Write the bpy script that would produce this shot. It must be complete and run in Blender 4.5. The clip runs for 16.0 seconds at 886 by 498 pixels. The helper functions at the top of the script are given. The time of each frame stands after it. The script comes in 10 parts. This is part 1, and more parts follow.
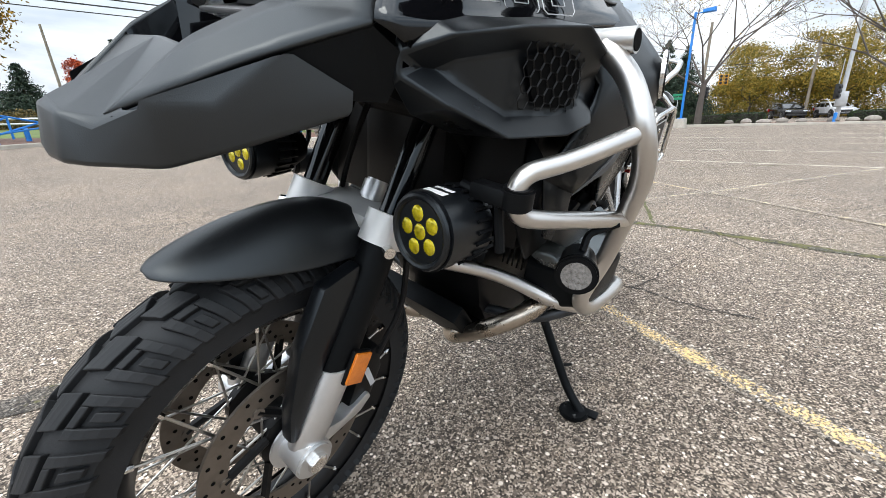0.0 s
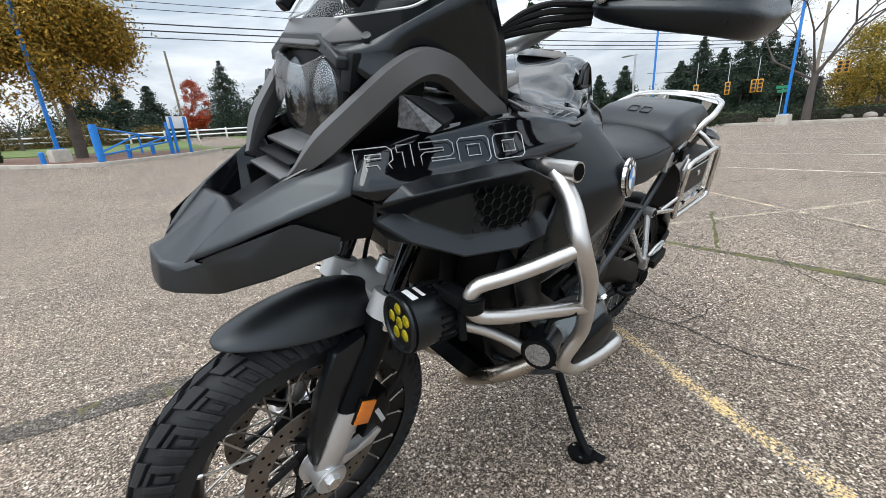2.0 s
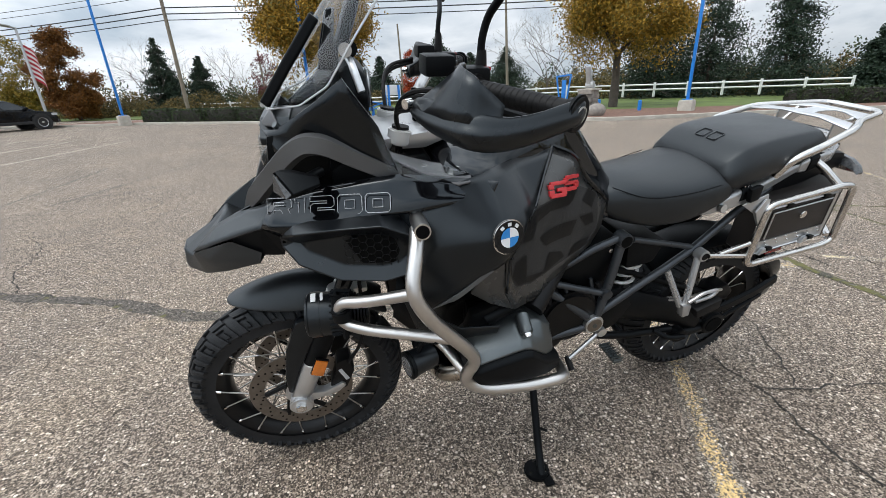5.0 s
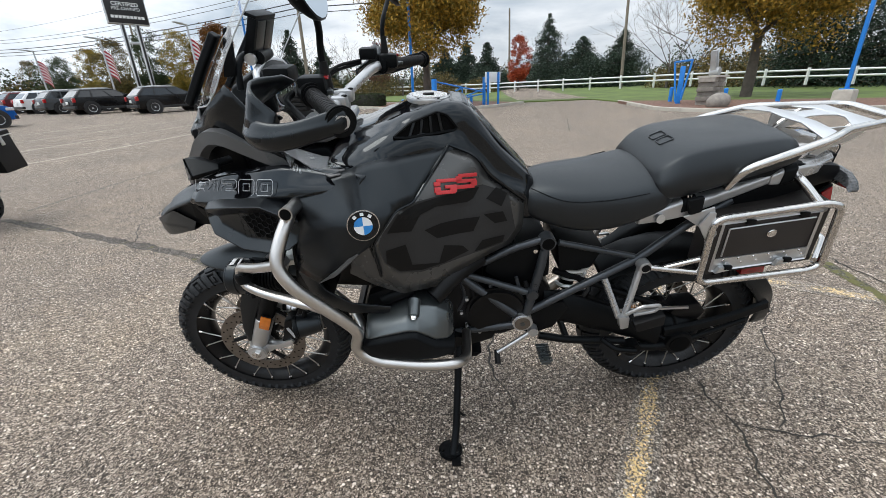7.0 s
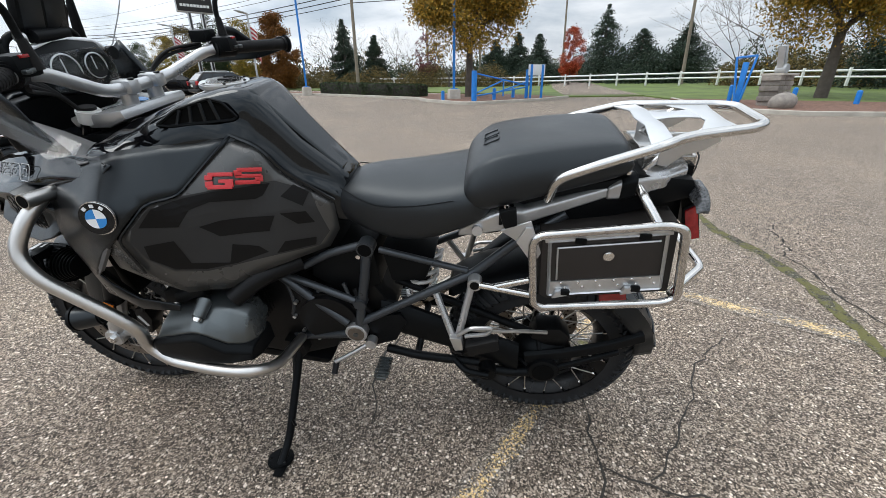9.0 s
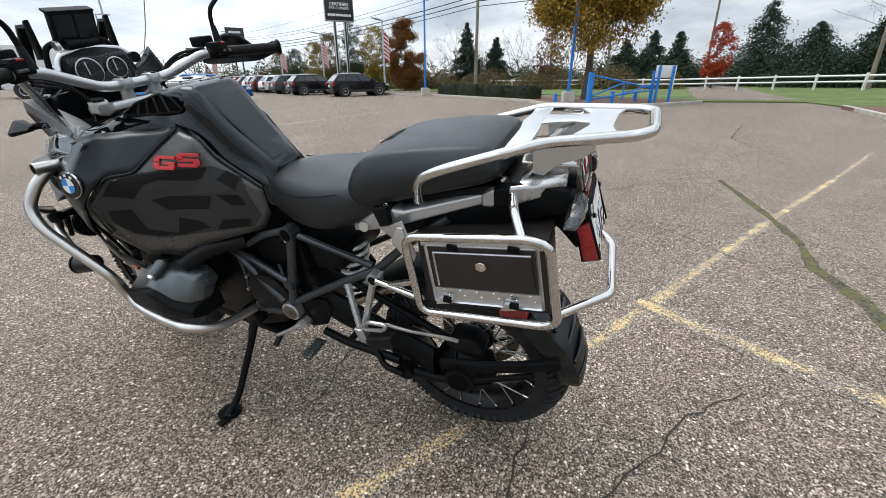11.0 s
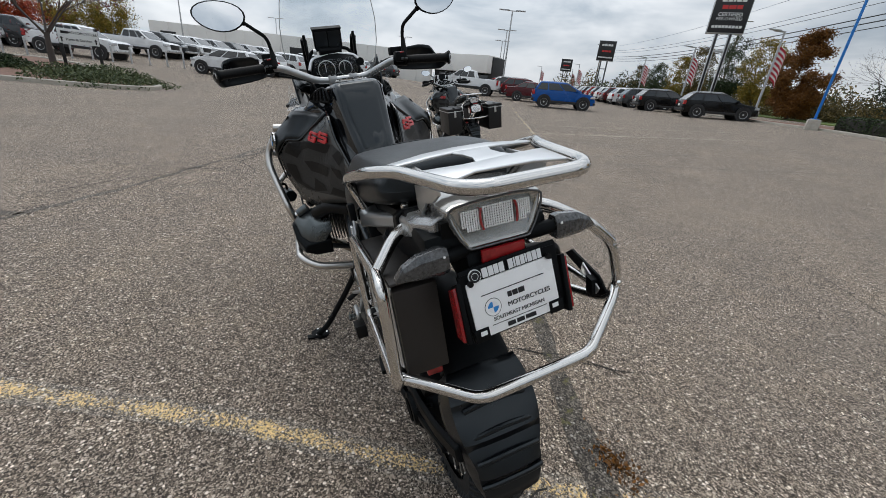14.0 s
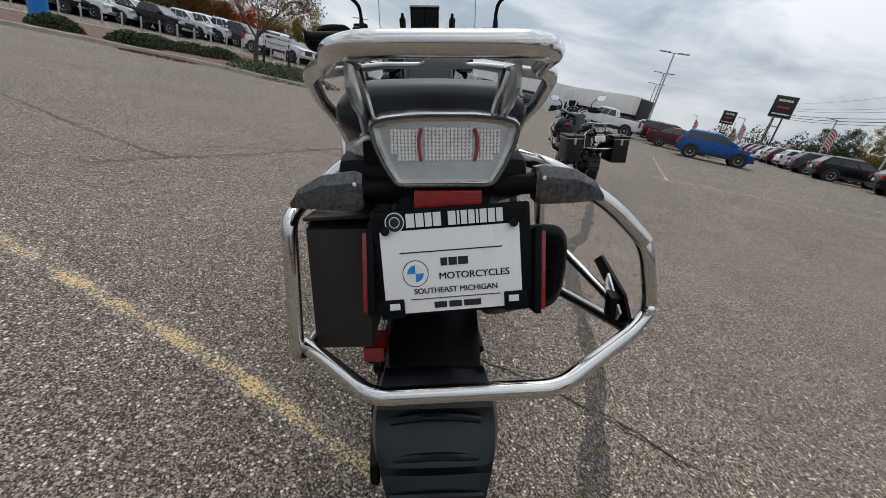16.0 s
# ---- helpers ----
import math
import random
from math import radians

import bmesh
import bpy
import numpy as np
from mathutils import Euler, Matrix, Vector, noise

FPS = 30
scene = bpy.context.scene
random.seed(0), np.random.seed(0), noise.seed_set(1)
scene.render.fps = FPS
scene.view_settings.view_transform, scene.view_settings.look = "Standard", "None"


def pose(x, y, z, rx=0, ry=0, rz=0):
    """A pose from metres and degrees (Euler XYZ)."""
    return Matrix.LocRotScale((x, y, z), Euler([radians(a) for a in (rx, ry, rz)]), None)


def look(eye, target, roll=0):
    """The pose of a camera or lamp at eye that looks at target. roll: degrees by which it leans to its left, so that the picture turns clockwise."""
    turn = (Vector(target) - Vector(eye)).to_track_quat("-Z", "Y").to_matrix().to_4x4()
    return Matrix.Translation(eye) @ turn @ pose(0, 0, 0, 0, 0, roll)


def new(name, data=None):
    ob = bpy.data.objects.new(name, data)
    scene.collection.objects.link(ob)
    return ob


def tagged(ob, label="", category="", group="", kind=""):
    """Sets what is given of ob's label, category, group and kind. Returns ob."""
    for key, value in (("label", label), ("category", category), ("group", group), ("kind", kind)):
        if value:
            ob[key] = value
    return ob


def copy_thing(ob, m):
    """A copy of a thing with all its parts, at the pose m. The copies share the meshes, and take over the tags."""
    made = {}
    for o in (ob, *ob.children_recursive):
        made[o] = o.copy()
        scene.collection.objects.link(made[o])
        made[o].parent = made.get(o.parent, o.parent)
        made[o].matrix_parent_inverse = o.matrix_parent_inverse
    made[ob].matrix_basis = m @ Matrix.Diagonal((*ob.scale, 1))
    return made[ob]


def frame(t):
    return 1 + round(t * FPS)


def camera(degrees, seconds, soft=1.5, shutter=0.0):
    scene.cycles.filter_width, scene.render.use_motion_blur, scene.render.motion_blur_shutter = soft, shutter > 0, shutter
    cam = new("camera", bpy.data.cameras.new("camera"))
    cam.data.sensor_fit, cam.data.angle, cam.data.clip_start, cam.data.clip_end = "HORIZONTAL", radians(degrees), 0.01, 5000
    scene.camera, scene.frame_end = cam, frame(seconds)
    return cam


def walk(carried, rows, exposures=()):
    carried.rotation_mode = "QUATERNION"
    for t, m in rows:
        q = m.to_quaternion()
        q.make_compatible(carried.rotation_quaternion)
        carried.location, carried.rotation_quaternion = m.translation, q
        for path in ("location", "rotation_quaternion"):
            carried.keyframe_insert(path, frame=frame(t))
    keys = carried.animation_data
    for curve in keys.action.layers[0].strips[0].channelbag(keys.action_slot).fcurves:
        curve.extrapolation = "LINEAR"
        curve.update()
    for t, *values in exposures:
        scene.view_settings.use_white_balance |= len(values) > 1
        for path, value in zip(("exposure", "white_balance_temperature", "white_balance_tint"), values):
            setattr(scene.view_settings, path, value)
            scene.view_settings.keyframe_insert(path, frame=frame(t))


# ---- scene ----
cam = camera(96.75, 16.0, 0.55)
PATH = [
    (0, (1.763, 0.710, 0.803), (0.288, -0.495, 0.194), -1.97),
    (0.5, (1.762, 0.763, 0.842), (0.319, -0.491, 0.255), -2.57),
    (1, (1.764, 0.805, 0.894), (0.369, -0.510, 0.324), -3.20),
    (1.5, (1.755, 0.841, 0.933), (0.425, -0.540, 0.364), -3.60),
    (2, (1.731, 0.882, 0.973), (0.491, -0.575, 0.389), -3.61),
    (2.5, (1.688, 0.958, 1.046), (0.564, -0.581, 0.440), -3.30),
    (3, (1.637, 1.038, 1.090), (0.642, -0.580, 0.466), -2.99),
    (3.5, (1.567, 1.156, 1.117), (0.707, -0.532, 0.478), -2.80),
    (6, (1.051, 1.305, 1.120), (0.895, -0.560, 0.415), -2.39),
    (6.5, (0.914, 1.374, 1.128), (0.877, -0.494, 0.414), -2.17),
    (7, (0.803, 1.403, 1.132), (0.839, -0.461, 0.408), -2.04),
    (7.5, (0.664, 1.353, 1.115), (0.742, -0.506, 0.381), -1.93),
    (8, (0.481, 1.299, 1.117), (0.598, -0.554, 0.373), -1.59),
    (8.5, (0.330, 1.268, 1.120), (0.502, -0.578, 0.370), -1.09),
    (9, (0.171, 1.248, 1.112), (0.419, -0.588, 0.359), -0.52),
    (9.5, (0.043, 1.240, 1.105), (0.383, -0.581, 0.351), -0.24),
    (12, (-0.562, 0.949, 1.104), (0.538, -0.553, 0.372), 1.16),
    (12.5, (-0.633, 0.851, 1.099), (0.647, -0.500, 0.368), 2.10),
    (13, (-0.691, 0.747, 1.105), (0.760, -0.413, 0.364), 3.04),
    (13.5, (-0.747, 0.650, 1.147), (0.850, -0.290, 0.394), 4.35),
    (14, (-0.820, 0.505, 1.150), (0.883, -0.208, 0.382), 5.92),
    (14.5, (-0.844, 0.411, 1.145), (0.924, -0.106, 0.366), 7.83),
    (15, (-0.822, 0.340, 1.122), (0.983, -0.032, 0.345), 9.98),
    (15.5, (-0.773, 0.269, 1.071), (1.057, -0.000, 0.311), 11.75),
    (16, (-0.746, 0.218, 1.020), (1.104, 0.017, 0.286), 12.79),
]
LIGHT = [(0, 0.44), (1, 0.34), (2, 0.2), (3.5, 0.07), (6, 0.0), (9.5, 0.0), (12, -0.12), (13, -0.42), (14.5, -0.70), (16, -0.78)]
walk(cam, [(t, look(eye, target, roll)) for t, eye, target, roll in PATH], LIGHT)
import mathutils
from mathutils.geometry import tessellate_polygon
# ---------- sky and light ----------
scene.view_settings.exposure = 0.0
world = bpy.data.worlds.new("overcast_sky")
scene.world = world
world.use_nodes = True
wn, wl = world.node_tree.nodes, world.node_tree.links
wn.clear()
SUN_EL, SUN_AZ = radians(62), radians(78)
w_out = wn.new("ShaderNodeOutputWorld")
w_bg = wn.new("ShaderNodeBackground")
w_sky = wn.new("ShaderNodeTexSky")
w_sky.sky_type = 'NISHITA'
w_sky.sun_disc = False
w_sky.sun_elevation = SUN_EL
w_sky.sun_rotation = SUN_AZ
w_sky.dust_density = 3.0
w_dim = wn.new("ShaderNodeVectorMath")
w_dim.operation = 'SCALE'
w_dim.inputs["Scale"].default_value = 0.06
w_tc = wn.new("ShaderNodeTexCoord")
w_map = wn.new("ShaderNodeMapping")
w_map.inputs["Scale"].default_value = (1.0, 1.0, 3.2)
w_noise = wn.new("ShaderNodeTexNoise")
w_noise.inputs["Scale"].default_value = 2.6
w_noise.inputs["Detail"].default_value = 7
w_noise.inputs["Roughness"].default_value = 0.55
w_noise.inputs["Distortion"].default_value = 0.35
w_ramp = wn.new("ShaderNodeValToRGB")
w_ramp.color_ramp.elements[0].position = 0.36
w_ramp.color_ramp.elements[0].color = (0.48, 0.57, 0.665, 1)
w_ramp.color_ramp.elements[1].position = 0.62
w_ramp.color_ramp.elements[1].color = (1.055, 1.10, 1.15, 1)
w_mix = wn.new("ShaderNodeMixRGB")
w_mix.inputs[0].default_value = 0.88
wl.new(w_tc.outputs["Generated"], w_map.inputs["Vector"])
wl.new(w_map.outputs["Vector"], w_noise.inputs["Vector"])
wl.new(w_noise.outputs["Fac"], w_ramp.inputs["Fac"])
wl.new(w_sky.outputs["Color"], w_dim.inputs[0])
wl.new(w_dim.outputs["Vector"], w_mix.inputs[1])
wl.new(w_ramp.outputs["Color"], w_mix.inputs[2])
# an overcast sky is about twice as bright overhead as at the horizon
w_sep = wn.new("ShaderNodeSeparateXYZ")
w_rise = wn.new("ShaderNodeMapRange")
w_rise.inputs["To Min"].default_value = 0.80
w_rise.inputs["To Max"].default_value = 2.15
w_grade = wn.new("ShaderNodeVectorMath")
w_grade.operation = 'SCALE'
wl.new(w_tc.outputs["Generated"], w_sep.inputs[0])
wl.new(w_sep.outputs["Z"], w_rise.inputs["Value"])
wl.new(w_mix.outputs["Color"], w_grade.inputs[0])
wl.new(w_rise.outputs["Result"], w_grade.inputs["Scale"])
# the cloud cover is thinner and brighter towards the hidden sun
w_dot = wn.new("ShaderNodeVectorMath")
w_dot.operation = 'DOT_PRODUCT'
w_dot.inputs[1].default_value = (math.sin(SUN_AZ), math.cos(SUN_AZ), 0.0)
w_thin = wn.new("ShaderNodeMapRange")
w_thin.inputs["From Min"].default_value = -0.1
w_thin.inputs["To Min"].default_value = 0.90
w_thin.inputs["To Max"].default_value = 1.45
w_glow = wn.new("ShaderNodeVectorMath")
w_glow.operation = 'SCALE'
wl.new(w_tc.outputs["Generated"], w_dot.inputs[0])
wl.new(w_dot.outputs["Value"], w_thin.inputs["Value"])
wl.new(w_grade.outputs["Vector"], w_glow.inputs[0])
wl.new(w_thin.outputs["Result"], w_glow.inputs["Scale"])
wl.new(w_glow.outputs["Vector"], w_bg.inputs["Color"])
w_bg.inputs["Strength"].default_value = 1.12
wl.new(w_bg.outputs["Background"], w_out.inputs["Surface"])

sun_data = bpy.data.lights.new("sun", 'SUN')
sun_data.energy, sun_data.angle, sun_data.color = 1.2, radians(30), (1.0, 0.96, 0.9)
sun = new("sun", sun_data)
sun_dir = Vector((math.sin(SUN_AZ) * math.cos(SUN_EL), math.cos(SUN_AZ) * math.cos(SUN_EL), math.sin(SUN_EL)))
sun.matrix_basis = look(sun_dir * 50, (0, 0, 0))


# ---------- materials ----------
def node(m, kind, **inputs):
    n = m.node_tree.nodes.new("ShaderNode" + kind)
    for key, value in inputs.items():
        n.inputs[key.replace("_", " ")].default_value = value
    return n


def link(m, a, b):
    m.node_tree.links.new(a, b)


def ramp(m, fac, stops):
    n = m.node_tree.nodes.new("ShaderNodeValToRGB")
    el = n.color_ramp.elements
    while len(el) < len(stops):
        el.new(0.5)
    for e, (p, c) in zip(el, stops):
        e.position = p
        e.color = (*c, 1) if len(c) == 3 else c
    link(m, fac, n.inputs["Fac"])
    return n.outputs["Color"]


def mat(name, color, rough=0.5, metal=0.0, vary=0.15, scale=6.0, bump=0.0, bscale=400.0, coat=0.0, per_object=0.0, rough_vary=0.12, spec=0.5):
    """A principled material with broad stains, fine grain and uneven gloss."""
    m = bpy.data.materials.new(name)
    m.use_nodes = True
    b = m.node_tree.nodes["Principled BSDF"]
    tc = node(m, "TexCoord")
    big = node(m, "TexNoise", Scale=scale, Detail=5.0, Roughness=0.6)
    fine = node(m, "TexNoise", Scale=bscale, Detail=2.0)
    for n in (big, fine):
        link(m, tc.outputs["Object"], n.inputs["Vector"])
    lo = tuple(c * (1 - vary) for c in color)
    hi = tuple(min(1, c * (1 + vary)) for c in color)
    col = ramp(m, big.outputs["Fac"], [(0.3, lo), (0.7, hi)])
    if per_object:
        info = node(m, "ObjectInfo")
        hsv = node(m, "HueSaturation")
        rng = node(m, "MapRange")
        rng.inputs["To Min"].default_value = 1 - per_object
        rng.inputs["To Max"].default_value = 1 + per_object
        link(m, info.outputs["Random"], rng.inputs["Value"])
        link(m, rng.outputs["Result"], hsv.inputs["Value"])
        link(m, col, hsv.inputs["Color"])
        col = hsv.outputs["Color"]
    link(m, col, b.inputs["Base Color"])
    r = node(m, "MapRange")
    r.inputs["To Min"].default_value = max(0.02, rough - rough_vary)
    r.inputs["To Max"].default_value = min(1, rough + rough_vary)
    link(m, big.outputs["Fac"], r.inputs["Value"])
    link(m, r.outputs["Result"], b.inputs["Roughness"])
    b.inputs["Metallic"].default_value = metal
    b.inputs["Coat Weight"].default_value = coat
    b.inputs["Coat Roughness"].default_value = 0.04
    b.inputs["Specular IOR Level"].default_value = spec
    if bump:
        bp = node(m, "Bump", Strength=bump, Distance=0.002)
        link(m, fine.outputs["Fac"], bp.inputs["Height"])
        link(m, bp.outputs["Normal"], b.inputs["Normal"])
    return m


def brushed(name, color, rough=0.3, stretch=(4, 260, 260)):
    """Brushed metal: fine streaks along one way, smudges over them."""
    m = mat(name, color, rough, 1.0, 0.06, 9.0)
    b = m.node_tree.nodes["Principled BSDF"]
    tc = node(m, "TexCoord")
    mp = node(m, "Mapping")
    mp.inputs["Scale"].default_value = stretch
    st = node(m, "TexNoise", Scale=1.0, Detail=3.0)
    link(m, tc.outputs["Object"], mp.inputs["Vector"])
    link(m, mp.outputs["Vector"], st.inputs["Vector"])
    bp = node(m, "Bump", Strength=0.12, Distance=0.001)
    link(m, st.outputs["Fac"], bp.inputs["Height"])
    link(m, bp.outputs["Normal"], b.inputs["Normal"])
    return m


def thin_clear(name, tint=(0.93, 0.95, 0.96), gloss=0.02, sheen=0.6):
    """Thin clear sheet: sees straight through, with a mirror-like sheen."""
    m = bpy.data.materials.new(name)
    m.use_nodes = True
    n = m.node_tree.nodes
    n.remove(n["Principled BSDF"])
    tr = node(m, "BsdfTransparent")
    tr.inputs["Color"].default_value = (*tint, 1)
    gl = node(m, "BsdfGlossy")
    gl.inputs["Roughness"].default_value = gloss
    lw = node(m, "LayerWeight", Blend=0.5)
    pw = node(m, "Math")
    pw.operation = 'POWER'
    link(m, lw.outputs["Facing"], pw.inputs[0])
    pw.inputs[1].default_value = 3.5
    ma = node(m, "Math")
    ma.operation = 'MULTIPLY_ADD'
    link(m, pw.outputs[0], ma.inputs[0])
    ma.inputs[1].default_value = sheen
    ma.inputs[2].default_value = 0.035
    mx = node(m, "MixShader")
    link(m, ma.outputs[0], mx.inputs["Fac"])
    link(m, tr.outputs["BSDF"], mx.inputs[1])
    link(m, gl.outputs["BSDF"], mx.inputs[2])
    link(m, mx.outputs["Shader"], n["Material Output"].inputs["Surface"])
    return m


def asphalt_color(m, tc):
    """Old asphalt worn down to its stones: pale pebbles of many shades in dark binder."""
    v1 = node(m, "TexVoronoi", Scale=108.0)
    v2 = node(m, "TexVoronoi", Scale=235.0)
    n1 = node(m, "TexNoise", Scale=0.55, Detail=6.0, Roughness=0.65)
    n2 = node(m, "TexNoise", Scale=60.0, Detail=4.0)
    for n in (v1, v2, n1, n2):
        link(m, tc, n.inputs["Vector"])
    red = node(m, "SeparateXYZ")
    link(m, v1.outputs["Color"], red.inputs[0])
    red2 = node(m, "SeparateXYZ")
    link(m, v2.outputs["Color"], red2.inputs[0])
    stone = ramp(m, red.outputs["X"], [(0.05, (0.048, 0.040, 0.034)), (0.5, (0.175, 0.146, 0.120)), (0.70, (0.26, 0.218, 0.182)), (0.86, (0.40, 0.345, 0.295)), (0.93, (0.56, 0.50, 0.44)), (0.98, (0.86, 0.80, 0.73))])
    small = ramp(m, red2.outputs["X"], [(0.15, (0.032, 0.027, 0.023)), (0.55, (0.130, 0.109, 0.090)), (0.95, (0.50, 0.44, 0.375))])
    gap1 = ramp(m, v1.outputs["Distance"], [(0.38, (1, 1, 1)), (0.50, (0, 0, 0))])
    mx = node(m, "MixRGB")
    link(m, gap1, mx.inputs[0])
    link(m, small, mx.inputs[1])
    link(m, stone, mx.inputs[2])
    # sparse larger pale stones
    v3 = node(m, "TexVoronoi", Scale=62.0)
    link(m, tc, v3.inputs["Vector"])
    red3 = node(m, "SeparateXYZ")
    link(m, v3.outputs["Color"], red3.inputs[0])
    pale = ramp(m, red3.outputs["X"], [(0.80, (0, 0, 0)), (0.81, (1, 1, 1))])
    core = ramp(m, v3.outputs["Distance"], [(0.30, (1, 1, 1)), (0.42, (0, 0, 0))])
    both_on = node(m, "MixRGB")
    both_on.blend_type = 'MULTIPLY'
    both_on.inputs[0].default_value = 1.0
    link(m, pale, both_on.inputs[1])
    link(m, core, both_on.inputs[2])
    big = ramp(m, red3.outputs["Y"], [(0.1, (0.05, 0.042, 0.036)), (0.3, (0.07, 0.06, 0.05)), (0.36, (0.30, 0.255, 0.215)), (0.7, (0.48, 0.425, 0.37)), (0.95, (0.80, 0.75, 0.69))])
    mxb = node(m, "MixRGB")
    link(m, both_on.outputs[0], mxb.inputs[0])
    link(m, mx.outputs[0], mxb.inputs[1])
    link(m, big, mxb.inputs[2])
    broad = ramp(m, n1.outputs["Fac"], [(0.3, (0.87, 0.86, 0.85)), (0.52, (1.0, 0.98, 0.95)), (0.7, (1.13, 1.10, 1.04))])
    n3 = node(m, "TexNoise", Scale=3.4, Detail=5.0, Roughness=0.7)
    link(m, tc, n3.inputs["Vector"])
    stain = ramp(m, n3.outputs["Fac"], [(0.32, (0.90, 0.90, 0.90)), (0.5, (1.0, 1.0, 1.0)), (0.68, (1.07, 1.05, 1.01))])
    mul = node(m, "MixRGB")
    mul.blend_type = 'MULTIPLY'
    mul.inputs[0].default_value = 1.0
    link(m, mxb.outputs[0], mul.inputs[1])
    link(m, broad, mul.inputs[2])
    n4 = node(m, "TexNoise", Scale=24.0, Detail=6.0, Roughness=0.85)
    link(m, tc, n4.inputs["Vector"])
    mottle = ramp(m, n4.outputs["Fac"], [(0.36, (0.80, 0.80, 0.80)), (0.5, (1.0, 1.0, 1.0)), (0.64, (1.22, 1.21, 1.19))])
    mul3 = node(m, "MixRGB")
    mul3.blend_type = 'MULTIPLY'
    mul3.inputs[0].default_value = 1.0
    link(m, mul.outputs[0], mul3.inputs[1])
    link(m, mottle, mul3.inputs[2])
    hgt = node(m, "Math")
    hgt.operation = 'ADD'
    link(m, v1.outputs["Distance"], hgt.inputs[0])
    link(m, n2.outputs["Fac"], hgt.inputs[1])
    mul2 = node(m, "MixRGB")
    mul2.blend_type = 'MULTIPLY'
    mul2.inputs[0].default_value = 1.0
    link(m, mul3.outputs[0], mul2.inputs[1])
    link(m, stain, mul2.inputs[2])
    return mul2.outputs[0], hgt.outputs[0], n1.outputs["Fac"], n2.outputs["Fac"]


def make_asphalt():
    m = bpy.data.materials.new("worn_asphalt")
    m.use_nodes = True
    b = m.node_tree.nodes["Principled BSDF"]
    geo = node(m, "NewGeometry")
    col, hgt, broad, mid = asphalt_color(m, geo.outputs["Position"])
    age = m.node_tree.nodes.new("ShaderNodeMixRGB")
    age.blend_type = 'MULTIPLY'
    age.inputs[0].default_value = 1.0
    age.inputs[2].default_value = (0.985, 0.955, 0.935, 1)
    link(m, col, age.inputs[1])
    link(m, age.outputs[0], b.inputs["Base Color"])
    b.inputs["Roughness"].default_value = 0.88
    b.inputs["Specular IOR Level"].default_value = 0.3
    bp = node(m, "Bump", Strength=0.6, Distance=0.004)
    bp.invert = True
    link(m, hgt, bp.inputs["Height"])
    link(m, bp.outputs["Normal"], b.inputs["Normal"])
    return m


def make_line_paint(name, color, wear):
    """Road paint rubbed through to the asphalt's stones."""
    m = bpy.data.materials.new(name)
    m.use_nodes = True
    b = m.node_tree.nodes["Principled BSDF"]
    geo = node(m, "NewGeometry")
    col, hgt, broad, mid = asphalt_color(m, geo.outputs["Position"])
    n = node(m, "TexNoise", Scale=110.0, Detail=3.0, Roughness=0.8)
    n2 = node(m, "TexNoise", Scale=5.0, Detail=4.0)
    tc = node(m, "TexCoord")
    sep = node(m, "SeparateXYZ")
    link(m, tc.outputs["UV"], sep.inputs[0])
    for k in (n, n2):
        link(m, geo.outputs["Position"], k.inputs["Vector"])
    # the edges are worn more than the middle
    edge = node(m, "Math")
    edge.operation = 'MULTIPLY_ADD'
    ab = node(m, "Math")
    ab.operation = 'ABSOLUTE'
    link(m, sep.outputs["Y"], ab.inputs[0])
    pw = node(m, "Math")
    pw.operation = 'POWER'
    link(m, ab.outputs[0], pw.inputs[0])
    pw.inputs[1].default_value = 2.5
    link(m, pw.outputs[0], edge.inputs[0])
    edge.inputs[1].default_value = -0.30
    link(m, n.outputs["Fac"], edge.inputs[2])
    add = node(m, "Math")
    add.operation = 'MULTIPLY_ADD'
    link(m, n2.outputs["Fac"], add.inputs[0])
    add.inputs[1].default_value = 0.45
    link(m, edge.outputs[0], add.inputs[2])
    mask = ramp(m, add.outputs[0], [(wear, (0, 0, 0)), (wear + 0.06, (1, 1, 1))])
    mx = node(m, "MixRGB")
    link(m, mask, mx.inputs[0])
    link(m, col, mx.inputs[1])
    worn = ramp(m, mid, [(0.3, tuple(0.62 * c for c in color)), (0.6, tuple(color))])
    link(m, worn, mx.inputs[2])
    link(m, mx.outputs[0], b.inputs["Base Color"])
    b.inputs["Roughness"].default_value = 0.8
    bp = node(m, "Bump", Strength=0.6, Distance=0.004)
    bp.invert = True
    link(m, hgt, bp.inputs["Height"])
    link(m, bp.outputs["Normal"], b.inputs["Normal"])
    return m


M_asphalt = make_asphalt()
M_yellow = make_line_paint("worn_yellow_paint", (0.84, 0.60, 0.27), 0.728)
M_white_line = make_line_paint("worn_white_paint", (0.74, 0.68, 0.54), 0.66)
M_yellow_faint = make_line_paint("nearly_worn_yellow_paint", (0.74, 0.60, 0.34), 0.755)
# the same dark brown also colours the solid block inside each hedge
M_crack = mat("crack_dirt_and_hedge_core", (0.030, 0.027, 0.023), 0.95, 0, 0.5, 30, 0.6, 300)
M_moss = mat("mossy_crack", (0.085, 0.085, 0.03), 0.95, 0, 0.6, 18, 0.8, 400)


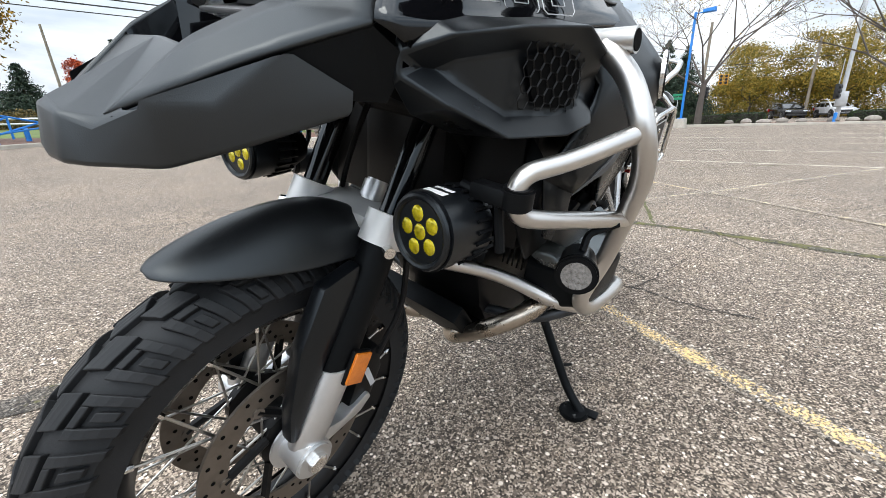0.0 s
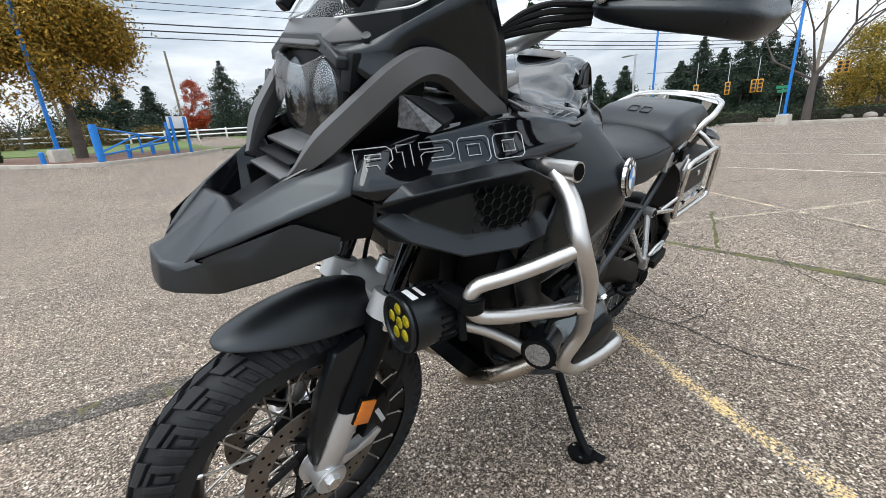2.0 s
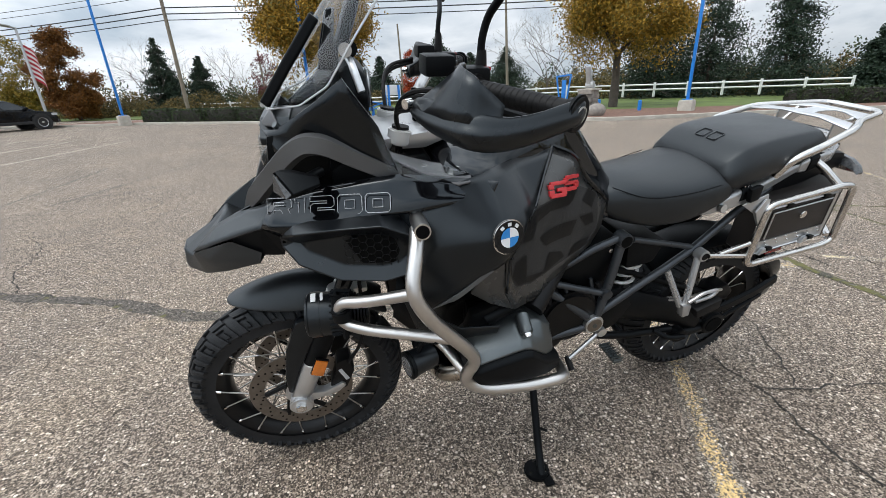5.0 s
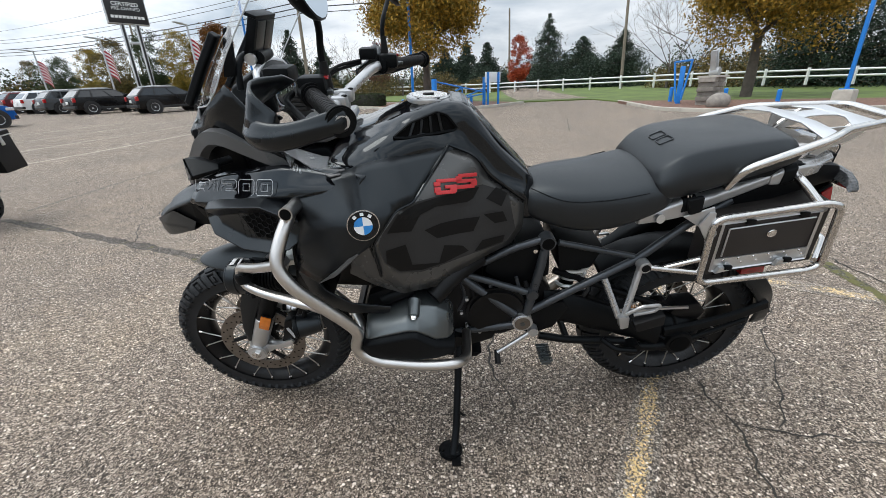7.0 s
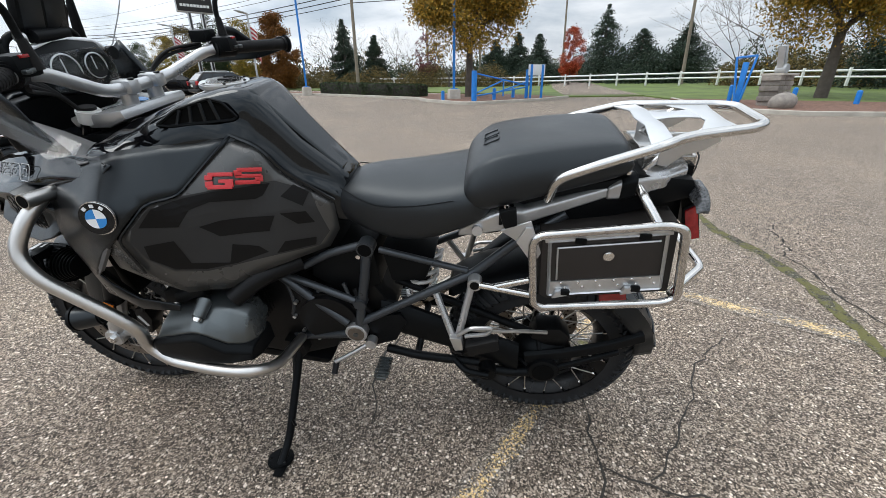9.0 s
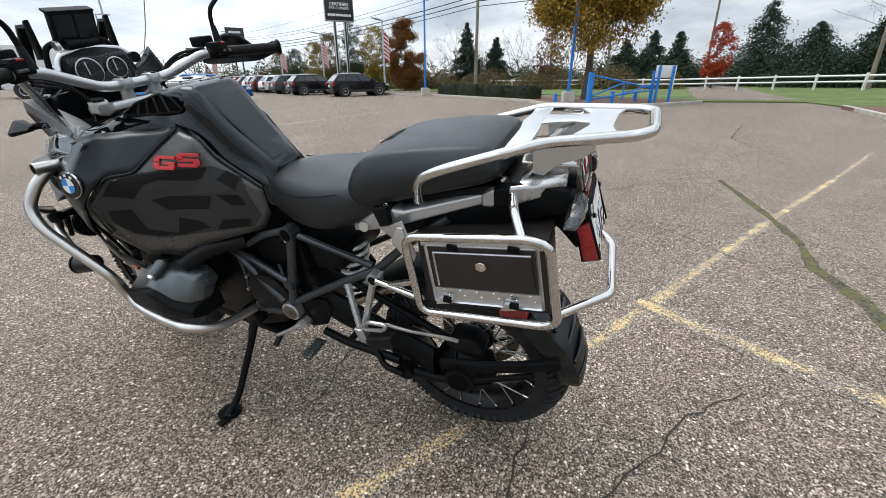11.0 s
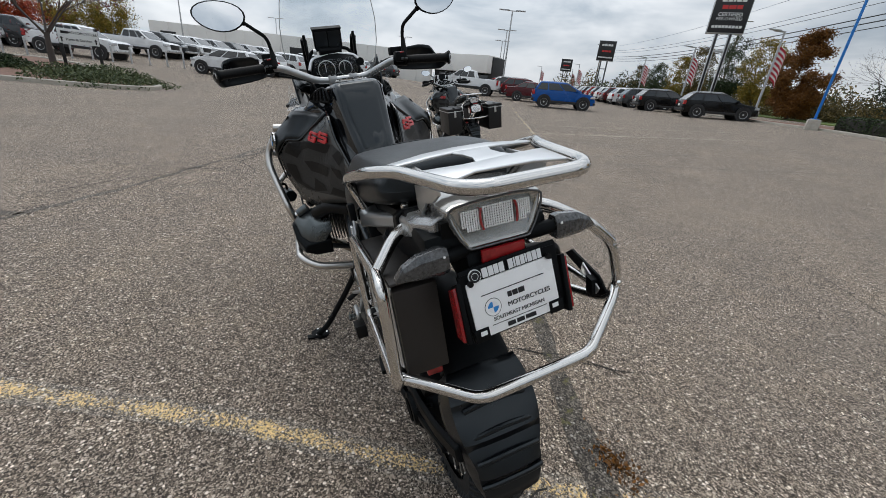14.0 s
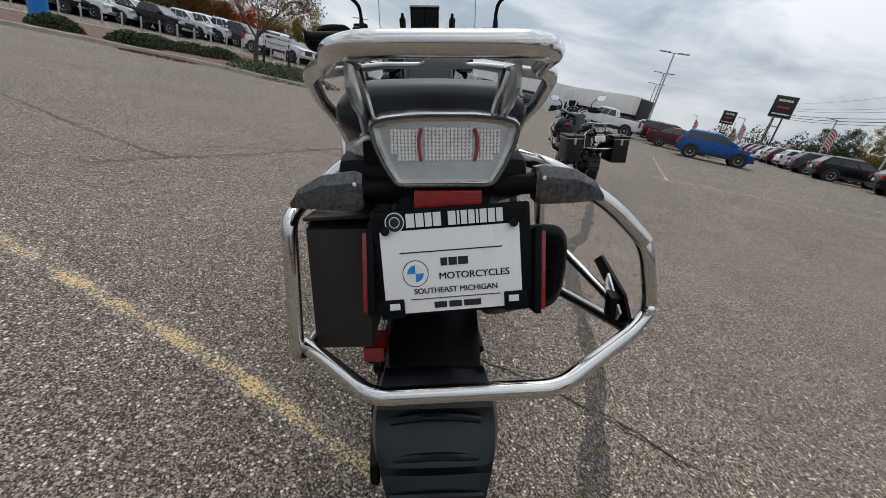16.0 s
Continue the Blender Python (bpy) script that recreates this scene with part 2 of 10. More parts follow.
def make_seam(name="mossy_sealed_joint", shade=(0.42, 0.43, 0.44, 1), bare=0.57):
    """An old sealed joint: dark asphalt dust and stones with tufts of moss."""
    m = bpy.data.materials.new(name)
    m.use_nodes = True
    b = m.node_tree.nodes["Principled BSDF"]
    geo = node(m, "NewGeometry")
    col, hgt, broad, mid = asphalt_color(m, geo.outputs["Position"])
    dark = node(m, "MixRGB")
    dark.blend_type = 'MULTIPLY'
    dark.inputs[0].default_value = 1.0
    dark.inputs[2].default_value = shade
    link(m, col, dark.inputs[1])
    moss = node(m, "TexNoise", Scale=9.0, Detail=5.0, Roughness=0.75)
    link(m, geo.outputs["Position"], moss.inputs["Vector"])
    grown = ramp(m, moss.outputs["Fac"], [(bare, (0, 0, 0)), (bare + 0.08, (1, 1, 1))])
    mx = node(m, "MixRGB")
    link(m, grown, mx.inputs[0])
    link(m, dark.outputs[0], mx.inputs[1])
    mx.inputs[2].default_value = (0.105, 0.100, 0.030, 1)
    link(m, mx.outputs[0], b.inputs["Base Color"])
    b.inputs["Roughness"].default_value = 0.92
    bp = node(m, "Bump", Strength=0.6, Distance=0.004)
    bp.invert = True
    link(m, hgt, bp.inputs["Height"])
    link(m, bp.outputs["Normal"], b.inputs["Normal"])
    return m


M_tar = make_seam()
M_mosstar = make_seam("joint_grown_with_moss", (0.34, 0.37, 0.33, 1), 0.45)
M_seam = make_seam("dark_worn_seam", (0.60, 0.61, 0.62, 1), 0.64)
M_concrete = mat("weathered_concrete", (0.42, 0.39, 0.34), 0.9, 0, 0.2, 3, 0.3, 120)
M_grass = mat("mown_grass", (0.095, 0.135, 0.030), 0.95, 0, 0.4, 0.7, 1.0, 60)
M_mulch = mat("red_brown_mulch", (0.16, 0.088, 0.062), 0.95, 0, 0.5, 8, 1.0, 90)

M_plastic = mat("matte_black_plastic", (0.0042, 0.0049, 0.0062), 0.30, 0, 0.12, 5, 0.06, 900, spec=0.44)
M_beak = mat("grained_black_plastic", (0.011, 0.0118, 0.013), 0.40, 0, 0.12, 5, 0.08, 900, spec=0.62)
M_plastic_dk = mat("dark_black_plastic", (0.0035, 0.0037, 0.0042), 0.45, 0, 0.2, 8, 0.08, 700, spec=0.13)
M_gloss = mat("gloss_black_paint", (0.003, 0.0031, 0.0039), 0.06, 0, 0.1, 4, 0, 400, 0.15, 0, 0.02, spec=0.42)
M_satin = mat("satin_black_paint", (0.004, 0.0043, 0.005), 0.2, 0, 0.1, 3, 0.02, 1200, spec=0.42)
M_grey = mat("satin_grey_paint", (0.10, 0.10, 0.102), 0.42, 0.4, 0.08, 3, 0.05, 1400)
M_greydk = mat("dark_grey_paint", (0.092, 0.092, 0.090), 0.27, 0.6, 0.08, 3, 0.04, 1400, spec=0.3)
M_decal = mat("black_film", (0.005, 0.005, 0.0053), 0.4, 0, 0.1, 4, spec=0.2)
M_rubber = mat("tyre_rubber", (0.017, 0.017, 0.018), 0.6, 0, 0.35, 14, 0.12, 300, spec=0.25)
M_grip = mat("grip_rubber", (0.007, 0.007, 0.0074), 0.55, 0, 0.2, 20, 0.1, 500, spec=0.2)
M_seat = mat("black_seat_vinyl", (0.0085, 0.0090, 0.0102), 0.40, 0, 0.12, 7, 0.16, 650, spec=0.5)
M_steel = brushed("polished_stainless_tube", (0.62, 0.605, 0.585), 0.15, (60, 60, 60))
M_bar = brushed("satin_stainless_tube", (0.60, 0.585, 0.565), 0.32, (60, 60, 60))
M_alu = mat("cast_aluminium", (0.62, 0.63, 0.64), 0.36, 0.9, 0.08, 10, 0.05, 500)
M_silver = mat("silver_paint", (0.47, 0.475, 0.48), 0.30, 0.75, 0.06, 4, 0.02, 900)
M_clamp = mat("pale_silver_clamp", (0.72, 0.72, 0.71), 0.38, 0.35, 0.05, 8, 0.04, 600)
M_frame = mat("dark_grey_frame_paint", (0.05, 0.056, 0.063), 0.32, 0.5, 0.1, 12, 0.04, 500)
M_engine = mat("grey_engine_cover", (0.115, 0.127, 0.130), 0.30, 0.8, 0.1, 9, 0.05, 500)
M_engdk = mat("black_engine_block", (0.0045, 0.0046, 0.005), 0.42, 0.1, 0.3, 15, 0.1, 300, spec=0.22)
M_chrome = mat("polished_steel", (0.78, 0.77, 0.75), 0.14, 1.0, 0.05, 12)
M_exhaust = mat("heat_tinted_exhaust", (0.45, 0.40, 0.34), 0.28, 1.0, 0.25, 14)
M_disc = mat("brake_disc_steel", (0.20, 0.175, 0.15), 0.42, 0.85, 0.2, 30, 0.05, 800)
M_hole = mat("dark_opening", (0.003, 0.003, 0.003), 0.9, 0, 0.1, spec=0.08)
M_spoke = mat("bare_steel_spoke", (0.5, 0.49, 0.47), 0.35, 1.0, 0.1, 30)
M_rim = mat("black_rim", (0.008, 0.008, 0.0085), 0.3, 0.1, 0.2, 14, spec=0.3)
M_amber = mat("amber_reflector", (0.62, 0.17, 0.015), 0.22, 0, 0.15, 60, 0.5, 350, 0.6)
M_red = mat("red_reflector", (0.27, 0.008, 0.01), 0.2, 0, 0.3, 60, 0.5, 350, 0.5)
M_redlogo = mat("red_emblem", (0.52, 0.03, 0.035), 0.35, 0, 0.05)
M_white = mat("white_enamel", (0.82, 0.83, 0.84), 0.35, 0, 0.03)
M_blue_e = mat("blue_enamel", (0.03, 0.24, 0.62), 0.3, 0, 0.05)
M_silverline = mat("silver_outline_print", (0.50, 0.51, 0.53), 0.45, 0.0, 0.03)
M_yellowlens = mat("yellow_lamp_film", (0.13, 0.112, 0.004), 0.10, 0, 0.3, 40, 0, 300, 0.8)
M_yellowcup = mat("yellow_led_cup", (0.50, 0.42, 0.008), 0.15, 0.5, 0.4, 90, 0, 300, 0.6)
M_clearlens = thin_clear("clear_lens")
M_screen = thin_clear("clear_windscreen", (0.95, 0.965, 0.97), 0.02, 0.55)
M_reflector = mat("lamp_reflector", (0.16, 0.165, 0.17), 0.12, 1.0, 0.5, 60, 0.4, 180)
M_tailcell = mat("bright_ribbed_reflector", (0.94, 0.94, 0.94), 0.14, 0.0, 0.1, 120, 0.1, 300)
M_smoked = mat("smoked_indicator_lens", (0.055, 0.057, 0.060), 0.14, 0.2, 0.6, 160, 0.4, 220, 0.7)
M_foglens = mat("ribbed_fog_lens", (0.30, 0.31, 0.32), 0.08, 0.7, 0.4, 160, 0.4, 260, 0.6)
M_mirror = mat("mirror_glass", (0.92, 0.93, 0.94), 0.01, 1.0, 0.0, 5, 0, 100, 0, 0, 0.005)
M_blackbox = mat("dark_brown_textured_box", (0.026, 0.022, 0.02), 0.5, 0.2, 0.12, 5, 0.12, 900)
M_print = mat("black_print", (0.01, 0.01, 0.012), 0.6, 0, 0.0)
M_plate = mat("white_plate", (0.90, 0.90, 0.90), 0.3, 0, 0.03)
M_kneepad = mat("dark_knee_pad", (0.030, 0.030, 0.030), 0.42, 0, 0.1, 6, 0.15, 900, spec=0.2)
M_lampcase = mat("silvered_clear_lamp_case", (0.42, 0.41, 0.39), 0.12, 0.75, 0.15, 20, 0, 100, 0.5)
M_arch = mat("dark_grey_moulded_trim", (0.092, 0.093, 0.094), 0.45, 0.15, 0.1, 6, 0.06, 900, spec=0.4)
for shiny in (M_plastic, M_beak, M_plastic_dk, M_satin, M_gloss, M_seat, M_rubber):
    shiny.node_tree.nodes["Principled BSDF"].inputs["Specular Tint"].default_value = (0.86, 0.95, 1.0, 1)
M_deflector = thin_clear("clear_deflector", (0.86, 0.88, 0.89), 0.03, 0.4)
M_clearedge = mat("clear_screen_edge", (0.55, 0.58, 0.60), 0.25, 0, 0.05)


# ---------- mesh helpers ----------
def part(name, bm, material, parent=None, label="", smooth=38, sub=0, bevel=0.0, solid=0.0):
    """Links a bmesh as one mesh object under a thing or a part."""
    bmesh.ops.recalc_face_normals(bm, faces=bm.faces)
    if any(e.is_boundary for e in bm.edges):
        # an open sheet faces outward: away from the middle, or up
        mid = sum((v.co for v in bm.verts), Vector()) / len(bm.verts)
        out = Vector((0, math.copysign(1, mid.y), 0.15)) if abs(mid.y) > 0.02 else Vector((0.3, 0, 1))
        if sum((f.normal * f.calc_area() for f in bm.faces), Vector()).dot(out) < 0:
            bmesh.ops.reverse_faces(bm, faces=bm.faces[:])
    me = bpy.data.meshes.new(name)
    bm.to_mesh(me)
    bm.free()
    me.materials.append(material)
    if smooth:
        me.shade_smooth()
        if not sub:
            me.set_sharp_from_angle(angle=radians(smooth))
    ob = new(name, me)
    ob.parent = parent
    if solid:
        md = ob.modifiers.new("thickness", 'SOLIDIFY')
        md.thickness, md.offset = solid, -1
    if bevel:
        md = ob.modifiers.new("edge", 'BEVEL')
        md.width, md.segments, md.limit_method, md.angle_limit = bevel, 3 if bevel > 0.0035 else 2, 'ANGLE', radians(20)
        md.harden_normals = False
    if sub:
        md = ob.modifiers.new("round", 'SUBSURF')
        md.levels = md.render_levels = sub
    if label:
        ob["label"] = label
    return ob


def add_part(name, me, parent, m=None):
    """Another object on a mesh that is built already."""
    ob = new(name, me)
    ob.parent = parent
    if m is not None:
        ob.matrix_basis = m
    return ob


def flip(bm):
    bmesh.ops.scale(bm, vec=(1, -1, 1), verts=bm.verts)
    return bm


def rounded(points, bend):
    pts = [Vector(p) for p in points]
    if bend <= 0 or len(pts) < 3:
        return pts
    out = [pts[0]]
    for a, b, c in zip(pts, pts[1:], pts[2:]):
        d = min(bend, (a - b).length * 0.48, (c - b).length * 0.48)
        p, q = b + (a - b).normalized() * d, b + (c - b).normalized() * d
        for k in range(6):
            t = k / 5
            out.append(p * (1 - t) ** 2 + b * 2 * t * (1 - t) + q * t * t)
    out.append(pts[-1])
    return out


def tube(points, r, bend=0.03, n=12, bm=None, closed=False, r_end=None):
    """A bent round tube along the points."""
    bm = bm or bmesh.new()
    if closed:
        p = [Vector(q) for q in points]
        mid = (p[0] + p[-1]) / 2
        pts = rounded([mid] + p + [mid], bend)[:-1]
    else:
        pts = rounded(points, bend)
    clean = [pts[0]]
    for p in pts[1:]:
        if (p - clean[-1]).length > 1e-5:
            clean.append(p)
    pts = clean
    m = len(pts)
    tang = []
    for i in range(m):
        a = pts[(i - 1) % m] if closed else pts[max(i - 1, 0)]
        b = pts[(i + 1) % m] if closed else pts[min(i + 1, m - 1)]
        tang.append((b - a).normalized())
    up = Vector((0, 0, 1)) if abs(tang[0].z) < 0.9 else Vector((0, 1, 0))
    u = tang[0].cross(up).normalized()
    rings = []
    for i in range(m):
        u = (u - tang[i] * u.dot(tang[i])).normalized()
        v = tang[i].cross(u)
        rr = r if r_end is None else r + (r_end - r) * i / (m - 1)
        rings.append([bm.verts.new(pts[i] + (u * math.cos(2 * math.pi * k / n) + v * math.sin(2 * math.pi * k / n)) * rr) for k in range(n)])
    for i in range(m if closed else m - 1):
        a, b = rings[i], rings[(i + 1) % m]
        for k in range(n):
            bm.faces.new((a[k], a[(k + 1) % n], b[(k + 1) % n], b[k]))
    if not closed:
        bm.faces.new(rings[0][::-1])
        bm.faces.new(rings[-1])
    return bm


def box(cx, cy, cz, sx, sy, sz, bm=None, m=None, bev=0.0):
    """A block with bevelled edges, about its centre."""
    bm2 = bmesh.new()
    bmesh.ops.create_cube(bm2, size=1.0)
    bmesh.ops.scale(bm2, vec=(sx, sy, sz), verts=bm2.verts)
    if bev:
        bmesh.ops.bevel(bm2, geom=bm2.edges[:], offset=bev, segments=2, profile=0.6, affect='EDGES')
    bmesh.ops.translate(bm2, vec=(cx, cy, cz), verts=bm2.verts)
    if m is not None:
        bmesh.ops.transform(bm2, matrix=m, verts=bm2.verts)
    return merge(bm, bm2)


def merge(bm, other):
    if bm is None:
        return other
    me = bpy.data.meshes.new("tmp")
    other.to_mesh(me)
    other.free()
    bm.from_mesh(me)
    bpy.data.meshes.remove(me)
    return bm


def cyl(a, b, r, r2=None, n=24, bm=None, bev=0.0):
    """A round bar, cone or disc from a to b."""
    a, b = Vector(a), Vector(b)
    d = b - a
    bm2 = bmesh.new()
    bmesh.ops.create_cone(bm2, cap_ends=True, segments=n, radius1=r, radius2=r if r2 is None else r2, depth=d.length)
    if bev:
        bmesh.ops.bevel(bm2, geom=[e for e in bm2.edges if any(len(f.verts) > 4 for f in e.link_faces)], offset=bev, segments=2, affect='EDGES')
    bmesh.ops.transform(bm2, matrix=Matrix.Translation((a + b) / 2) @ d.to_track_quat('Z', 'Y').to_matrix().to_4x4(), verts=bm2.verts)
    return merge(bm, bm2)


def ball(c, r, sx=1, sy=1, sz=1, n=16, bm=None):
    bm2 = bmesh.new()
    bmesh.ops.create_uvsphere(bm2, u_segments=n, v_segments=max(6, n // 2), radius=r)
    bmesh.ops.scale(bm2, vec=(sx, sy, sz), verts=bm2.verts)
    bmesh.ops.translate(bm2, vec=c, verts=bm2.verts)
    return merge(bm, bm2)


def loft(sections, cap=True, closed=True, bm=None):
    """Skins rings of equal count into one surface."""
    bm = bm or bmesh.new()
    rings = [[bm.verts.new(p) for p in s] for s in sections]
    n = len(rings[0])
    for a, b in zip(rings, rings[1:]):
        for k in range(n if closed else n - 1):
            bm.faces.new((a[k], a[(k + 1) % n], b[(k + 1) % n], b[k]))
    if cap and closed:
        bm.faces.new(rings[0][::-1])
        bm.faces.new(rings[-1])
    return bm


def slab(outline, l0, l1, bm=None, bev=0.0):
    """A plate: an outline in the side view (x, z) between two widths."""
    bm2 = bmesh.new()
    a = [bm2.verts.new((x, l0, z)) for x, z in outline]
    b = [bm2.verts.new((x, l1, z)) for x, z in outline]
    n = len(a)
    bm2.faces.new(a)
    bm2.faces.new(b[::-1])
    for k in range(n):
        bm2.faces.new((a[k], b[k], b[(k + 1) % n], a[(k + 1) % n]))
    bmesh.ops.recalc_face_normals(bm2, faces=bm2.faces)
    if bev:
        bmesh.ops.bevel(bm2, geom=bm2.edges[:], offset=bev, segments=2, profile=0.6, affect='EDGES', clamp_overlap=True)
    return merge(bm, bm2)


def facets(verts, faces, bm=None):
    """A folded sheet from a few corners."""
    bm = bm or bmesh.new()
    vs = [bm.verts.new(v) for v in verts]
    for f in faces:
        bm.faces.new([vs[i] for i in f])
    return bm


def curved(bm, n=4):
    """Turns a coarse folded sheet into a smooth one through the same corners (curved point-normal triangles)."""
    bmesh.ops.recalc_face_normals(bm, faces=bm.faces)
    bmesh.ops.triangulate(bm, faces=bm.faces[:])
    bm.normal_update()
    nor = {}
    for v in bm.verts:
        acc = Vector()
        for f in v.link_faces:
            acc += f.normal * f.calc_area()
        nor[v] = acc.normalized() if acc.length > 1e-12 else Vector((0, 0, 1))
    out, weld = bmesh.new(), {}

    def edge_point(a, b):
        return (a.co * 2 + b.co - nor[a] * (b.co - a.co).dot(nor[a])) / 3

    for f in bm.faces:
        a, b, c = f.verts
        ab, ba, bc, cb, ca, ac = edge_point(a, b), edge_point(b, a), edge_point(b, c), edge_point(c, b), edge_point(c, a), edge_point(a, c)
        e = (ab + ba + bc + cb + ca + ac) / 6
        mid = e + (e - (a.co + b.co + c.co) / 3) / 2
        grid = {}
        for i in range(n + 1):
            for j in range(n + 1 - i):
                u, v, w = i / n, j / n, 1 - (i + j) / n
                p = (a.co * w ** 3 + b.co * u ** 3 + c.co * v ** 3 + ab * 3 * w * w * u + ba * 3 * w * u * u + bc * 3 * u * u * v + cb * 3 * u * v * v
                     + ca * 3 * v * v * w + ac * 3 * v * w * w + mid * 6 * u * v * w)
                key = (round(p.x, 5), round(p.y, 5), round(p.z, 5))
                if key not in weld:
                    weld[key] = out.verts.new(p)
                grid[i, j] = weld[key]
        for i in range(n):
            for j in range(n - i):
                for tri in (((i, j), (i + 1, j), (i, j + 1)),) + ((((i + 1, j), (i + 1, j + 1), (i, j + 1)),) if i + j < n - 1 else ()):
                    vs = [grid[k] for k in tri]
                    if len(set(vs)) == 3 and out.faces.get(vs) is None:
                        out.faces.new(vs)
    bm.free()
    return out


def revolve(profile, centre, n=48, bm=None, axis='y'):
    """Turns a profile of (radius, sideways) about a sideways axis through the centre."""
    cx, cy, cz = centre
    rings = []
    for k in range(n):
        a = 2 * math.pi * k / n
        rings.append([(cx + r * math.cos(a), cy + s, cz + r * math.sin(a)) for r, s in profile])
    bm = bm or bmesh.new()
    vs = [[bm.verts.new(p) for p in ring] for ring in rings]
    m = len(profile)
    for k in range(n):
        a, b = vs[k], vs[(k + 1) % n]
        for j in range(m - 1):
            bm.faces.new((a[j], a[j + 1], b[j + 1], b[j]))
    return bm


def both(name, build, material, parent, **kw):
    """The same part on the left and, mirrored, on the right."""
    a = part(name, build(), material, parent, **kw)
    b = part(name, flip(build()), material, parent, **kw)
    return a, b


def thing(name, label, category, m=None, group="", kind=""):
    ob = new(name)
    ob.empty_display_size = 0.2
    if m is not None:
        ob.matrix_basis = m
    return tagged(ob, label, category, group, kind)


def words(name, text, size, material, parent, m, depth=0.0006, bold=0.0, outline=0.0):
    """Lettering from the built-in font as a thin raised mesh."""
    cu = bpy.data.curves.new(name, 'FONT')
    cu.body, cu.size, cu.extrude, cu.offset = text, size, depth, bold
    cu.align_x, cu.align_y = 'CENTER', 'CENTER'
    if outline:
        cu.fill_mode = 'NONE'
        cu.bevel_depth = outline
        cu.extrude = 0
    tmp = new(name, cu)
    dg = bpy.context.evaluated_depsgraph_get()
    me = bpy.data.meshes.new_from_object(tmp.evaluated_get(dg))
    bpy.data.objects.remove(tmp)
    bpy.data.curves.remove(cu)
    me.name = name
    me.materials.clear()
    me.materials.append(material)
    ob = new(name, me)
    ob.parent = parent
    ob.matrix_basis = m
    return ob


def bars(name, widths, height, material, parent, m, gap=0.3):
    """Unreadable or private writing as a row of plain bars."""
    bm = None
    total = sum(widths) + gap * height * (len(widths) - 1)
    x = -total / 2
    for w in widths:
        bm = box(x + w / 2, 0, 0, w, height, 0.0012, bm)
        x += w + gap * height
    ob = part(name, bm, material, parent)
    ob.matrix_basis = m
    return ob


# ---------- ground ----------
def gz(x, y):
    """Height of the lot: level round the motorcycle, rising gently to the street side."""
    d = -(y + 4.0)
    e = max(0.0, x - 18.0)
    far = (0.0016 * e * e if e < 25 else 1.0 + 0.02 * (min(e, 60) - 25)) * max(0.0, min(1.0, (y + 30.0) / 20.0))
    if d <= 0:
        return far
    return far + 0.02 * d * d / 6.0 if d < 6.0 else far + min(0.02 * 6.0 + 0.036 * (d - 6.0), 2.3)


def ground_sheet():
    xs = [-400, -200, -120, -80, -50, -30, -18, -10, -5, 0, 5, 10, 18, 21, 24, 27, 30, 33, 36, 39, 43, 50, 60, 78, 90, 120, 200, 400]
    ys = [-400, -200, -120, -80, -66, -62, -58, -50, -40, -30, -26, -22, -19, -16, -13, -11.5, -10, -9, -8, -7, -6, -5, -4, -2, 0, 3, 8, 15, 30, 60, 120, 400]
    bm = bmesh.new()
    g = [[bm.verts.new((x, y, gz(x, y))) for x in xs] for y in ys]
    for j in range(len(ys) - 1):
        for i in range(len(xs) - 1):
            bm.faces.new((g[j][i], g[j][i + 1], g[j + 1][i + 1], g[j + 1][i]))
    return bm


ground = part("ground", ground_sheet(), M_asphalt, smooth=30)
tagged(ground, "worn grey-brown asphalt of a parking lot with exposed pebbles", "ground", kind="structure")


def ribbon(points, width, z, wobble=0.0, seed=0, step=0.25, taper=False):
    """A flat strip along the ground, with uneven edges where it wobbles."""
    rnd = random.Random(seed)
    pts = [Vector((x, y, 0)) for x, y in points]
    dense = []
    for a, b in zip(pts, pts[1:]):
        k = max(1, int((b - a).length / step))
        dense += [a.lerp(b, i / k) for i in range(k)]
    dense.append(pts[-1])
    if wobble:
        dense = [p + Vector((rnd.gauss(0, wobble), rnd.gauss(0, wobble), 0)) for p in dense]
    bm = bmesh.new()
    uv = bm.loops.layers.uv.new("UVMap")
    rows = []
    run = drift = 0.0
    for i, p in enumerate(dense):
        a, b = dense[max(i - 1, 0)], dense[min(i + 1, len(dense) - 1)]
        side = (b - a).cross(Vector((0, 0, 1))).normalized()
        drift = 0.75 * drift + 0.25 * rnd.uniform(-1.0, 1.0)
        w = width / 2 * (1 + ((drift if width > 0.03 else rnd.uniform(-0.5, 0.6)) if wobble else 0))
        if taper:
            w *= max(0.15, min(1, 4 * i / len(dense), 4 * (len(dense) - 1 - i) / len(dense)))
        run += (p - a).length
        rows.append([(bm.verts.new((q.x, q.y, gz(q.x, q.y) + z)), (run, s)) for q, s in ((p - side * w, -1), (p + side * w, 1))])
    for r, q in zip(rows, rows[1:]):
        f = bm.faces.new((r[0][0], r[1][0], q[1][0], q[0][0]))
        for lp, val in zip(f.loops, (r[0][1], r[1][1], q[1][1], q[0][1])):
            lp[uv].uv = val
    return bm


def marking(name, points, width, material, z, label, category, **kw):
    ob = part(name, ribbon(points, width, z, **kw), material, smooth=0)
    return tagged(ob, label, category, kind="structure")


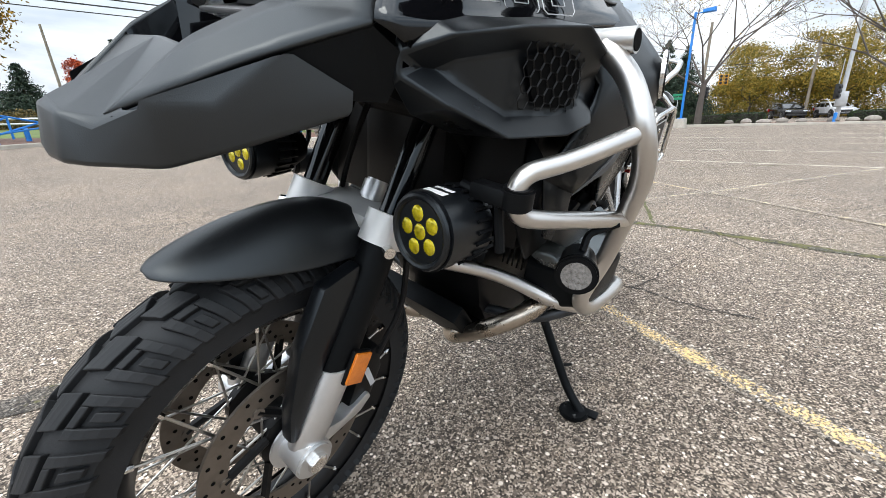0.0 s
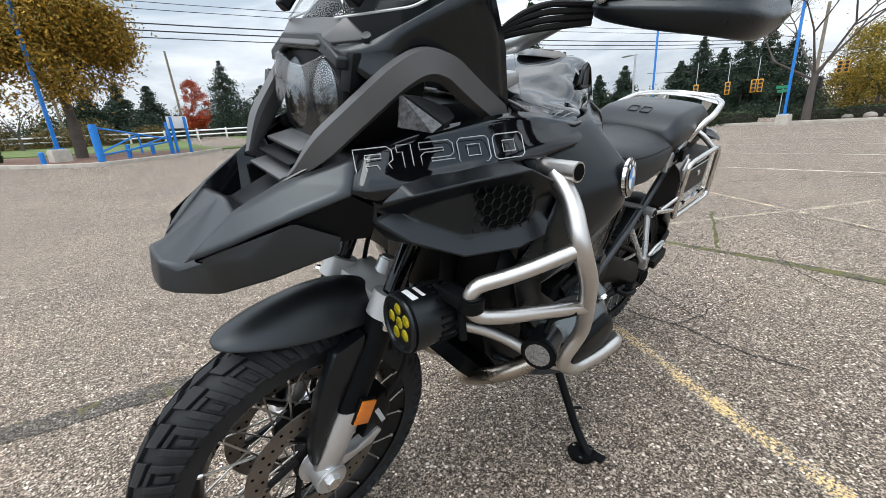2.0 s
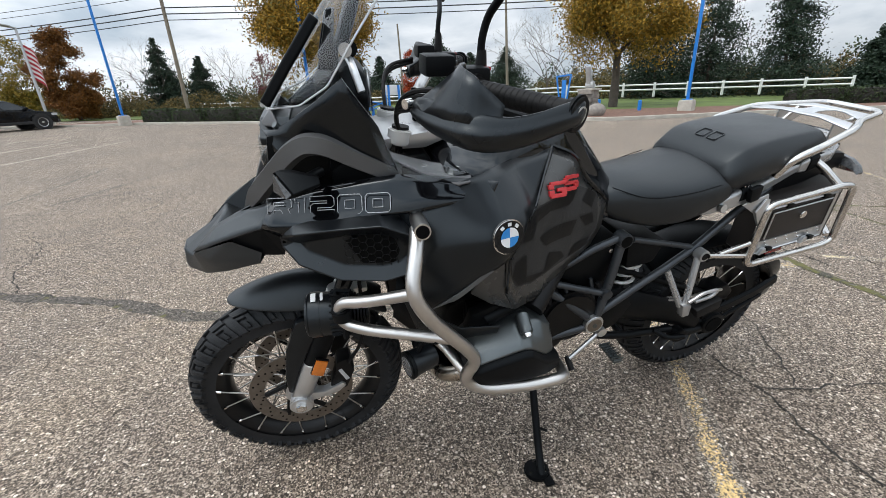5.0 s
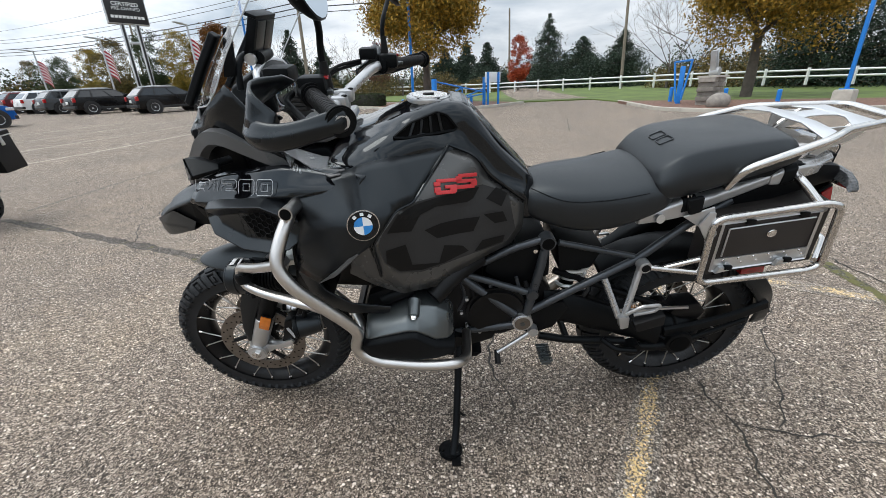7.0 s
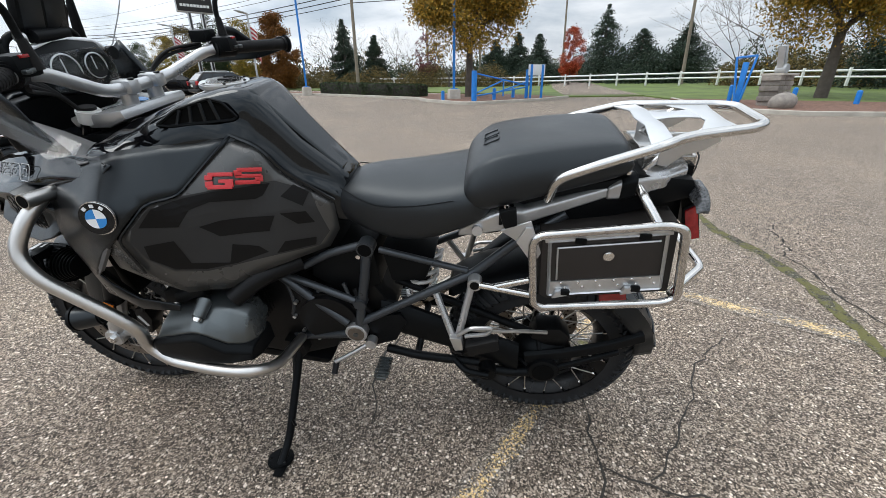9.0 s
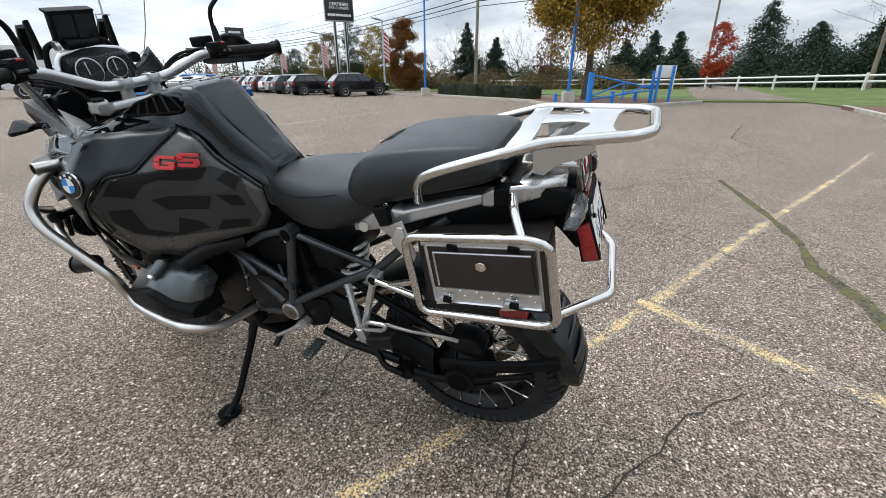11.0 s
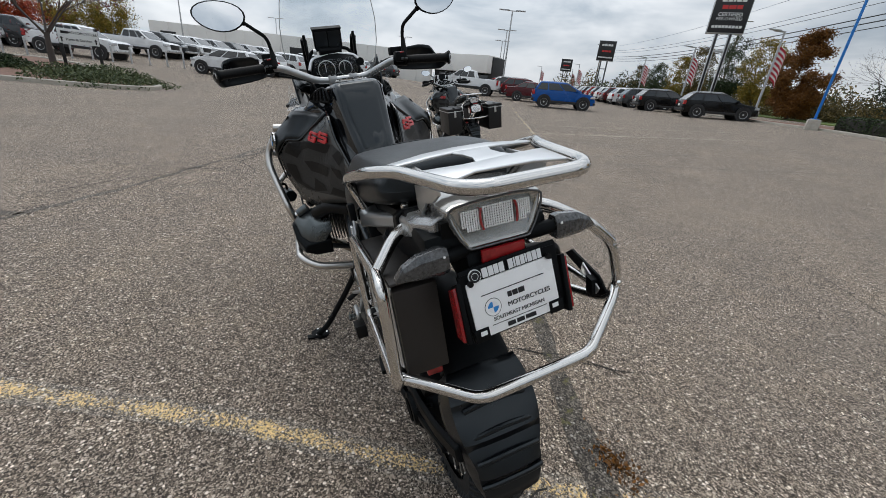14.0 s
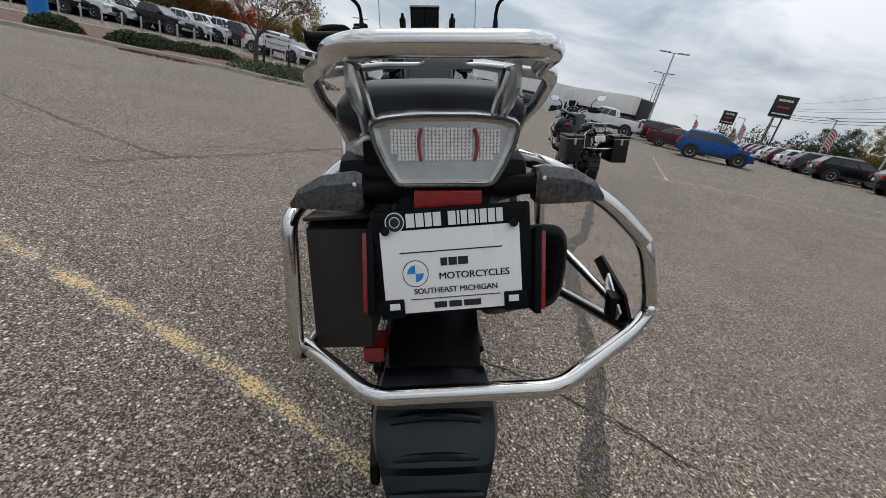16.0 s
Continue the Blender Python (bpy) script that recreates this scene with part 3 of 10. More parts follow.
LINE = "faded yellow parking line worn through to the asphalt"
marking("parking_line", [(1.25, 2.62), (0.37, 0.73), (-0.03, 0.06), (-0.61, -1.09), (-1.6, -3.08), (-2.44, -4.70), (-4.55, -8.75)], 0.112, M_yellow, 0.0022, LINE, "road marking")
marking("parking_line", [(-0.56, -1.13), (-1.57, -0.56)], 0.155, M_yellow, 0.0034, LINE, "road marking")
marking("parking_line", [(-1.9, -0.62), (-3.46, 0.37), (-6.4, 2.0)], 0.09, M_yellow_faint, 0.0022, LINE, "road marking")
marking("parking_line", [(-5.6, -2.6), (-3.3, 0.28)], 0.085, M_yellow, 0.0034, LINE, "road marking")
marking("parking_line", [(-3.3, 0.28), (-2.3, 1.5), (-1.2, 3.0)], 0.085, M_yellow_faint, 0.0046, LINE, "road marking")
marking("parking_line", [(9.9, -6.6), (20.0, -11.7), (28.0, -15.6)], 0.12, M_yellow, 0.0022, LINE, "road marking")
WLINE = "faint white parking line nearly worn away"
for k in range(4):
    marking("parking_line", [(10.2 + 2.4 * k, -6.2 - 1.3 * k), (9.0 + 2.4 * k, -16.5 - 1.3 * k)], 0.10, M_white_line, 0.004, WLINE, "road marking")
for k in range(5):
    marking("parking_line", [(-7.0 - 2.9 * k, -3.0), (-6.2 - 2.9 * k, 4.5)], 0.10, M_white_line, 0.004, WLINE, "road marking")

CR = "narrow crack in the asphalt filled with dirt"
CRM = "wide crack in the asphalt grown over with moss"
CRT = "old tar-sealed joint in the asphalt"
marking("crack", [(-1.62, -5.2), (-1.73, -3.6), (-1.75, -2.7), (-1.66, -2.1), (-1.74, -1.63), (-1.72, -1.1), (-1.58, -0.43), (-1.5, 0.6), (-1.37, 1.4), (-1.0, 3.0)], 0.075, M_mosstar, 0.003, CRM, "crack", wobble=0.003, seed=3, step=0.05)
marking("crack", [(-0.3, -0.36), (0.07, -0.49), (0.71, -0.75), (1.72, -0.98), (2.29, -1.12), (2.85, -1.5), (4.2, -2.1), (5.8, -2.8)], 0.095, M_tar, 0.003, CRT, "crack", wobble=0.003, seed=4, step=0.05)
marking("crack", [(-0.16, -0.2), (-0.205, -0.027), (-0.189, 0.161), (-0.2, 0.307), (-0.192, 0.402), (-0.124, 0.578), (-0.15, 0.8)], 0.0058, M_crack, 0.0035, CR, "crack", wobble=0.008, seed=5, step=0.04)
marking("crack", [(-0.2, 0.307), (-0.281, 0.332), (-0.361, 0.354), (-0.466, 0.367), (-0.623, 0.415), (-0.8, 0.44)], 0.0052, M_crack, 0.0038, CR, "crack", wobble=0.007, seed=6, step=0.04)
marking("crack", [(-0.95, -0.5), (-0.7, -0.252), (-0.636, -0.096), (-0.505, 0.106), (-0.431, 0.228), (-0.335, 0.339)], 0.0048, M_crack, 0.0041, CR, "crack", wobble=0.008, seed=7, step=0.04)
marking("crack", [(5.4, -5.4), (5.0, -7.6), (3.4, -14.0), (2.4, -19.0)], 0.055, M_seam, 0.003, CR, "crack", wobble=0.012, seed=9, step=0.06)
marking("crack", [(5.1, 1.15), (9.6, -0.7), (14.0, -3.0)], 0.055, M_seam, 0.003, CR, "crack", wobble=0.012, seed=10, step=0.06)
marking("crack", [(2.2, 2.6), (2.75, 2.33), (3.4, 1.95), (4.8, 1.3), (5.5, 0.8), (8.0, 0.4)], 0.055, M_seam, 0.003, CR, "crack", wobble=0.012, seed=11, step=0.06)
marking("crack", [(3.96, 4.8), (3.2, 3.4), (2.75, 2.33)], 0.055, M_seam, 0.003, CR, "crack", wobble=0.012, seed=12, step=0.06)
marking("crack", [(5.9, -3.2), (6.2, -6.0), (6.5, -9.4)], 0.055, M_seam, 0.003, CR, "crack", wobble=0.012, seed=13, step=0.06)
marking("crack", [(-6.5, 1.0), (-5.2, -0.6), (-3.3, -1.6), (-2.9, -0.3), (-1.6, 0.1)], 0.022, M_moss, 0.003, CRM, "crack", wobble=0.009, seed=16, step=0.1)
marking("crack", [(-3.0, -7.4), (-2.6, -10.0), (-3.4, -13.0)], 0.022, M_crack, 0.003, CR, "crack", wobble=0.009, seed=17, step=0.1)


def hair_crack(x, y, heading, length, seed, width=0.006):
    """A crack that wanders and forks."""
    rnd = random.Random(seed)
    pts, a = [(x, y)], heading
    for k in range(int(length / 0.22)):
        a += rnd.gauss(0, 0.34)
        x, y = x + 0.22 * math.cos(a), y + 0.22 * math.sin(a)
        pts.append((x, y))
    marking("crack", pts, width, M_crack, 0.0032, CR, "crack", wobble=0.010, seed=seed, step=0.05, taper=True)
    return pts, a


for k, (x, y, head, far) in enumerate([(3.0, 2.6, 5.6, 3.2), (4.4, 3.2, 5.2, 3.0), (5.2, 2.0, 0.3, 3.6), (3.6, 0.6, 0.2, 4.2), (6.4, -0.8, 5.3, 4.0), (2.6, -1.6, 5.2, 3.4), (4.2, -3.6, 4.6, 3.6), (1.0, -2.6, 4.4, 3.8), (-0.6, -2.4, 5.4, 3.4), (-2.6, -2.6, 0.6, 3.0), (0.2, -4.6, 0.3, 4.0), (-2.2, 0.9, 2.4, 2.8), (7.0, 3.6, 5.8, 4.0), (8.0, -3.0, 0.5, 4.2), (3.4, -6.4, 0.1, 4.6), (-3.4, -5.6, 0.4, 4.4), (0.55, 0.35, 4.9, 1.6), (-0.9, 1.1, 3.6, 1.6)]):
    pts, a = hair_crack(x, y, head, far, 400 + k, 0.007 if k % 3 else 0.011)
    fx, fy = pts[len(pts) // 2]
    hair_crack(fx, fy, head + (0.9 if k % 2 else -0.9), far * 0.45, 450 + k, 0.005)


# ---------- plants ----------
def leaf_material(name, stops, rough=0.6):
    m = bpy.data.materials.new(name)
    m.use_nodes = True
    b = m.node_tree.nodes["Principled BSDF"]
    geo = node(m, "NewGeometry")
    col = ramp(m, geo.outputs["Random Per Island"], stops)
    link(m, col, b.inputs["Base Color"])
    b.inputs["Roughness"].default_value = rough
    b.inputs["Specular IOR Level"].default_value = 0.25
    return m


M_bark = mat("grey_brown_bark", (0.085, 0.07, 0.058), 0.9, 0, 0.3, 4, 0.8, 40)
M_twig = mat("bare_grey_twigs", (0.085, 0.072, 0.063), 0.9, 0, 0.2, 3)
L_gold = leaf_material("golden_brown_leaves", [(0.0, (0.10, 0.095, 0.018)), (0.4, (0.24, 0.155, 0.022)), (0.75, (0.38, 0.22, 0.028)), (1.0, (0.52, 0.32, 0.045))])
L_yellow = leaf_material("yellow_green_leaves", [(0.0, (0.07, 0.075, 0.014)), (0.5, (0.22, 0.17, 0.022)), (1.0, (0.42, 0.27, 0.04))])
L_red = leaf_material("red_leaves", [(0.0, (0.16, 0.025, 0.012)), (0.5, (0.36, 0.05, 0.016)), (1.0, (0.52, 0.11, 0.03))])
L_purple = leaf_material("purple_red_leaves", [(0.0, (0.07, 0.03, 0.03)), (1.0, (0.2, 0.06, 0.06))])
L_rust = leaf_material("rust_brown_leaves", [(0.0, (0.09, 0.04, 0.01)), (1.0, (0.24, 0.1, 0.02))])
L_pine = leaf_material("dark_spruce_needles", [(0.0, (0.012, 0.024, 0.016)), (0.6, (0.025, 0.045, 0.028)), (1.0, (0.05, 0.075, 0.045))])
L_hedge = leaf_material("clipped_hedge_leaves", [(0.0, (0.014, 0.026, 0.01)), (0.6, (0.03, 0.052, 0.018)), (1.0, (0.07, 0.09, 0.035))])
L_brush = leaf_material("brown_autumn_brush", [(0.0, (0.04, 0.042, 0.015)), (0.5, (0.10, 0.075, 0.028)), (1.0, (0.24, 0.17, 0.05))])
L_juniper = leaf_material("low_juniper", [(0.0, (0.03, 0.05, 0.02)), (1.0, (0.10, 0.12, 0.05))])


def quads(centres, size, rng, flat=0.0):
    """Many small leaves, each a four-cornered blade, turned at random."""
    c = np.asarray(centres, dtype=float)
    n = len(c)
    u = rng.normal(size=(n, 3))
    u /= np.linalg.norm(u, axis=1)[:, None]
    v = np.cross(u, rng.normal(size=(n, 3)))
    v /= np.linalg.norm(v, axis=1)[:, None] + 1e-9
    s = size * rng.uniform(0.6, 1.3, n)[:, None]
    pts = np.stack([c - u * s, c - v * s * 0.5, c + u * s, c + v * s * 0.5], axis=1).reshape(-1, 3)
    return pts, np.arange(4 * n).reshape(n, 4)


def leaves(name, centres, size, material, parent, seed=0):
    pts, faces = quads(centres, size, np.random.default_rng(seed))
    me = bpy.data.meshes.new(name)
    me.from_pydata(pts.tolist(), [], faces.tolist())
    me.materials.append(material)
    ob = new(name, me)
    ob.parent = parent
    return tagged(ob, kind="stuff")


def branching(bm, a, d, length, r, depth, rnd, tips, spread=0.55, n=6):
    """Limbs that fork and thin out; keeps the ends for leaves."""
    bend = Vector((rnd.gauss(0, 0.12), rnd.gauss(0, 0.12), rnd.gauss(0.04, 0.06)))
    m = a + d * length * 0.5 + bend * length * 0.35
    b = a + (d + bend * 0.6).normalized() * length
    tube([a, m, b], r, 0.3 * length, n, bm, r_end=r * 0.62)
    if depth == 0:
        tips.append(b)
        tips.append(m)
        return
    if depth <= 2:
        tips.append(b)
    for k in range(rnd.choice((2, 3)) if depth > 1 else 2):
        nd = (d + Vector((rnd.gauss(0, spread), rnd.gauss(0, spread), rnd.gauss(0.1, spread * 0.6)))).normalized()
        branching(bm, b if k else m.lerp(b, 0.9), nd, length * rnd.uniform(0.62, 0.86), r * 0.6, depth - 1, rnd, tips, spread, max(4, n - 1))


def broad_tree(label, x, y, height, crown_r, leaf, seed, count=7000, trunk_h=0.3, trunk_r=0.22, leaf_size=0.13, depth=4, bare=False):
    rnd = random.Random(seed)
    rng = np.random.default_rng(seed)
    t = thing("tree", label, "tree", pose(x, y, gz(x, y) - 0.05, 0, 0, rnd.uniform(0, 360)))
    bm = bmesh.new()
    th = height * trunk_h
    tube([(0, 0, 0), (0.04, 0.02, th * 0.5), (0.0, 0.05, th)], trunk_r, 0.5, 10, bm, r_end=trunk_r * 0.72)
    tips = []
    for k in range(5):
        a = 2 * math.pi * (k + rnd.random() * 0.6) / 5
        up = rnd.uniform(0.7, 1.5)
        branching(bm, Vector((0, 0, th * rnd.uniform(0.86, 1.0))), Vector((math.cos(a), math.sin(a), up)).normalized(), (height * rnd.uniform(0.2, 0.27) if bare else crown_r * rnd.uniform(0.36, 0.48)), trunk_r * (0.36 if bare else 0.5), depth - 1 if not bare else depth, rnd, tips, 0.5)
    part("trunk", bm, M_bark if not bare else M_twig, t, smooth=60)
    if leaf is not None:
        z0, z1 = th * 0.85, height
        lobes = [rnd.uniform(0, 6.28) for _ in range(4)]

        def reach(a, h):
            """The crown's uneven half width at a bearing and a relative height."""
            lump = 1 + 0.13 * math.sin(3 * a + lobes[0]) + 0.12 * math.sin(5 * a + lobes[1] + 4 * h) + 0.14 * math.sin(11 * h + lobes[2] + 2 * a)
            return crown_r * lump * math.sin(math.pi * (0.12 + 0.8 * h)) ** 0.7

        cl = []
        for p in tips:
            h = max(0.0, min(1.0, (p.z - z0) / (z1 - z0)))
            fit_in = min(1.0, reach(math.atan2(p.y, p.x), h) / max(0.01, math.hypot(p.x, p.y)))
            cl.append((p.x * fit_in, p.y * fit_in, min(p.z, z1)))
        for _ in range(90):
            a, rr, h = rnd.uniform(0, 6.28), rnd.random() ** 0.5, rnd.random()
            wide = reach(a, h)
            cl.append((math.cos(a) * rr * wide, math.sin(a) * rr * wide, z0 + (z1 - z0) * h))
        cl = np.array(cl)
        pick = cl[rng.integers(0, len(cl), count)]
        c = pick + rng.normal(size=(count, 3)) * crown_r * np.array([0.12, 0.12, 0.10])
        leaves("crown", c, leaf_size, leaf, t, seed)
    return t


def conifer(label, x, y, height, radius, seed, count=20000, leaf=None, group="spruces behind the fence"):
    radius *= 1.65
    rnd = random.Random(seed)
    rng = np.random.default_rng(seed)
    t = thing("spruce_tree", label, "spruce", pose(x, y, gz(x, y) - 0.1), group)
    bm = tube([(0, 0, 0), (0, 0, height * 0.97)], 0.17, 0, 7, r_end=0.02)
    cs = []
    tiers = int(height * 5.0)
    for i in range(tiers):
        f = (i + rnd.random()) / tiers
        z = height * (0.05 + 0.93 * f)
        reach = radius * (1 - f) ** 0.85 * rnd.uniform(0.55, 1.25)
        for k in range(rnd.choice((4, 5, 6))):
            a = rnd.uniform(0, 6.28)
            e = Vector((math.cos(a) * reach, math.sin(a) * reach, z - reach * 0.22))
            tube([(0, 0, z), e], 0.025, 0, 4, bm, r_end=0.006)
            m = max(3, int(26 * reach / radius))
            for j in range(m):
                q = ((j + rnd.random()) / m) ** 0.6
                cs.append((e.x * q, e.y * q, z - reach * 0.22 * q * q, 0.10 + 0.16 * reach * q))
    part("trunk", bm, M_bark, t)
    cs = np.array(cs)
    pick = cs[rng.integers(0, len(cs), count)]
    c = pick[:, :3] + rng.normal(size=(count, 3)) * pick[:, 3:4] * np.array([0.75, 0.75, 0.6])
    leaves("crown", c, 0.098, leaf or L_pine, t, seed)
    return t


def brush(label, pts, count, leaf, seed, size=0.13, name="brush"):
    """A loose thicket: a cloud of small leaves and twigs along a line of mounds (x, y, radius, height)."""
    rng = np.random.default_rng(seed)
    rnd = random.Random(seed)
    pts = np.array(pts, dtype=float)
    idx = rng.integers(0, len(pts), count)
    p = pts[idx]
    d = rng.normal(size=(count, 3))
    d /= np.linalg.norm(d, axis=1)[:, None]
    r = rng.random(count) ** 0.45
    base = np.array([gz(a, b) for a, b in p[:, :2]])
    c = np.stack([p[:, 0] + d[:, 0] * r * p[:, 2], p[:, 1] + d[:, 1] * r * p[:, 2], base + np.abs(d[:, 2]) * r * p[:, 3]], axis=1)
    q, f = quads(c, size, rng)
    me = bpy.data.meshes.new(name)
    me.from_pydata(q.tolist(), [], f.tolist())
    me.materials.append(leaf)
    ob = new(name, me)
    return tagged(ob, label, "shrubs", kind="stuff")


def hedge(a, b, width, height, seed, label="clipped dark green hedge along the lot's edge"):
    a, b = Vector((*a, 0)), Vector((*b, 0))
    n = max(1, int((b - a).length / 2.1))
    ang = math.degrees(math.atan2(b.y - a.y, b.x - a.x))
    rng = np.random.default_rng(seed)
    L = (b - a).length / n
    for k in range(n):
        c = a.lerp(b, (k + 0.5) / n)
        h = height * (0.94 + 0.12 * rng.random())
        t = thing("hedge", label, "hedge", pose(c.x, c.y, gz(c.x, c.y) - 0.03, 0, 0, ang), "clipped hedges")
        # a plain solid block in the dark crack colour fills the space behind the leaves
        part("inner_block", box(0, 0, h / 2, L * 1.0, width * 0.8, h * 0.9, bev=0.18), M_crack, t)
        m = 2600
        u = rng.uniform(-1, 1, size=(m, 3))
        ax = rng.integers(0, 3, m)
        u[np.arange(m), ax] = np.sign(u[np.arange(m), ax]) * rng.uniform(0.88, 1.02, m)
        rad = np.linalg.norm(u, ord=5, axis=1)[:, None]
        u = u / np.maximum(rad, 1)
        leaves("foliage", u * np.array([L * 0.52, width / 2, h / 2]) + np.array([0, 0, h / 2]), 0.055, L_hedge, t, seed * 31 + k)


def kerb(points, label="pale worn concrete kerb", w=0.16, h=0.14):
    pts = [Vector((x, y, gz(x, y))) for x, y in points]
    bm = bmesh.new()
    prof = [(-w / 2, -0.05), (-w / 2, h - 0.02), (-w / 2 + 0.03, h), (w / 2 - 0.02, h), (w / 2, h - 0.02), (w / 2, -0.05)]
    secs = []
    dense = rounded([tuple(p) for p in pts], 0.8)
    for i, p in enumerate(dense):
        t = (dense[min(i + 1, len(dense) - 1)] - dense[max(i - 1, 0)]).normalized()
        s = t.cross(Vector((0, 0, 1))).normalized()
        secs.append([p + s * u + Vector((0, 0, v)) for u, v in prof])
    return tagged(part("kerb", loft(secs), M_concrete, smooth=40), label, "kerb", kind="structure")


def bed(name, points, z, material, label, category):
    """A raised bed or lawn behind a kerb."""
    bm = bmesh.new()
    flat = [Vector((x, y, 0)) for x, y in points]
    vs = [bm.verts.new(p) for p in flat]
    for tri in mathutils.geometry.tessellate_polygon([flat]):
        bm.faces.new([vs[k] for k in tri])
    for _ in range(3):
        bmesh.ops.subdivide_edges(bm, edges=[e for e in bm.edges if e.calc_length() > 3.0], cuts=1)
        bmesh.ops.triangulate(bm, faces=bm.faces[:])
    bmesh.ops.recalc_face_normals(bm, faces=bm.faces[:])
    for v in bm.verts:
        v.co.z = gz(v.co.x, v.co.y) + z
    skirt = bmesh.ops.extrude_edge_only(bm, edges=[e for e in bm.edges if e.is_boundary])
    for v in skirt["geom"]:
        if isinstance(v, bmesh.types.BMVert):
            v.co.z -= z + 0.1
    bed_ob = part(name, bm, material, smooth=0)
    return tagged(bed_ob, label, category, kind="structure")


# street side: lawn, mulch beds, kerbs
kerb([(40, -37), (21, -30.2), (12.5, -27.5), (4.6, -22.2), (4.0, -20.6), (1.6, -18.1), (-1.9, -20.6), (-3.6, -22.8)])
bed("mulch_bed", [(21, -31), (12.5, -28), (4.7, -22.6), (3.9, -20.9), (1.6, -18.4), (-1.8, -20.8), (-3.4, -22.9), (0, -26), (6, -27), (14, -32)], 0.10, M_mulch, "red-brown mulch bed behind the kerb", "mulch bed")
kerb([(-8.2, -20.5), (-7.6, -15.2), (-9.2, -13.2), (-14.5, -12.6), (-24, -10.8), (-29.5, -7.5), (-31, 2), (-30, 14)])
bed("mulch_bed", [(-8.0, -20.2), (-7.8, -15.4), (-9.3, -13.5), (-14.5, -12.9), (-24, -11.1), (-29.7, -7.7), (-31.2, 2), (-30.2, 14), (-33, 14), (-34, 1), (-32, -10), (-24, -14), (-14, -17.5)], 0.12, M_mulch, "red-brown mulch bed behind the kerb", "mulch bed")
bed("lawn", [(-3.2, -23.5), (0, -27), (10, -33), (30, -42), (60, -58), (60, -90), (-60, -90), (-60, -16), (-34, -13), (-24, -15), (-14, -18), (-8.4, -21), (-8, -24)], 0.06, M_grass, "mown green lawn strewn with fallen leaves", "lawn")
marking("driveway", [(-5.9, -25.0), (-6.4, -34), (-9, -60)], 4.4, M_asphalt, 0.068, "asphalt driveway leading out between the beds", "driveway", step=1.5)

broad_tree("broad tree with golden brown autumn leaves behind the gate", 1.9, -23.2, 9.6, 3.3, L_gold, 11, 90000, 0.30, 0.24, 0.075)
broad_tree("broad tree with golden brown autumn leaves on the lawn", -15.0, -21.0, 9.6, 3.6, L_gold, 12, 90000, 0.32, 0.27, 0.075)
broad_tree("round rust-brown tree beside the street", 21.5, -38.5, 6.4, 1.9, L_rust, 13, 60000, 0.10, 0.14, 0.08, 3)
broad_tree("bright red maple behind the white fence", -6.9, -44.0, 5.2, 1.3, L_red, 14, 9000, 0.2, 0.12, 0.085, 3)
broad_tree("purple-red young tree in the brush", 7.6, -43.0, 5.0, 1.3, L_purple, 15, 2400, 0.2, 0.09, 0.10, 3)
for k, (x, y, h) in enumerate([(-30.6, -3.3, 11.5), (-32.0, 6.2, 10.5)]):
    broad_tree("tall honey locust nearly bare, with a few yellow leaflets", x, y, h, 5.0, L_yellow, 20 + k, 2600, 0.24, 0.22, 0.05, 6, True)
for k, (x, y, h) in enumerate([(10.2, -43, 6.5), (18, -45, 7.5), (-18.5, -36, 9), (-22, -38, 9.5), (5.0, -40, 6), (-34, -34, 9), (30, -47, 7), (-27, -33, 8)]):
    broad_tree("bare leafless grey tree behind the lot", x, y, h, 2.5, None, 30 + k, 0, 0.2, 0.11, 0.1, 5, True)
for k, (x, y, h, r) in enumerate([(-11.8, -52, 8.3, 2.6), (-15, -49, 5.6, 3.0), (-18.8, -47, 6.0, 2.5), (-4.2, -50, 5.4, 1.9), (-2.0, -54, 6.0, 1.8), (0.8, -52, 5.0, 1.9), (17.5, -46, 7.0, 1.5), (14.0, -46, 5.4, 1.1), (-33, -25, 12.0, 1.8), (-38, -22, 5.0, 1.5), (-43, -23, 5.2, 1.3), (-48, -22.5, 6.4, 1.6), (-30, -29, 9.5, 2.6), (-25.5, -30, 10.5, 2.2)]):
    conifer("dark blue-green spruce behind the white fence", x, y, h, r, 50 + k)
for k, (az, d, h, r) in enumerate([(-160.6, 53, 6.2, 2.4), (-162.6, 55, 8.6, 2.9), (-164.6, 56, 7.4, 2.6), (-166.6, 54, 8.4, 3.0), (-168.6, 56, 9.0, 2.9), (-170.6, 58, 8.4, 2.8)]):
    conifer("dark old pine with a broad ragged crown", 1.64 + d * math.cos(radians(az)), 1.04 + d * math.sin(radians(az)), h, r * 0.8, 170 + k, 26000, None, "pines at the street corner")
for k, (x, y) in enumerate([(-63, -2), (-66, 3), (-68, 8), (-62, 5.5), (-70, -4), (-63, 14)]):
    broad_tree("yellowing street tree beyond the road", x, y, 8.5 + (k % 3), 3.4, L_yellow, 80 + k, 15000, 0.22, 0.16, 0.115, 3)
for k, (x, y, h) in enumerate([(27, -42, 6.5), (33, -46, 7.5), (40, -50, 7.0), (47, -55, 6.5), (56, -60, 6), (66, -66, 6)]):
    broad_tree("yellow-green street tree behind the parked cars", x, y, h, 1.9, (L_yellow, L_hedge, L_brush)[k % 3], 90 + k, 17000, 0.16, 0.1, 0.075, 3)
brush("tangled brown autumn brush along the street", [(x, -43.0 + 1.8 * math.sin(x), 2.0, 1.6 + 0.7 * math.sin(2.1 * x)) for x in range(-3, 25, 2)], 40000, L_brush, 5, 0.085)
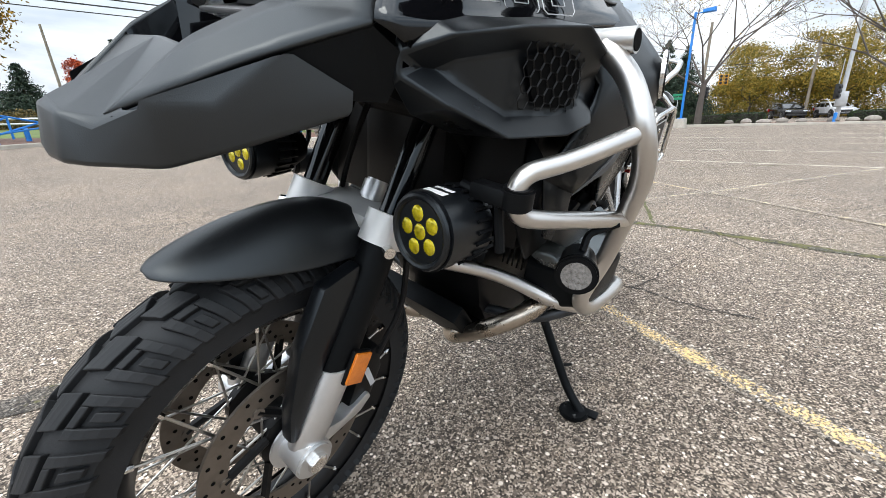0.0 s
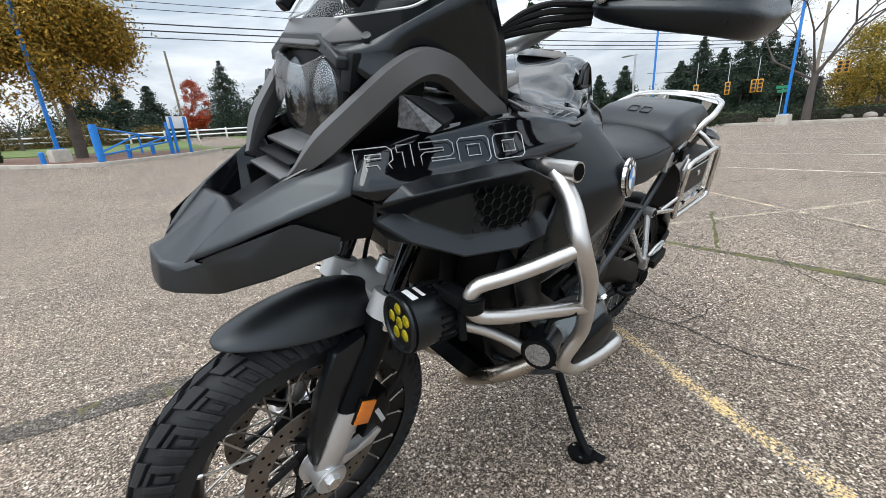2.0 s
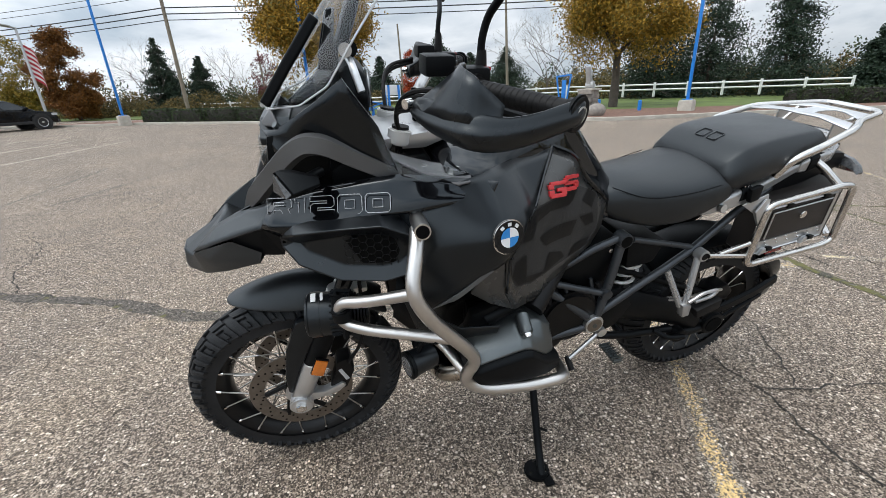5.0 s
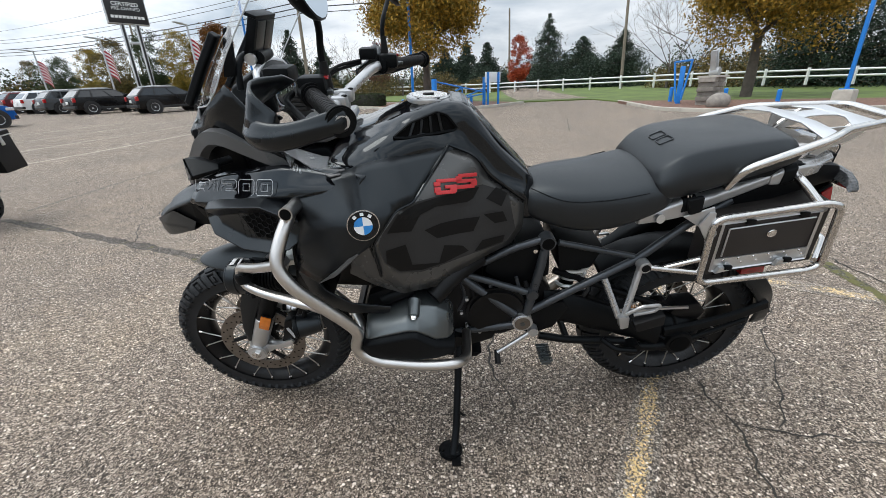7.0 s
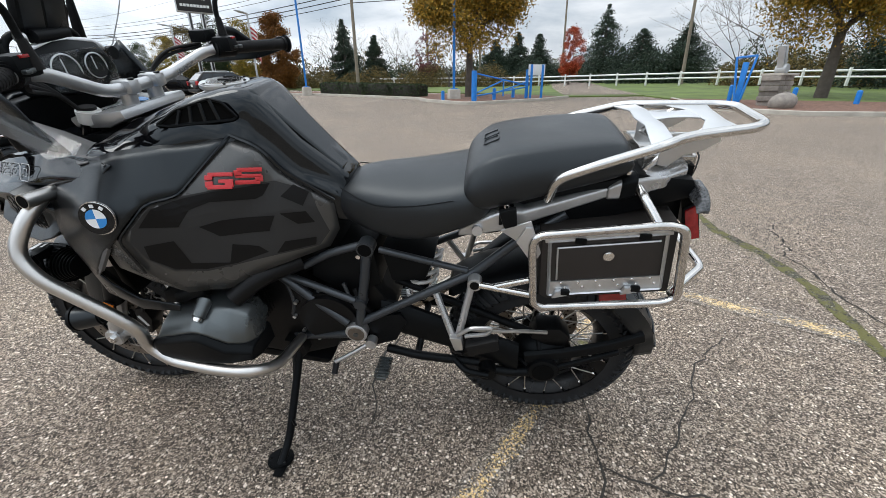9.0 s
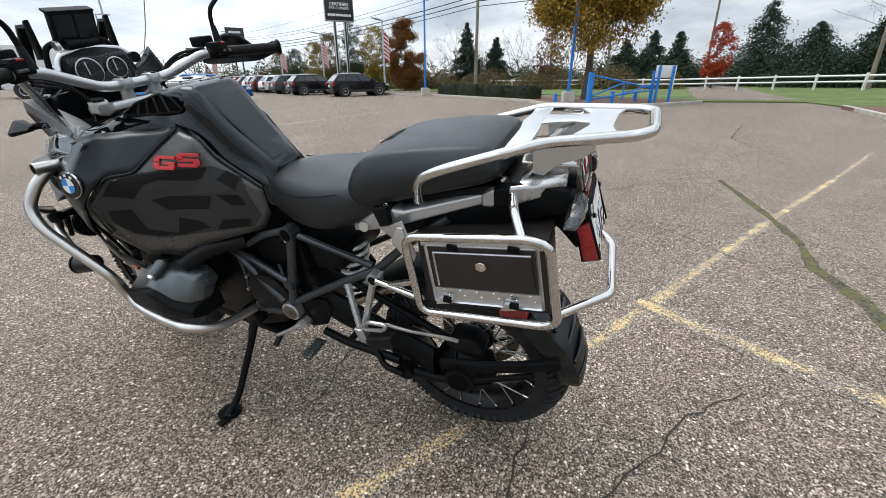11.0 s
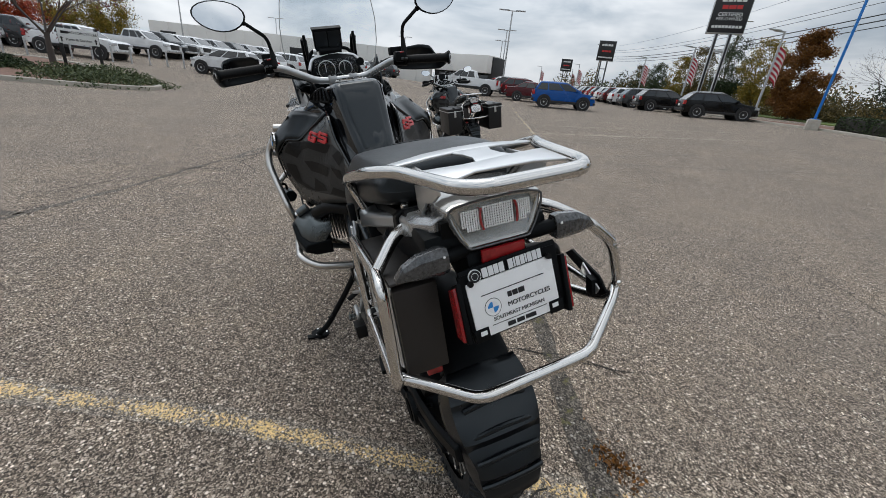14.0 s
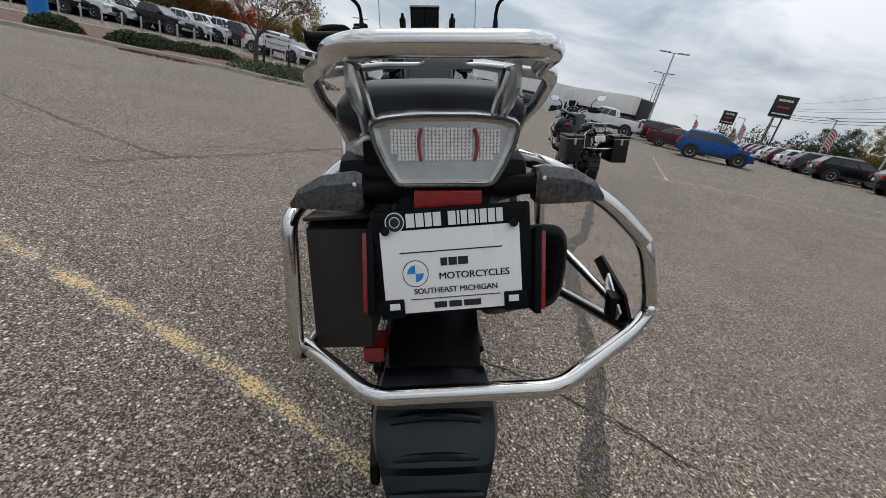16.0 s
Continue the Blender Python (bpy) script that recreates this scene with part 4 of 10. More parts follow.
brush("tangled brown autumn brush along the street", [(26 + 3.0 * k, -44 - 2.1 * k, 2.2, 1.9) for k in range(14)], 26000, L_brush, 6, 0.085)
brush("tangled brown autumn brush behind the lawn", [(-20 - 2.4 * k, -38 + 1.6 * k, 2.4, 2.2 + 0.8 * math.sin(k)) for k in range(12)], 38000, L_brush, 7, 0.10)
brush("tangled yellow and brown brush across the road", [(-68, -8 + 2.8 * k, 3.4, 4.0) for k in range(12)], 36000, L_yellow, 8, 0.12)
WOODS = random.Random(303)
for n, (leaf, label, a0, a1) in enumerate([(L_brush, "far brown autumn woods along the road", -176, -120), (L_hedge, "far dark green woods along the road", -168, -110), (L_hedge, "far green and brown woods along the road", -140, -70), (L_brush, "far bare brown woods along the road", -112, -34), (L_hedge, "far dark green woods along the road", -96, -40)]):
    mounds = []
    for k in range(34):
        a, d = radians(a0 + (a1 - a0) * (k + WOODS.random()) / 34), WOODS.uniform(84, 104)
        mounds.append((d * math.cos(a), d * math.sin(a), WOODS.uniform(2.0, 4.2), WOODS.uniform(3.0, 7.0)))
    brush(label, mounds, 17000, leaf, 310 + n, 0.24, "far_woods")
hedge((4.6, -23.6), (13.0, -28.9), 1.0, 0.85, 3)
hedge((-20.2, -14.6), (-24.4, -13.2), 1.1, 0.85, 4)
hedge((-27.6, -9.4), (-31.4, -6.0), 1.1, 0.9, 5)
hedge((-32.6, -4.2), (-33.2, 0.2), 1.1, 0.8, 6)
hedge((-33.0, 4.2), (-32.8, 6.2), 1.1, 0.75, 7)


# ---------- street furniture ----------
M_bluepaint = mat("bright_blue_paint", (0.012, 0.19, 0.60), 0.4, 0, 0.12, 6, 0.05, 200)
M_whitepaint = mat("white_painted_rail", (0.72, 0.73, 0.72), 0.5, 0, 0.06, 4)
M_wood = mat("weathered_pole_wood", (0.21, 0.18, 0.14), 0.9, 0, 0.25, 2, 0.5, 60)
M_galv = mat("galvanised_steel", (0.5, 0.51, 0.52), 0.45, 0.7, 0.1, 4)
M_black = mat("black_sign_face", (0.012, 0.012, 0.013), 0.4, 0, 0.1, 3)
M_stone = mat("split_face_stone", (0.24, 0.215, 0.19), 0.9, 0, 0.25, 5, 0.8, 40, 0, 0.25)
M_signred = mat("red_sign_lettering", (0.55, 0.03, 0.03), 0.4, 0, 0.05)


def light_pole(x, y, h, yaw, label="bright blue light pole on a square concrete foot", head=True):
    t = thing("light_pole", label, "light pole", pose(x, y, gz(x, y), 0, 0, yaw), "blue light poles")
    secs = [[(sx * r, sy * r, z) for sx, sy in ((-1, -1), (1, -1), (1, 1), (-1, 1))] for r, z in ((0.30, -0.1), (0.29, 0.5), (0.26, 0.58))]
    part("concrete_foot", loft(secs), M_concrete, t, bevel=0.03)
    part("base_plate", box(0, 0, 0.60, 0.34, 0.34, 0.04, bev=0.008), M_bluepaint, t)
    part("pole", box(0, 0, 0.6 + (h - 0.6) / 2, 0.12, 0.12, h - 0.6, bev=0.015), M_bluepaint, t)
    if head:
        part("arm", box(0.28, 0, h - 0.08, 0.5, 0.06, 0.06, bev=0.01), M_bluepaint, t)
        part("lamp_head", loft([[(0.4, -0.16, h - 0.12), (0.4, 0.16, h - 0.12), (0.4, 0.14, h + 0.06), (0.4, -0.14, h + 0.06)], [(1.05, -0.19, h - 0.14), (1.05, 0.19, h - 0.14), (1.05, 0.15, h + 0.10), (1.05, -0.15, h + 0.10)]]), M_bluepaint, t, bevel=0.03)
    return t


light_pole(2.55, -21.3, 8.6, 200)
light_pole(13.8, -27.6, 9.0, 215)
light_pole(-14.2, -14.6, 8.8, 30)
light_pole(-26.0, -10.3, 8.8, 20)
light_pole(-28.6, -4.0, 6.6, 80)


def gate():
    t = thing("barrier_gate", "bright blue steel barrier gate with braces, standing closed", "gate", pose(1.35, -19.2, gz(1.35, -19.2) + 0.1, 0, 0, 219))
    part("hinge_post", cyl((0, 0, 0), (0, 0, 1.35), 0.13, bev=0.02), M_bluepaint, t)
    part("end_post", box(3.35, 0, 0.7, 0.12, 0.12, 1.5, bev=0.01), M_bluepaint, t)
    for a, b in (((0, 0, 1.25), (3.3, 0, 0.72)), ((0, 0, 0.22), (3.3, 0, 0.62)), ((1.1, 0, 0.3), (3.3, 0, 0.86)), ((0.1, 0, 0.35), (1.8, 0, 0.95)), ((1.8, 0, 0.2), (1.8, 0, 1.0))):
        part("rail", tube([a, b], 0.035, 0, 8), M_bluepaint, t)
    s = thing("direction_sign", "white direction sign on two blue posts", "sign", pose(-1.75, -21.4, gz(-1.75, -21.4) + 0.1, 0, 0, 205))
    for dx in (-0.32, 0.32):
        part("post", box(dx, 0, 0.75, 0.1, 0.08, 1.7, bev=0.01), M_bluepaint, s)
    part("panel", box(0, 0.06, 1.35, 0.95, 0.03, 0.52, bev=0.008), M_whitepaint, s)
    face = pose(0, 0.08, 1.46, 90, 0, 180)
    bars("lettering", [0.2, 0.36], 0.09, M_print, s, face)
    words("lettering", "ENTRANCE", 0.13, M_print, s, pose(-0.08, 0.08, 1.24, 90, 0, 180), 0.001, 0.002)
    part("arrow", slab([(0.42, 1.24), (0.34, 1.31), (0.34, 1.26), (0.27, 1.26), (0.27, 1.22), (0.34, 1.22), (0.34, 1.17)], 0.078, 0.082), M_print, s)


gate()
for x, y, h in ((3.0, -20.2, 0.5), (0.4, -20.4, 0.6), (-0.6, -22.0, 0.55), (-9.7, -18.4, 0.7), (-11.9, -17.9, 0.6), (-13.0, -16.2, 0.55), (-31.0, 3.4, 0.6)):
    b = thing("bollard", "short bright blue round bollard with a domed top", "bollard", pose(x, y, gz(x, y)), "blue bollards")
    part("post", ball((0, 0, h), 0.085, 1, 1, 0.6, bm=cyl((0, 0, 0), (0, 0, h), 0.085)), M_bluepaint, b)


def gate_stub():
    t = thing("gate_post", "bright blue gate folded open against its post", "gate", pose(-9.3, -17.0, gz(-9.3, -17.0) + 0.1, 0, 0, 60))
    part("post", box(0, 0, 0.75, 0.28, 0.2, 1.5, bev=0.03), M_bluepaint, t)
    for a, b in (((0.2, 0.1, 0.15), (0.05, 0.3, 1.75)), ((0.1, -0.1, 0.1), (-0.15, -0.35, 1.7)), ((0.05, 0.3, 1.72), (-0.15, -0.35, 1.68))):
        part("rail", tube([a, b], 0.04, 0, 8), M_bluepaint, t)


gate_stub()


def monument():
    x, y = -9.9, -15.8
    t = thing("stone_pillar", "grey split-stone pillar topped with a bent grey steel cap", "pillar", pose(x, y, gz(x, y) + 0.1, 0, 0, 35) @ Matrix.Scale(0.86, 4))
    for r in range(6):
        for k in range(3):
            off = (0.5 if r % 2 else 0) * 0.36
            xx = -0.36 + 0.36 * k + off * 0.5
            part("block", box(xx, 0, 0.1 + 0.2 * r, 0.345, 0.72, 0.19, bev=0.02), M_stone, t)
    part("cap_slab", box(0, 0, 1.24, 1.25, 0.85, 0.09, bev=0.015), M_concrete, t)
    part("lamp_housing", cyl((0, -0.18, 1.46), (0, 0.22, 1.46), 0.19, bev=0.02), M_galv, t)
    part("fin", slab([(-0.12, 1.5), (0.1, 1.5), (0.34, 2.3), (0.2, 2.36)], -0.12, 0.12, bev=0.02), M_galv, t)
    part("fin", slab([(0.16, 1.5), (0.2, 1.5), (0.46, 2.3), (0.4, 2.32)], -0.12, 0.12, bev=0.015), M_galv, t)
    r = tagged(part("boulder", ball((0, 0, 0.2), 0.44, 1.15, 0.8, 0.72, 20), M_stone), "rounded pale grey boulder lying by the pillar", "boulder")
    r.matrix_basis = pose(-9.6, -14.7, gz(-9.6, -14.7) + 0.1, 0, 8, 25)


monument()
for k in range(9):
    rk = tagged(part("boulder", ball((0, 0, 0.16), 0.36, 1.3, 0.9, 0.7, 12), M_stone), "weathered grey landscape boulder in the mulch", "boulder", "landscape boulders")
    yy = -1.6 + 0.9 * k if k < 5 else 3.4 + 0.8 * (k - 5)
    rk.matrix_basis = pose(-31.3, yy, 0.1, 0, 0, 40 * k) @ Matrix.Diagonal((0.7 + 0.1 * (k % 3), 0.8, 0.7 + 0.15 * (k % 2), 1))


def white_fence():
    line = [(14, -44), (3.5, -42.5), (-6, -40.5), (-12, -36.5), (-18, -31.5), (-23, -27), (-28, -22.5), (-34, -18)]
    pts = []
    for (x0, y0), (x1, y1) in zip(line, line[1:]):
        k = max(1, round(math.hypot(x1 - x0, y1 - y0) / 2.4))
        pts += [(x0 + (x1 - x0) * i / k, y0 + (y1 - y0) * i / k) for i in range(k)]
    t = thing("rail_fence", "white two-rail fence along the lawn", "fence")
    rise = lambda x, y: gz(x, y) + 0.05 + 0.35 * max(0, min(1, -(x + 3) / 15))
    for x, y in pts:
        part("post", box(x, y, rise(x, y) + 0.42, 0.13, 0.13, 1.05, bev=0.012), M_whitepaint, t)
    for (x0, y0), (x1, y1) in zip(pts, pts[1:]):
        for dz in (0.42, 0.78):
            part("rail", tube([(x0, y0, rise(x0, y0) + dz), (x1, y1, rise(x1, y1) + dz)], 0.06, 0, 4), M_whitepaint, t)


white_fence()


def utility_pole(x, y, h, arm=True, lean=0):
    t = thing("utility_pole", "weathered wooden utility pole carrying wires", "utility pole", pose(x, y, gz(x, y), lean, 0, 35), "utility poles")
    part("pole", tube([(0, 0, -0.2), (0, 0, h)], 0.16, 0, 10, r_end=0.11), M_wood, t)
    if arm:
        part("cross_arm", box(0, 0, h - 0.7, 2.4, 0.1, 0.12, bev=0.01), M_wood, t)
    return t


utility_pole(12.8, -36.0, 11.4)
utility_pole(44, -60, 12)
utility_pole(86, -72, 12)
for k, (x, y, h) in enumerate([(-8.4, -60, 10), (3.0, -62, 8.5), (-17, -42, 11), (10.5, -61, 7)]):
    utility_pole(x, y, h, False, 2)
M_wire = mat("black_cable", (0.02, 0.02, 0.022), 0.6, 0, 0.1)


def wire(a, b, sag, r):
    a, b = Vector(a), Vector(b)
    pts = []
    for k in range(15):
        s = k / 14
        p = a.lerp(b, s)
        p.z -= sag * 4 * s * (1 - s)
        pts.append(tuple(p))
    ob = part("overhead_cable", tube(pts, r, 0, 5), M_wire)
    return tagged(ob, "black overhead cable strung between poles", "cable", "overhead cables")


for dz, r in ((9.3, 0.02), (8.9, 0.02), (8.1, 0.04), (7.7, 0.04), (7.3, 0.03)):
    wire((-70, -14, dz + 1.7), (12.8, -36, dz + 0.6), 0.9, r)
    wire((12.8, -36, dz + 0.6), (86, -72, dz + 3.0), 1.2, r)
wire((-70, -14, 13.2), (12.8, -36, 11.9), 0.9, 0.015)
wire((12.8, -36, 11.9), (86, -72, 13.0), 1.2, 0.015)


# ---------- parked vehicles ----------
M_glass_dk = mat("dark_tinted_glass", (0.012, 0.014, 0.016), 0.05, 0, 0.1, 2, 0, 100, 0.5, 0, 0.02)
M_tyre_far = mat("car_tyre", (0.016, 0.016, 0.017), 0.8, 0, 0.2, 8)
M_rim_far = mat("alloy_rim", (0.55, 0.56, 0.57), 0.3, 0.8, 0.1, 8)
M_trim = mat("black_body_trim", (0.015, 0.015, 0.016), 0.5, 0, 0.2, 5)
M_tail = mat("red_tail_lens", (0.38, 0.012, 0.014), 0.2, 0, 0.2, 20, 0, 100, 0.6)
M_headl = mat("headlamp_glass", (0.62, 0.64, 0.66), 0.12, 0.4, 0.2, 20, 0, 100, 0.8)
PAINT = {}


def paint(name, color):
    if name not in PAINT:
        PAINT[name] = mat(name.replace(" ", "_") + "_car_paint", color, 0.25, 0.0, 0.06, 1.5, 0, 100, 0.12, spec=0.25)
    return PAINT[name]


WHITE, BLACK = ("white", (0.74, 0.75, 0.76)), ("black", (0.004, 0.004, 0.0045))
SILVER, GREY = ("silver", (0.55, 0.56, 0.58)), ("dark grey", (0.06, 0.065, 0.07))
BLUE, RED, MAROON = ("bright blue", (0.006, 0.075, 0.30)), ("red", (0.30, 0.015, 0.018)), ("maroon", (0.085, 0.012, 0.016))
# side outlines: (lower body, greenhouse belt and roof, wheel places and radius, width)
SHAPES = {
    "suv": dict(L=4.7, W=1.9, body=[(-2.32, 0.42), (-2.36, 0.62), (-2.30, 0.98), (-2.22, 1.10), (0.95, 1.06), (1.30, 1.03), (2.05, 0.93), (2.28, 0.80), (2.34, 0.55), (2.28, 0.32), (-2.2, 0.32)],
                belt=(-2.26, 1.28, 1.05), roof=(-1.72, 0.30, 1.62), wheels=(-1.40, 1.43), r=0.385, pillars=(0.30, 0.62)),
    "small suv": dict(L=4.1, W=1.77, body=[(-2.0, 0.42), (-2.03, 0.64), (-1.98, 1.00), (-1.92, 1.10), (0.75, 1.06), (1.05, 1.03), (1.75, 0.95), (1.98, 0.82), (2.05, 0.55), (1.98, 0.32), (-1.9, 0.32)],
                      belt=(-1.97, 1.20, 1.05), roof=(-1.60, 0.18, 1.62), wheels=(-1.22, 1.30), r=0.36, pillars=(0.30, 0.63)),
    "sedan": dict(L=4.8, W=1.84, body=[(-2.36, 0.40), (-2.40, 0.62), (-2.32, 0.98), (-1.6, 1.04), (0.95, 0.96), (1.30, 0.94), (2.10, 0.82), (2.32, 0.70), (2.38, 0.50), (2.3, 0.28), (-2.2, 0.28)],
                  belt=(-1.75, 1.05, 0.98), roof=(-0.95, 0.15, 1.46), wheels=(-1.40, 1.42), r=0.33, pillars=(0.33, 0.64)),
    "pickup": dict(L=5.8, W=2.03, body=[(-2.92, 0.62), (-2.95, 0.80), (-2.90, 1.32), (-0.98, 1.32), (1.05, 1.30), (1.45, 1.30), (2.55, 1.22), (2.82, 1.10), (2.90, 0.70), (2.82, 0.48), (-2.85, 0.52)],
                   belt=(-0.98, 1.42, 1.28), roof=(-0.74, 0.55, 1.93), wheels=(-1.85, 1.88), r=0.42, pillars=(0.36, 0.66)),
}
WHEEL_MESH = {}


def car_wheel(r, t, m):
    """Tyre and five-spoke rim, on shared meshes."""
    if r not in WHEEL_MESH:
        tyre = part("tyre", revolve([(r * 0.62, -0.10), (r * 0.72, -0.11), (r * 0.96, -0.10), (r, -0.07), (r, 0.07), (r * 0.96, 0.10), (r * 0.72, 0.11), (r * 0.62, 0.10)], (0, 0, 0), 24), M_tyre_far, t)
        bm = revolve([(r * 0.62, 0.10), (r * 0.66, 0.11), (r * 0.56, 0.085), (r * 0.56, 0.05)], (0, 0, 0), 24)
        for k in range(5):
            a = 2 * math.pi * k / 5
            bm = box(r * 0.33, 0.075, 0, r * 0.55, 0.03, r * 0.17, bm, Matrix.Rotation(a, 4, 'Y'))
        rim = part("rim", cyl((0, 0.06, 0), (0, 0.10, 0), r * 0.16, n=12, bm=bm), M_rim_far, tyre)
        back = part("brake", cyl((0, -0.02, 0), (0, 0.045, 0), r * 0.6, n=20), M_trim, tyre)
        WHEEL_MESH[r] = (tyre.data, rim.data, back.data)
        tyre.matrix_basis = m
        tyre.name = "wheel"
        return tyre
    w = add_part("wheel", WHEEL_MESH[r][0], t, m)
    add_part("rim", WHEEL_MESH[r][1], w)
    add_part("brake", WHEEL_MESH[r][2], w)
    return w


def vehicle(kind, colour, x, y, az, where, group=""):
    sh = SHAPES[kind]
    W, L = sh["W"], sh["L"]
    tone = {"suv": "sport utility car", "small suv": "small sport utility car", "sedan": "sedan car", "pickup": "crew-cab pickup truck"}[kind]
    name = "pickup_truck" if kind == "pickup" else "car"
    zs = [gz(x + dx * math.cos(radians(az)), y + dx * math.sin(radians(az))) for dx in sh["wheels"]]
    tip = math.degrees(math.atan2(zs[0] - zs[1], sh["wheels"][1] - sh["wheels"][0]))
    t = thing(name, f"{colour[0]} {tone} {where}", "pickup truck" if kind == "pickup" else "car", pose(x, y, sum(zs) / 2, 0, tip, az), group)
    P = paint(*colour)
    shell = slab(sh["body"], -W / 2, W / 2, bev=0.07)
    bmesh.ops.subdivide_edges(shell, edges=[e for e in shell.edges if abs(e.verts[0].co.x - e.verts[1].co.x) > 0.5], cuts=4)
    for v in shell.verts:
        e = max(0.0, abs(v.co.x) / (L / 2) - 0.70) / 0.30
        v.co.y *= 1 - 0.16 * e * e - 0.07 * max(0.0, v.co.z - 0.72)
        v.co.y *= 1 - 0.05 * max(0.0, 0.5 - v.co.z)
    part("body", shell, P, t, smooth=50)
    bx0, bx1, bz = sh["belt"]
    rx0, rx1, rz = sh["roof"]
    wb, wr = W / 2 - 0.06, W / 2 - 0.25
    part("cabin", loft([[(bx0, -wb, bz), (bx1, -wb, bz), (bx1, wb, bz), (bx0, wb, bz)], [(rx0, -wr, rz - 0.06), (rx1, -wr, rz - 0.06), (rx1, wr, rz - 0.06), (rx0, wr, rz - 0.06)], [(rx0 + 0.05, -wr + 0.05, rz - 0.02), (rx1 - 0.10, -wr + 0.05, rz - 0.02), (rx1 - 0.10, wr - 0.05, rz - 0.02), (rx0 + 0.05, wr - 0.05, rz - 0.02)], [(rx0 + 0.22, -wr + 0.22, rz + 0.02), (rx1 - 0.45, -wr + 0.22, rz + 0.03), (rx1 - 0.45, wr - 0.22, rz + 0.03), (rx0 + 0.22, wr - 0.22, rz + 0.02)]]), P, t, smooth=60, bevel=0.05)

    def pane(a, b, c, d, u0, u1, v0, v1, push):
        a, b, c, d = (Vector(q) for q in (a, b, c, d))
        q = [a.lerp(b, u).lerp(d.lerp(c, u), v) + Vector(push) for u, v in ((u0, v0), (u1, v0), (u1, v1), (u0, v1))]
        return facets(q, [(0, 1, 2, 3)])
    top = rz - 0.06
    p1, p2 = sh["pillars"]
    for s in (-1, 1):
        q = [(bx0, wb * s, bz), (bx1, wb * s, bz), (rx1, wr * s, top), (rx0, wr * s, top)]
        for u0, u1 in ((0.06, p1 - 0.02), (p1 + 0.01, p2 - 0.01), (p2 + 0.02, 0.94)):
            part("side_window", pane(*q, u0, u1, 0.1, 0.9, (0, 0.012 * s, 0.006)), M_glass_dk, t, smooth=0)
        part("wing_mirror", box(bx1 - 0.42, (W / 2 + 0.06) * s, bz + 0.10, 0.12, 0.2, 0.16, bev=0.03), P, t)
        part("sill", box(0, (W / 2 + 0.004) * s, sh["body"][-1][1] + 0.07, (sh["wheels"][1] - sh["wheels"][0]) - 2.3 * sh["r"], 0.03, 0.16, bev=0.01), M_trim, t)
        for wx in sh["wheels"]:
            part("wheel_arch", cyl((wx, (W / 2 - 0.2) * s, sh["r"] + 0.02), (wx, (W / 2 + 0.008) * s, sh["r"] + 0.02), sh["r"] + 0.085, n=24), M_trim, t)
            car_wheel(sh["r"], t, pose(wx, (W / 2 - 0.085) * s, sh["r"], 0, 0, 0 if s > 0 else 180))
        for dx in (p1, p2):
            part("door_handle", box(bx0 + (bx1 - bx0) * (dx + 0.03), (W / 2 + 0.006) * s, bz - 0.13, 0.2, 0.02, 0.03, bev=0.005), P, t)
        part("headlight", box(L / 2 - 0.20, (W / 2 - 0.24) * s, 0.80 if kind != "pickup" else 1.02, 0.30, 0.40, 0.14 if kind != "pickup" else 0.2, bev=0.03), M_headl, t)
        part("tail_light", box(-L / 2 + 0.08, (W / 2 - 0.13) * s, 0.93 if kind != "pickup" else 1.10, 0.16, 0.22, 0.26 if kind != "pickup" else 0.4, bev=0.02), M_tail, t)
    part("windscreen", pane((bx1, -wb, bz), (bx1, wb, bz), (rx1, wr, top), (rx1, -wr, top), 0.06, 0.94, 0.08, 0.92, (0.012, 0, 0.008)), M_glass_dk, t, smooth=0)
    part("rear_window", pane((bx0, -wb, bz), (bx0, wb, bz), (rx0, wr, top), (rx0, -wr, top), 0.08, 0.92, 0.15, 0.88, (-0.012, 0, 0.006)), M_glass_dk, t, smooth=0)
    gh = 0.66 if kind != "pickup" else 0.92
    part("grille", box(L / 2 - 0.03, 0, gh, 0.07, W * 0.5, 0.24 if kind != "pickup" else 0.36, bev=0.02), M_trim, t)
    part("front_bumper", box(L / 2 - 0.06, 0, 0.42 if kind != "pickup" else 0.60, 0.14, W * 0.9, 0.16, bev=0.03), M_trim if kind != "pickup" else M_rim_far, t)
    part("rear_bumper", box(-L / 2 + 0.06, 0, 0.48 if kind != "pickup" else 0.64, 0.16, W * 0.92, 0.18, bev=0.03), M_trim if kind != "pickup" else M_rim_far, t)
    part("number_plate", box(-L / 2 - 0.01, 0, 0.78, 0.02, 0.32, 0.16, bev=0.004), M_whitepaint, t)
    if kind == "pickup":
        part("bed_cover", box(-1.95, 0, 1.34, 1.85, W * 0.86, 0.05, bev=0.015), M_trim, t)
    if kind == "suv":
        for s in (-1, 1):
            part("roof_rail", tube([(rx0 + 0.2, (wr - 0.02) * s, rz - 0.02), (rx0 + 0.3, (wr - 0.02) * s, rz + 0.05), (rx1 - 0.4, (wr - 0.02) * s, rz + 0.05), (rx1 - 0.25, (wr - 0.02) * s, rz - 0.02)], 0.02, 0.05, 6), M_rim_far, t)
    return t


def polar(az, d, cx=-0.8, cy=0.4):
    return cx + d * math.cos(radians(az)), cy + d * math.sin(radians(az))


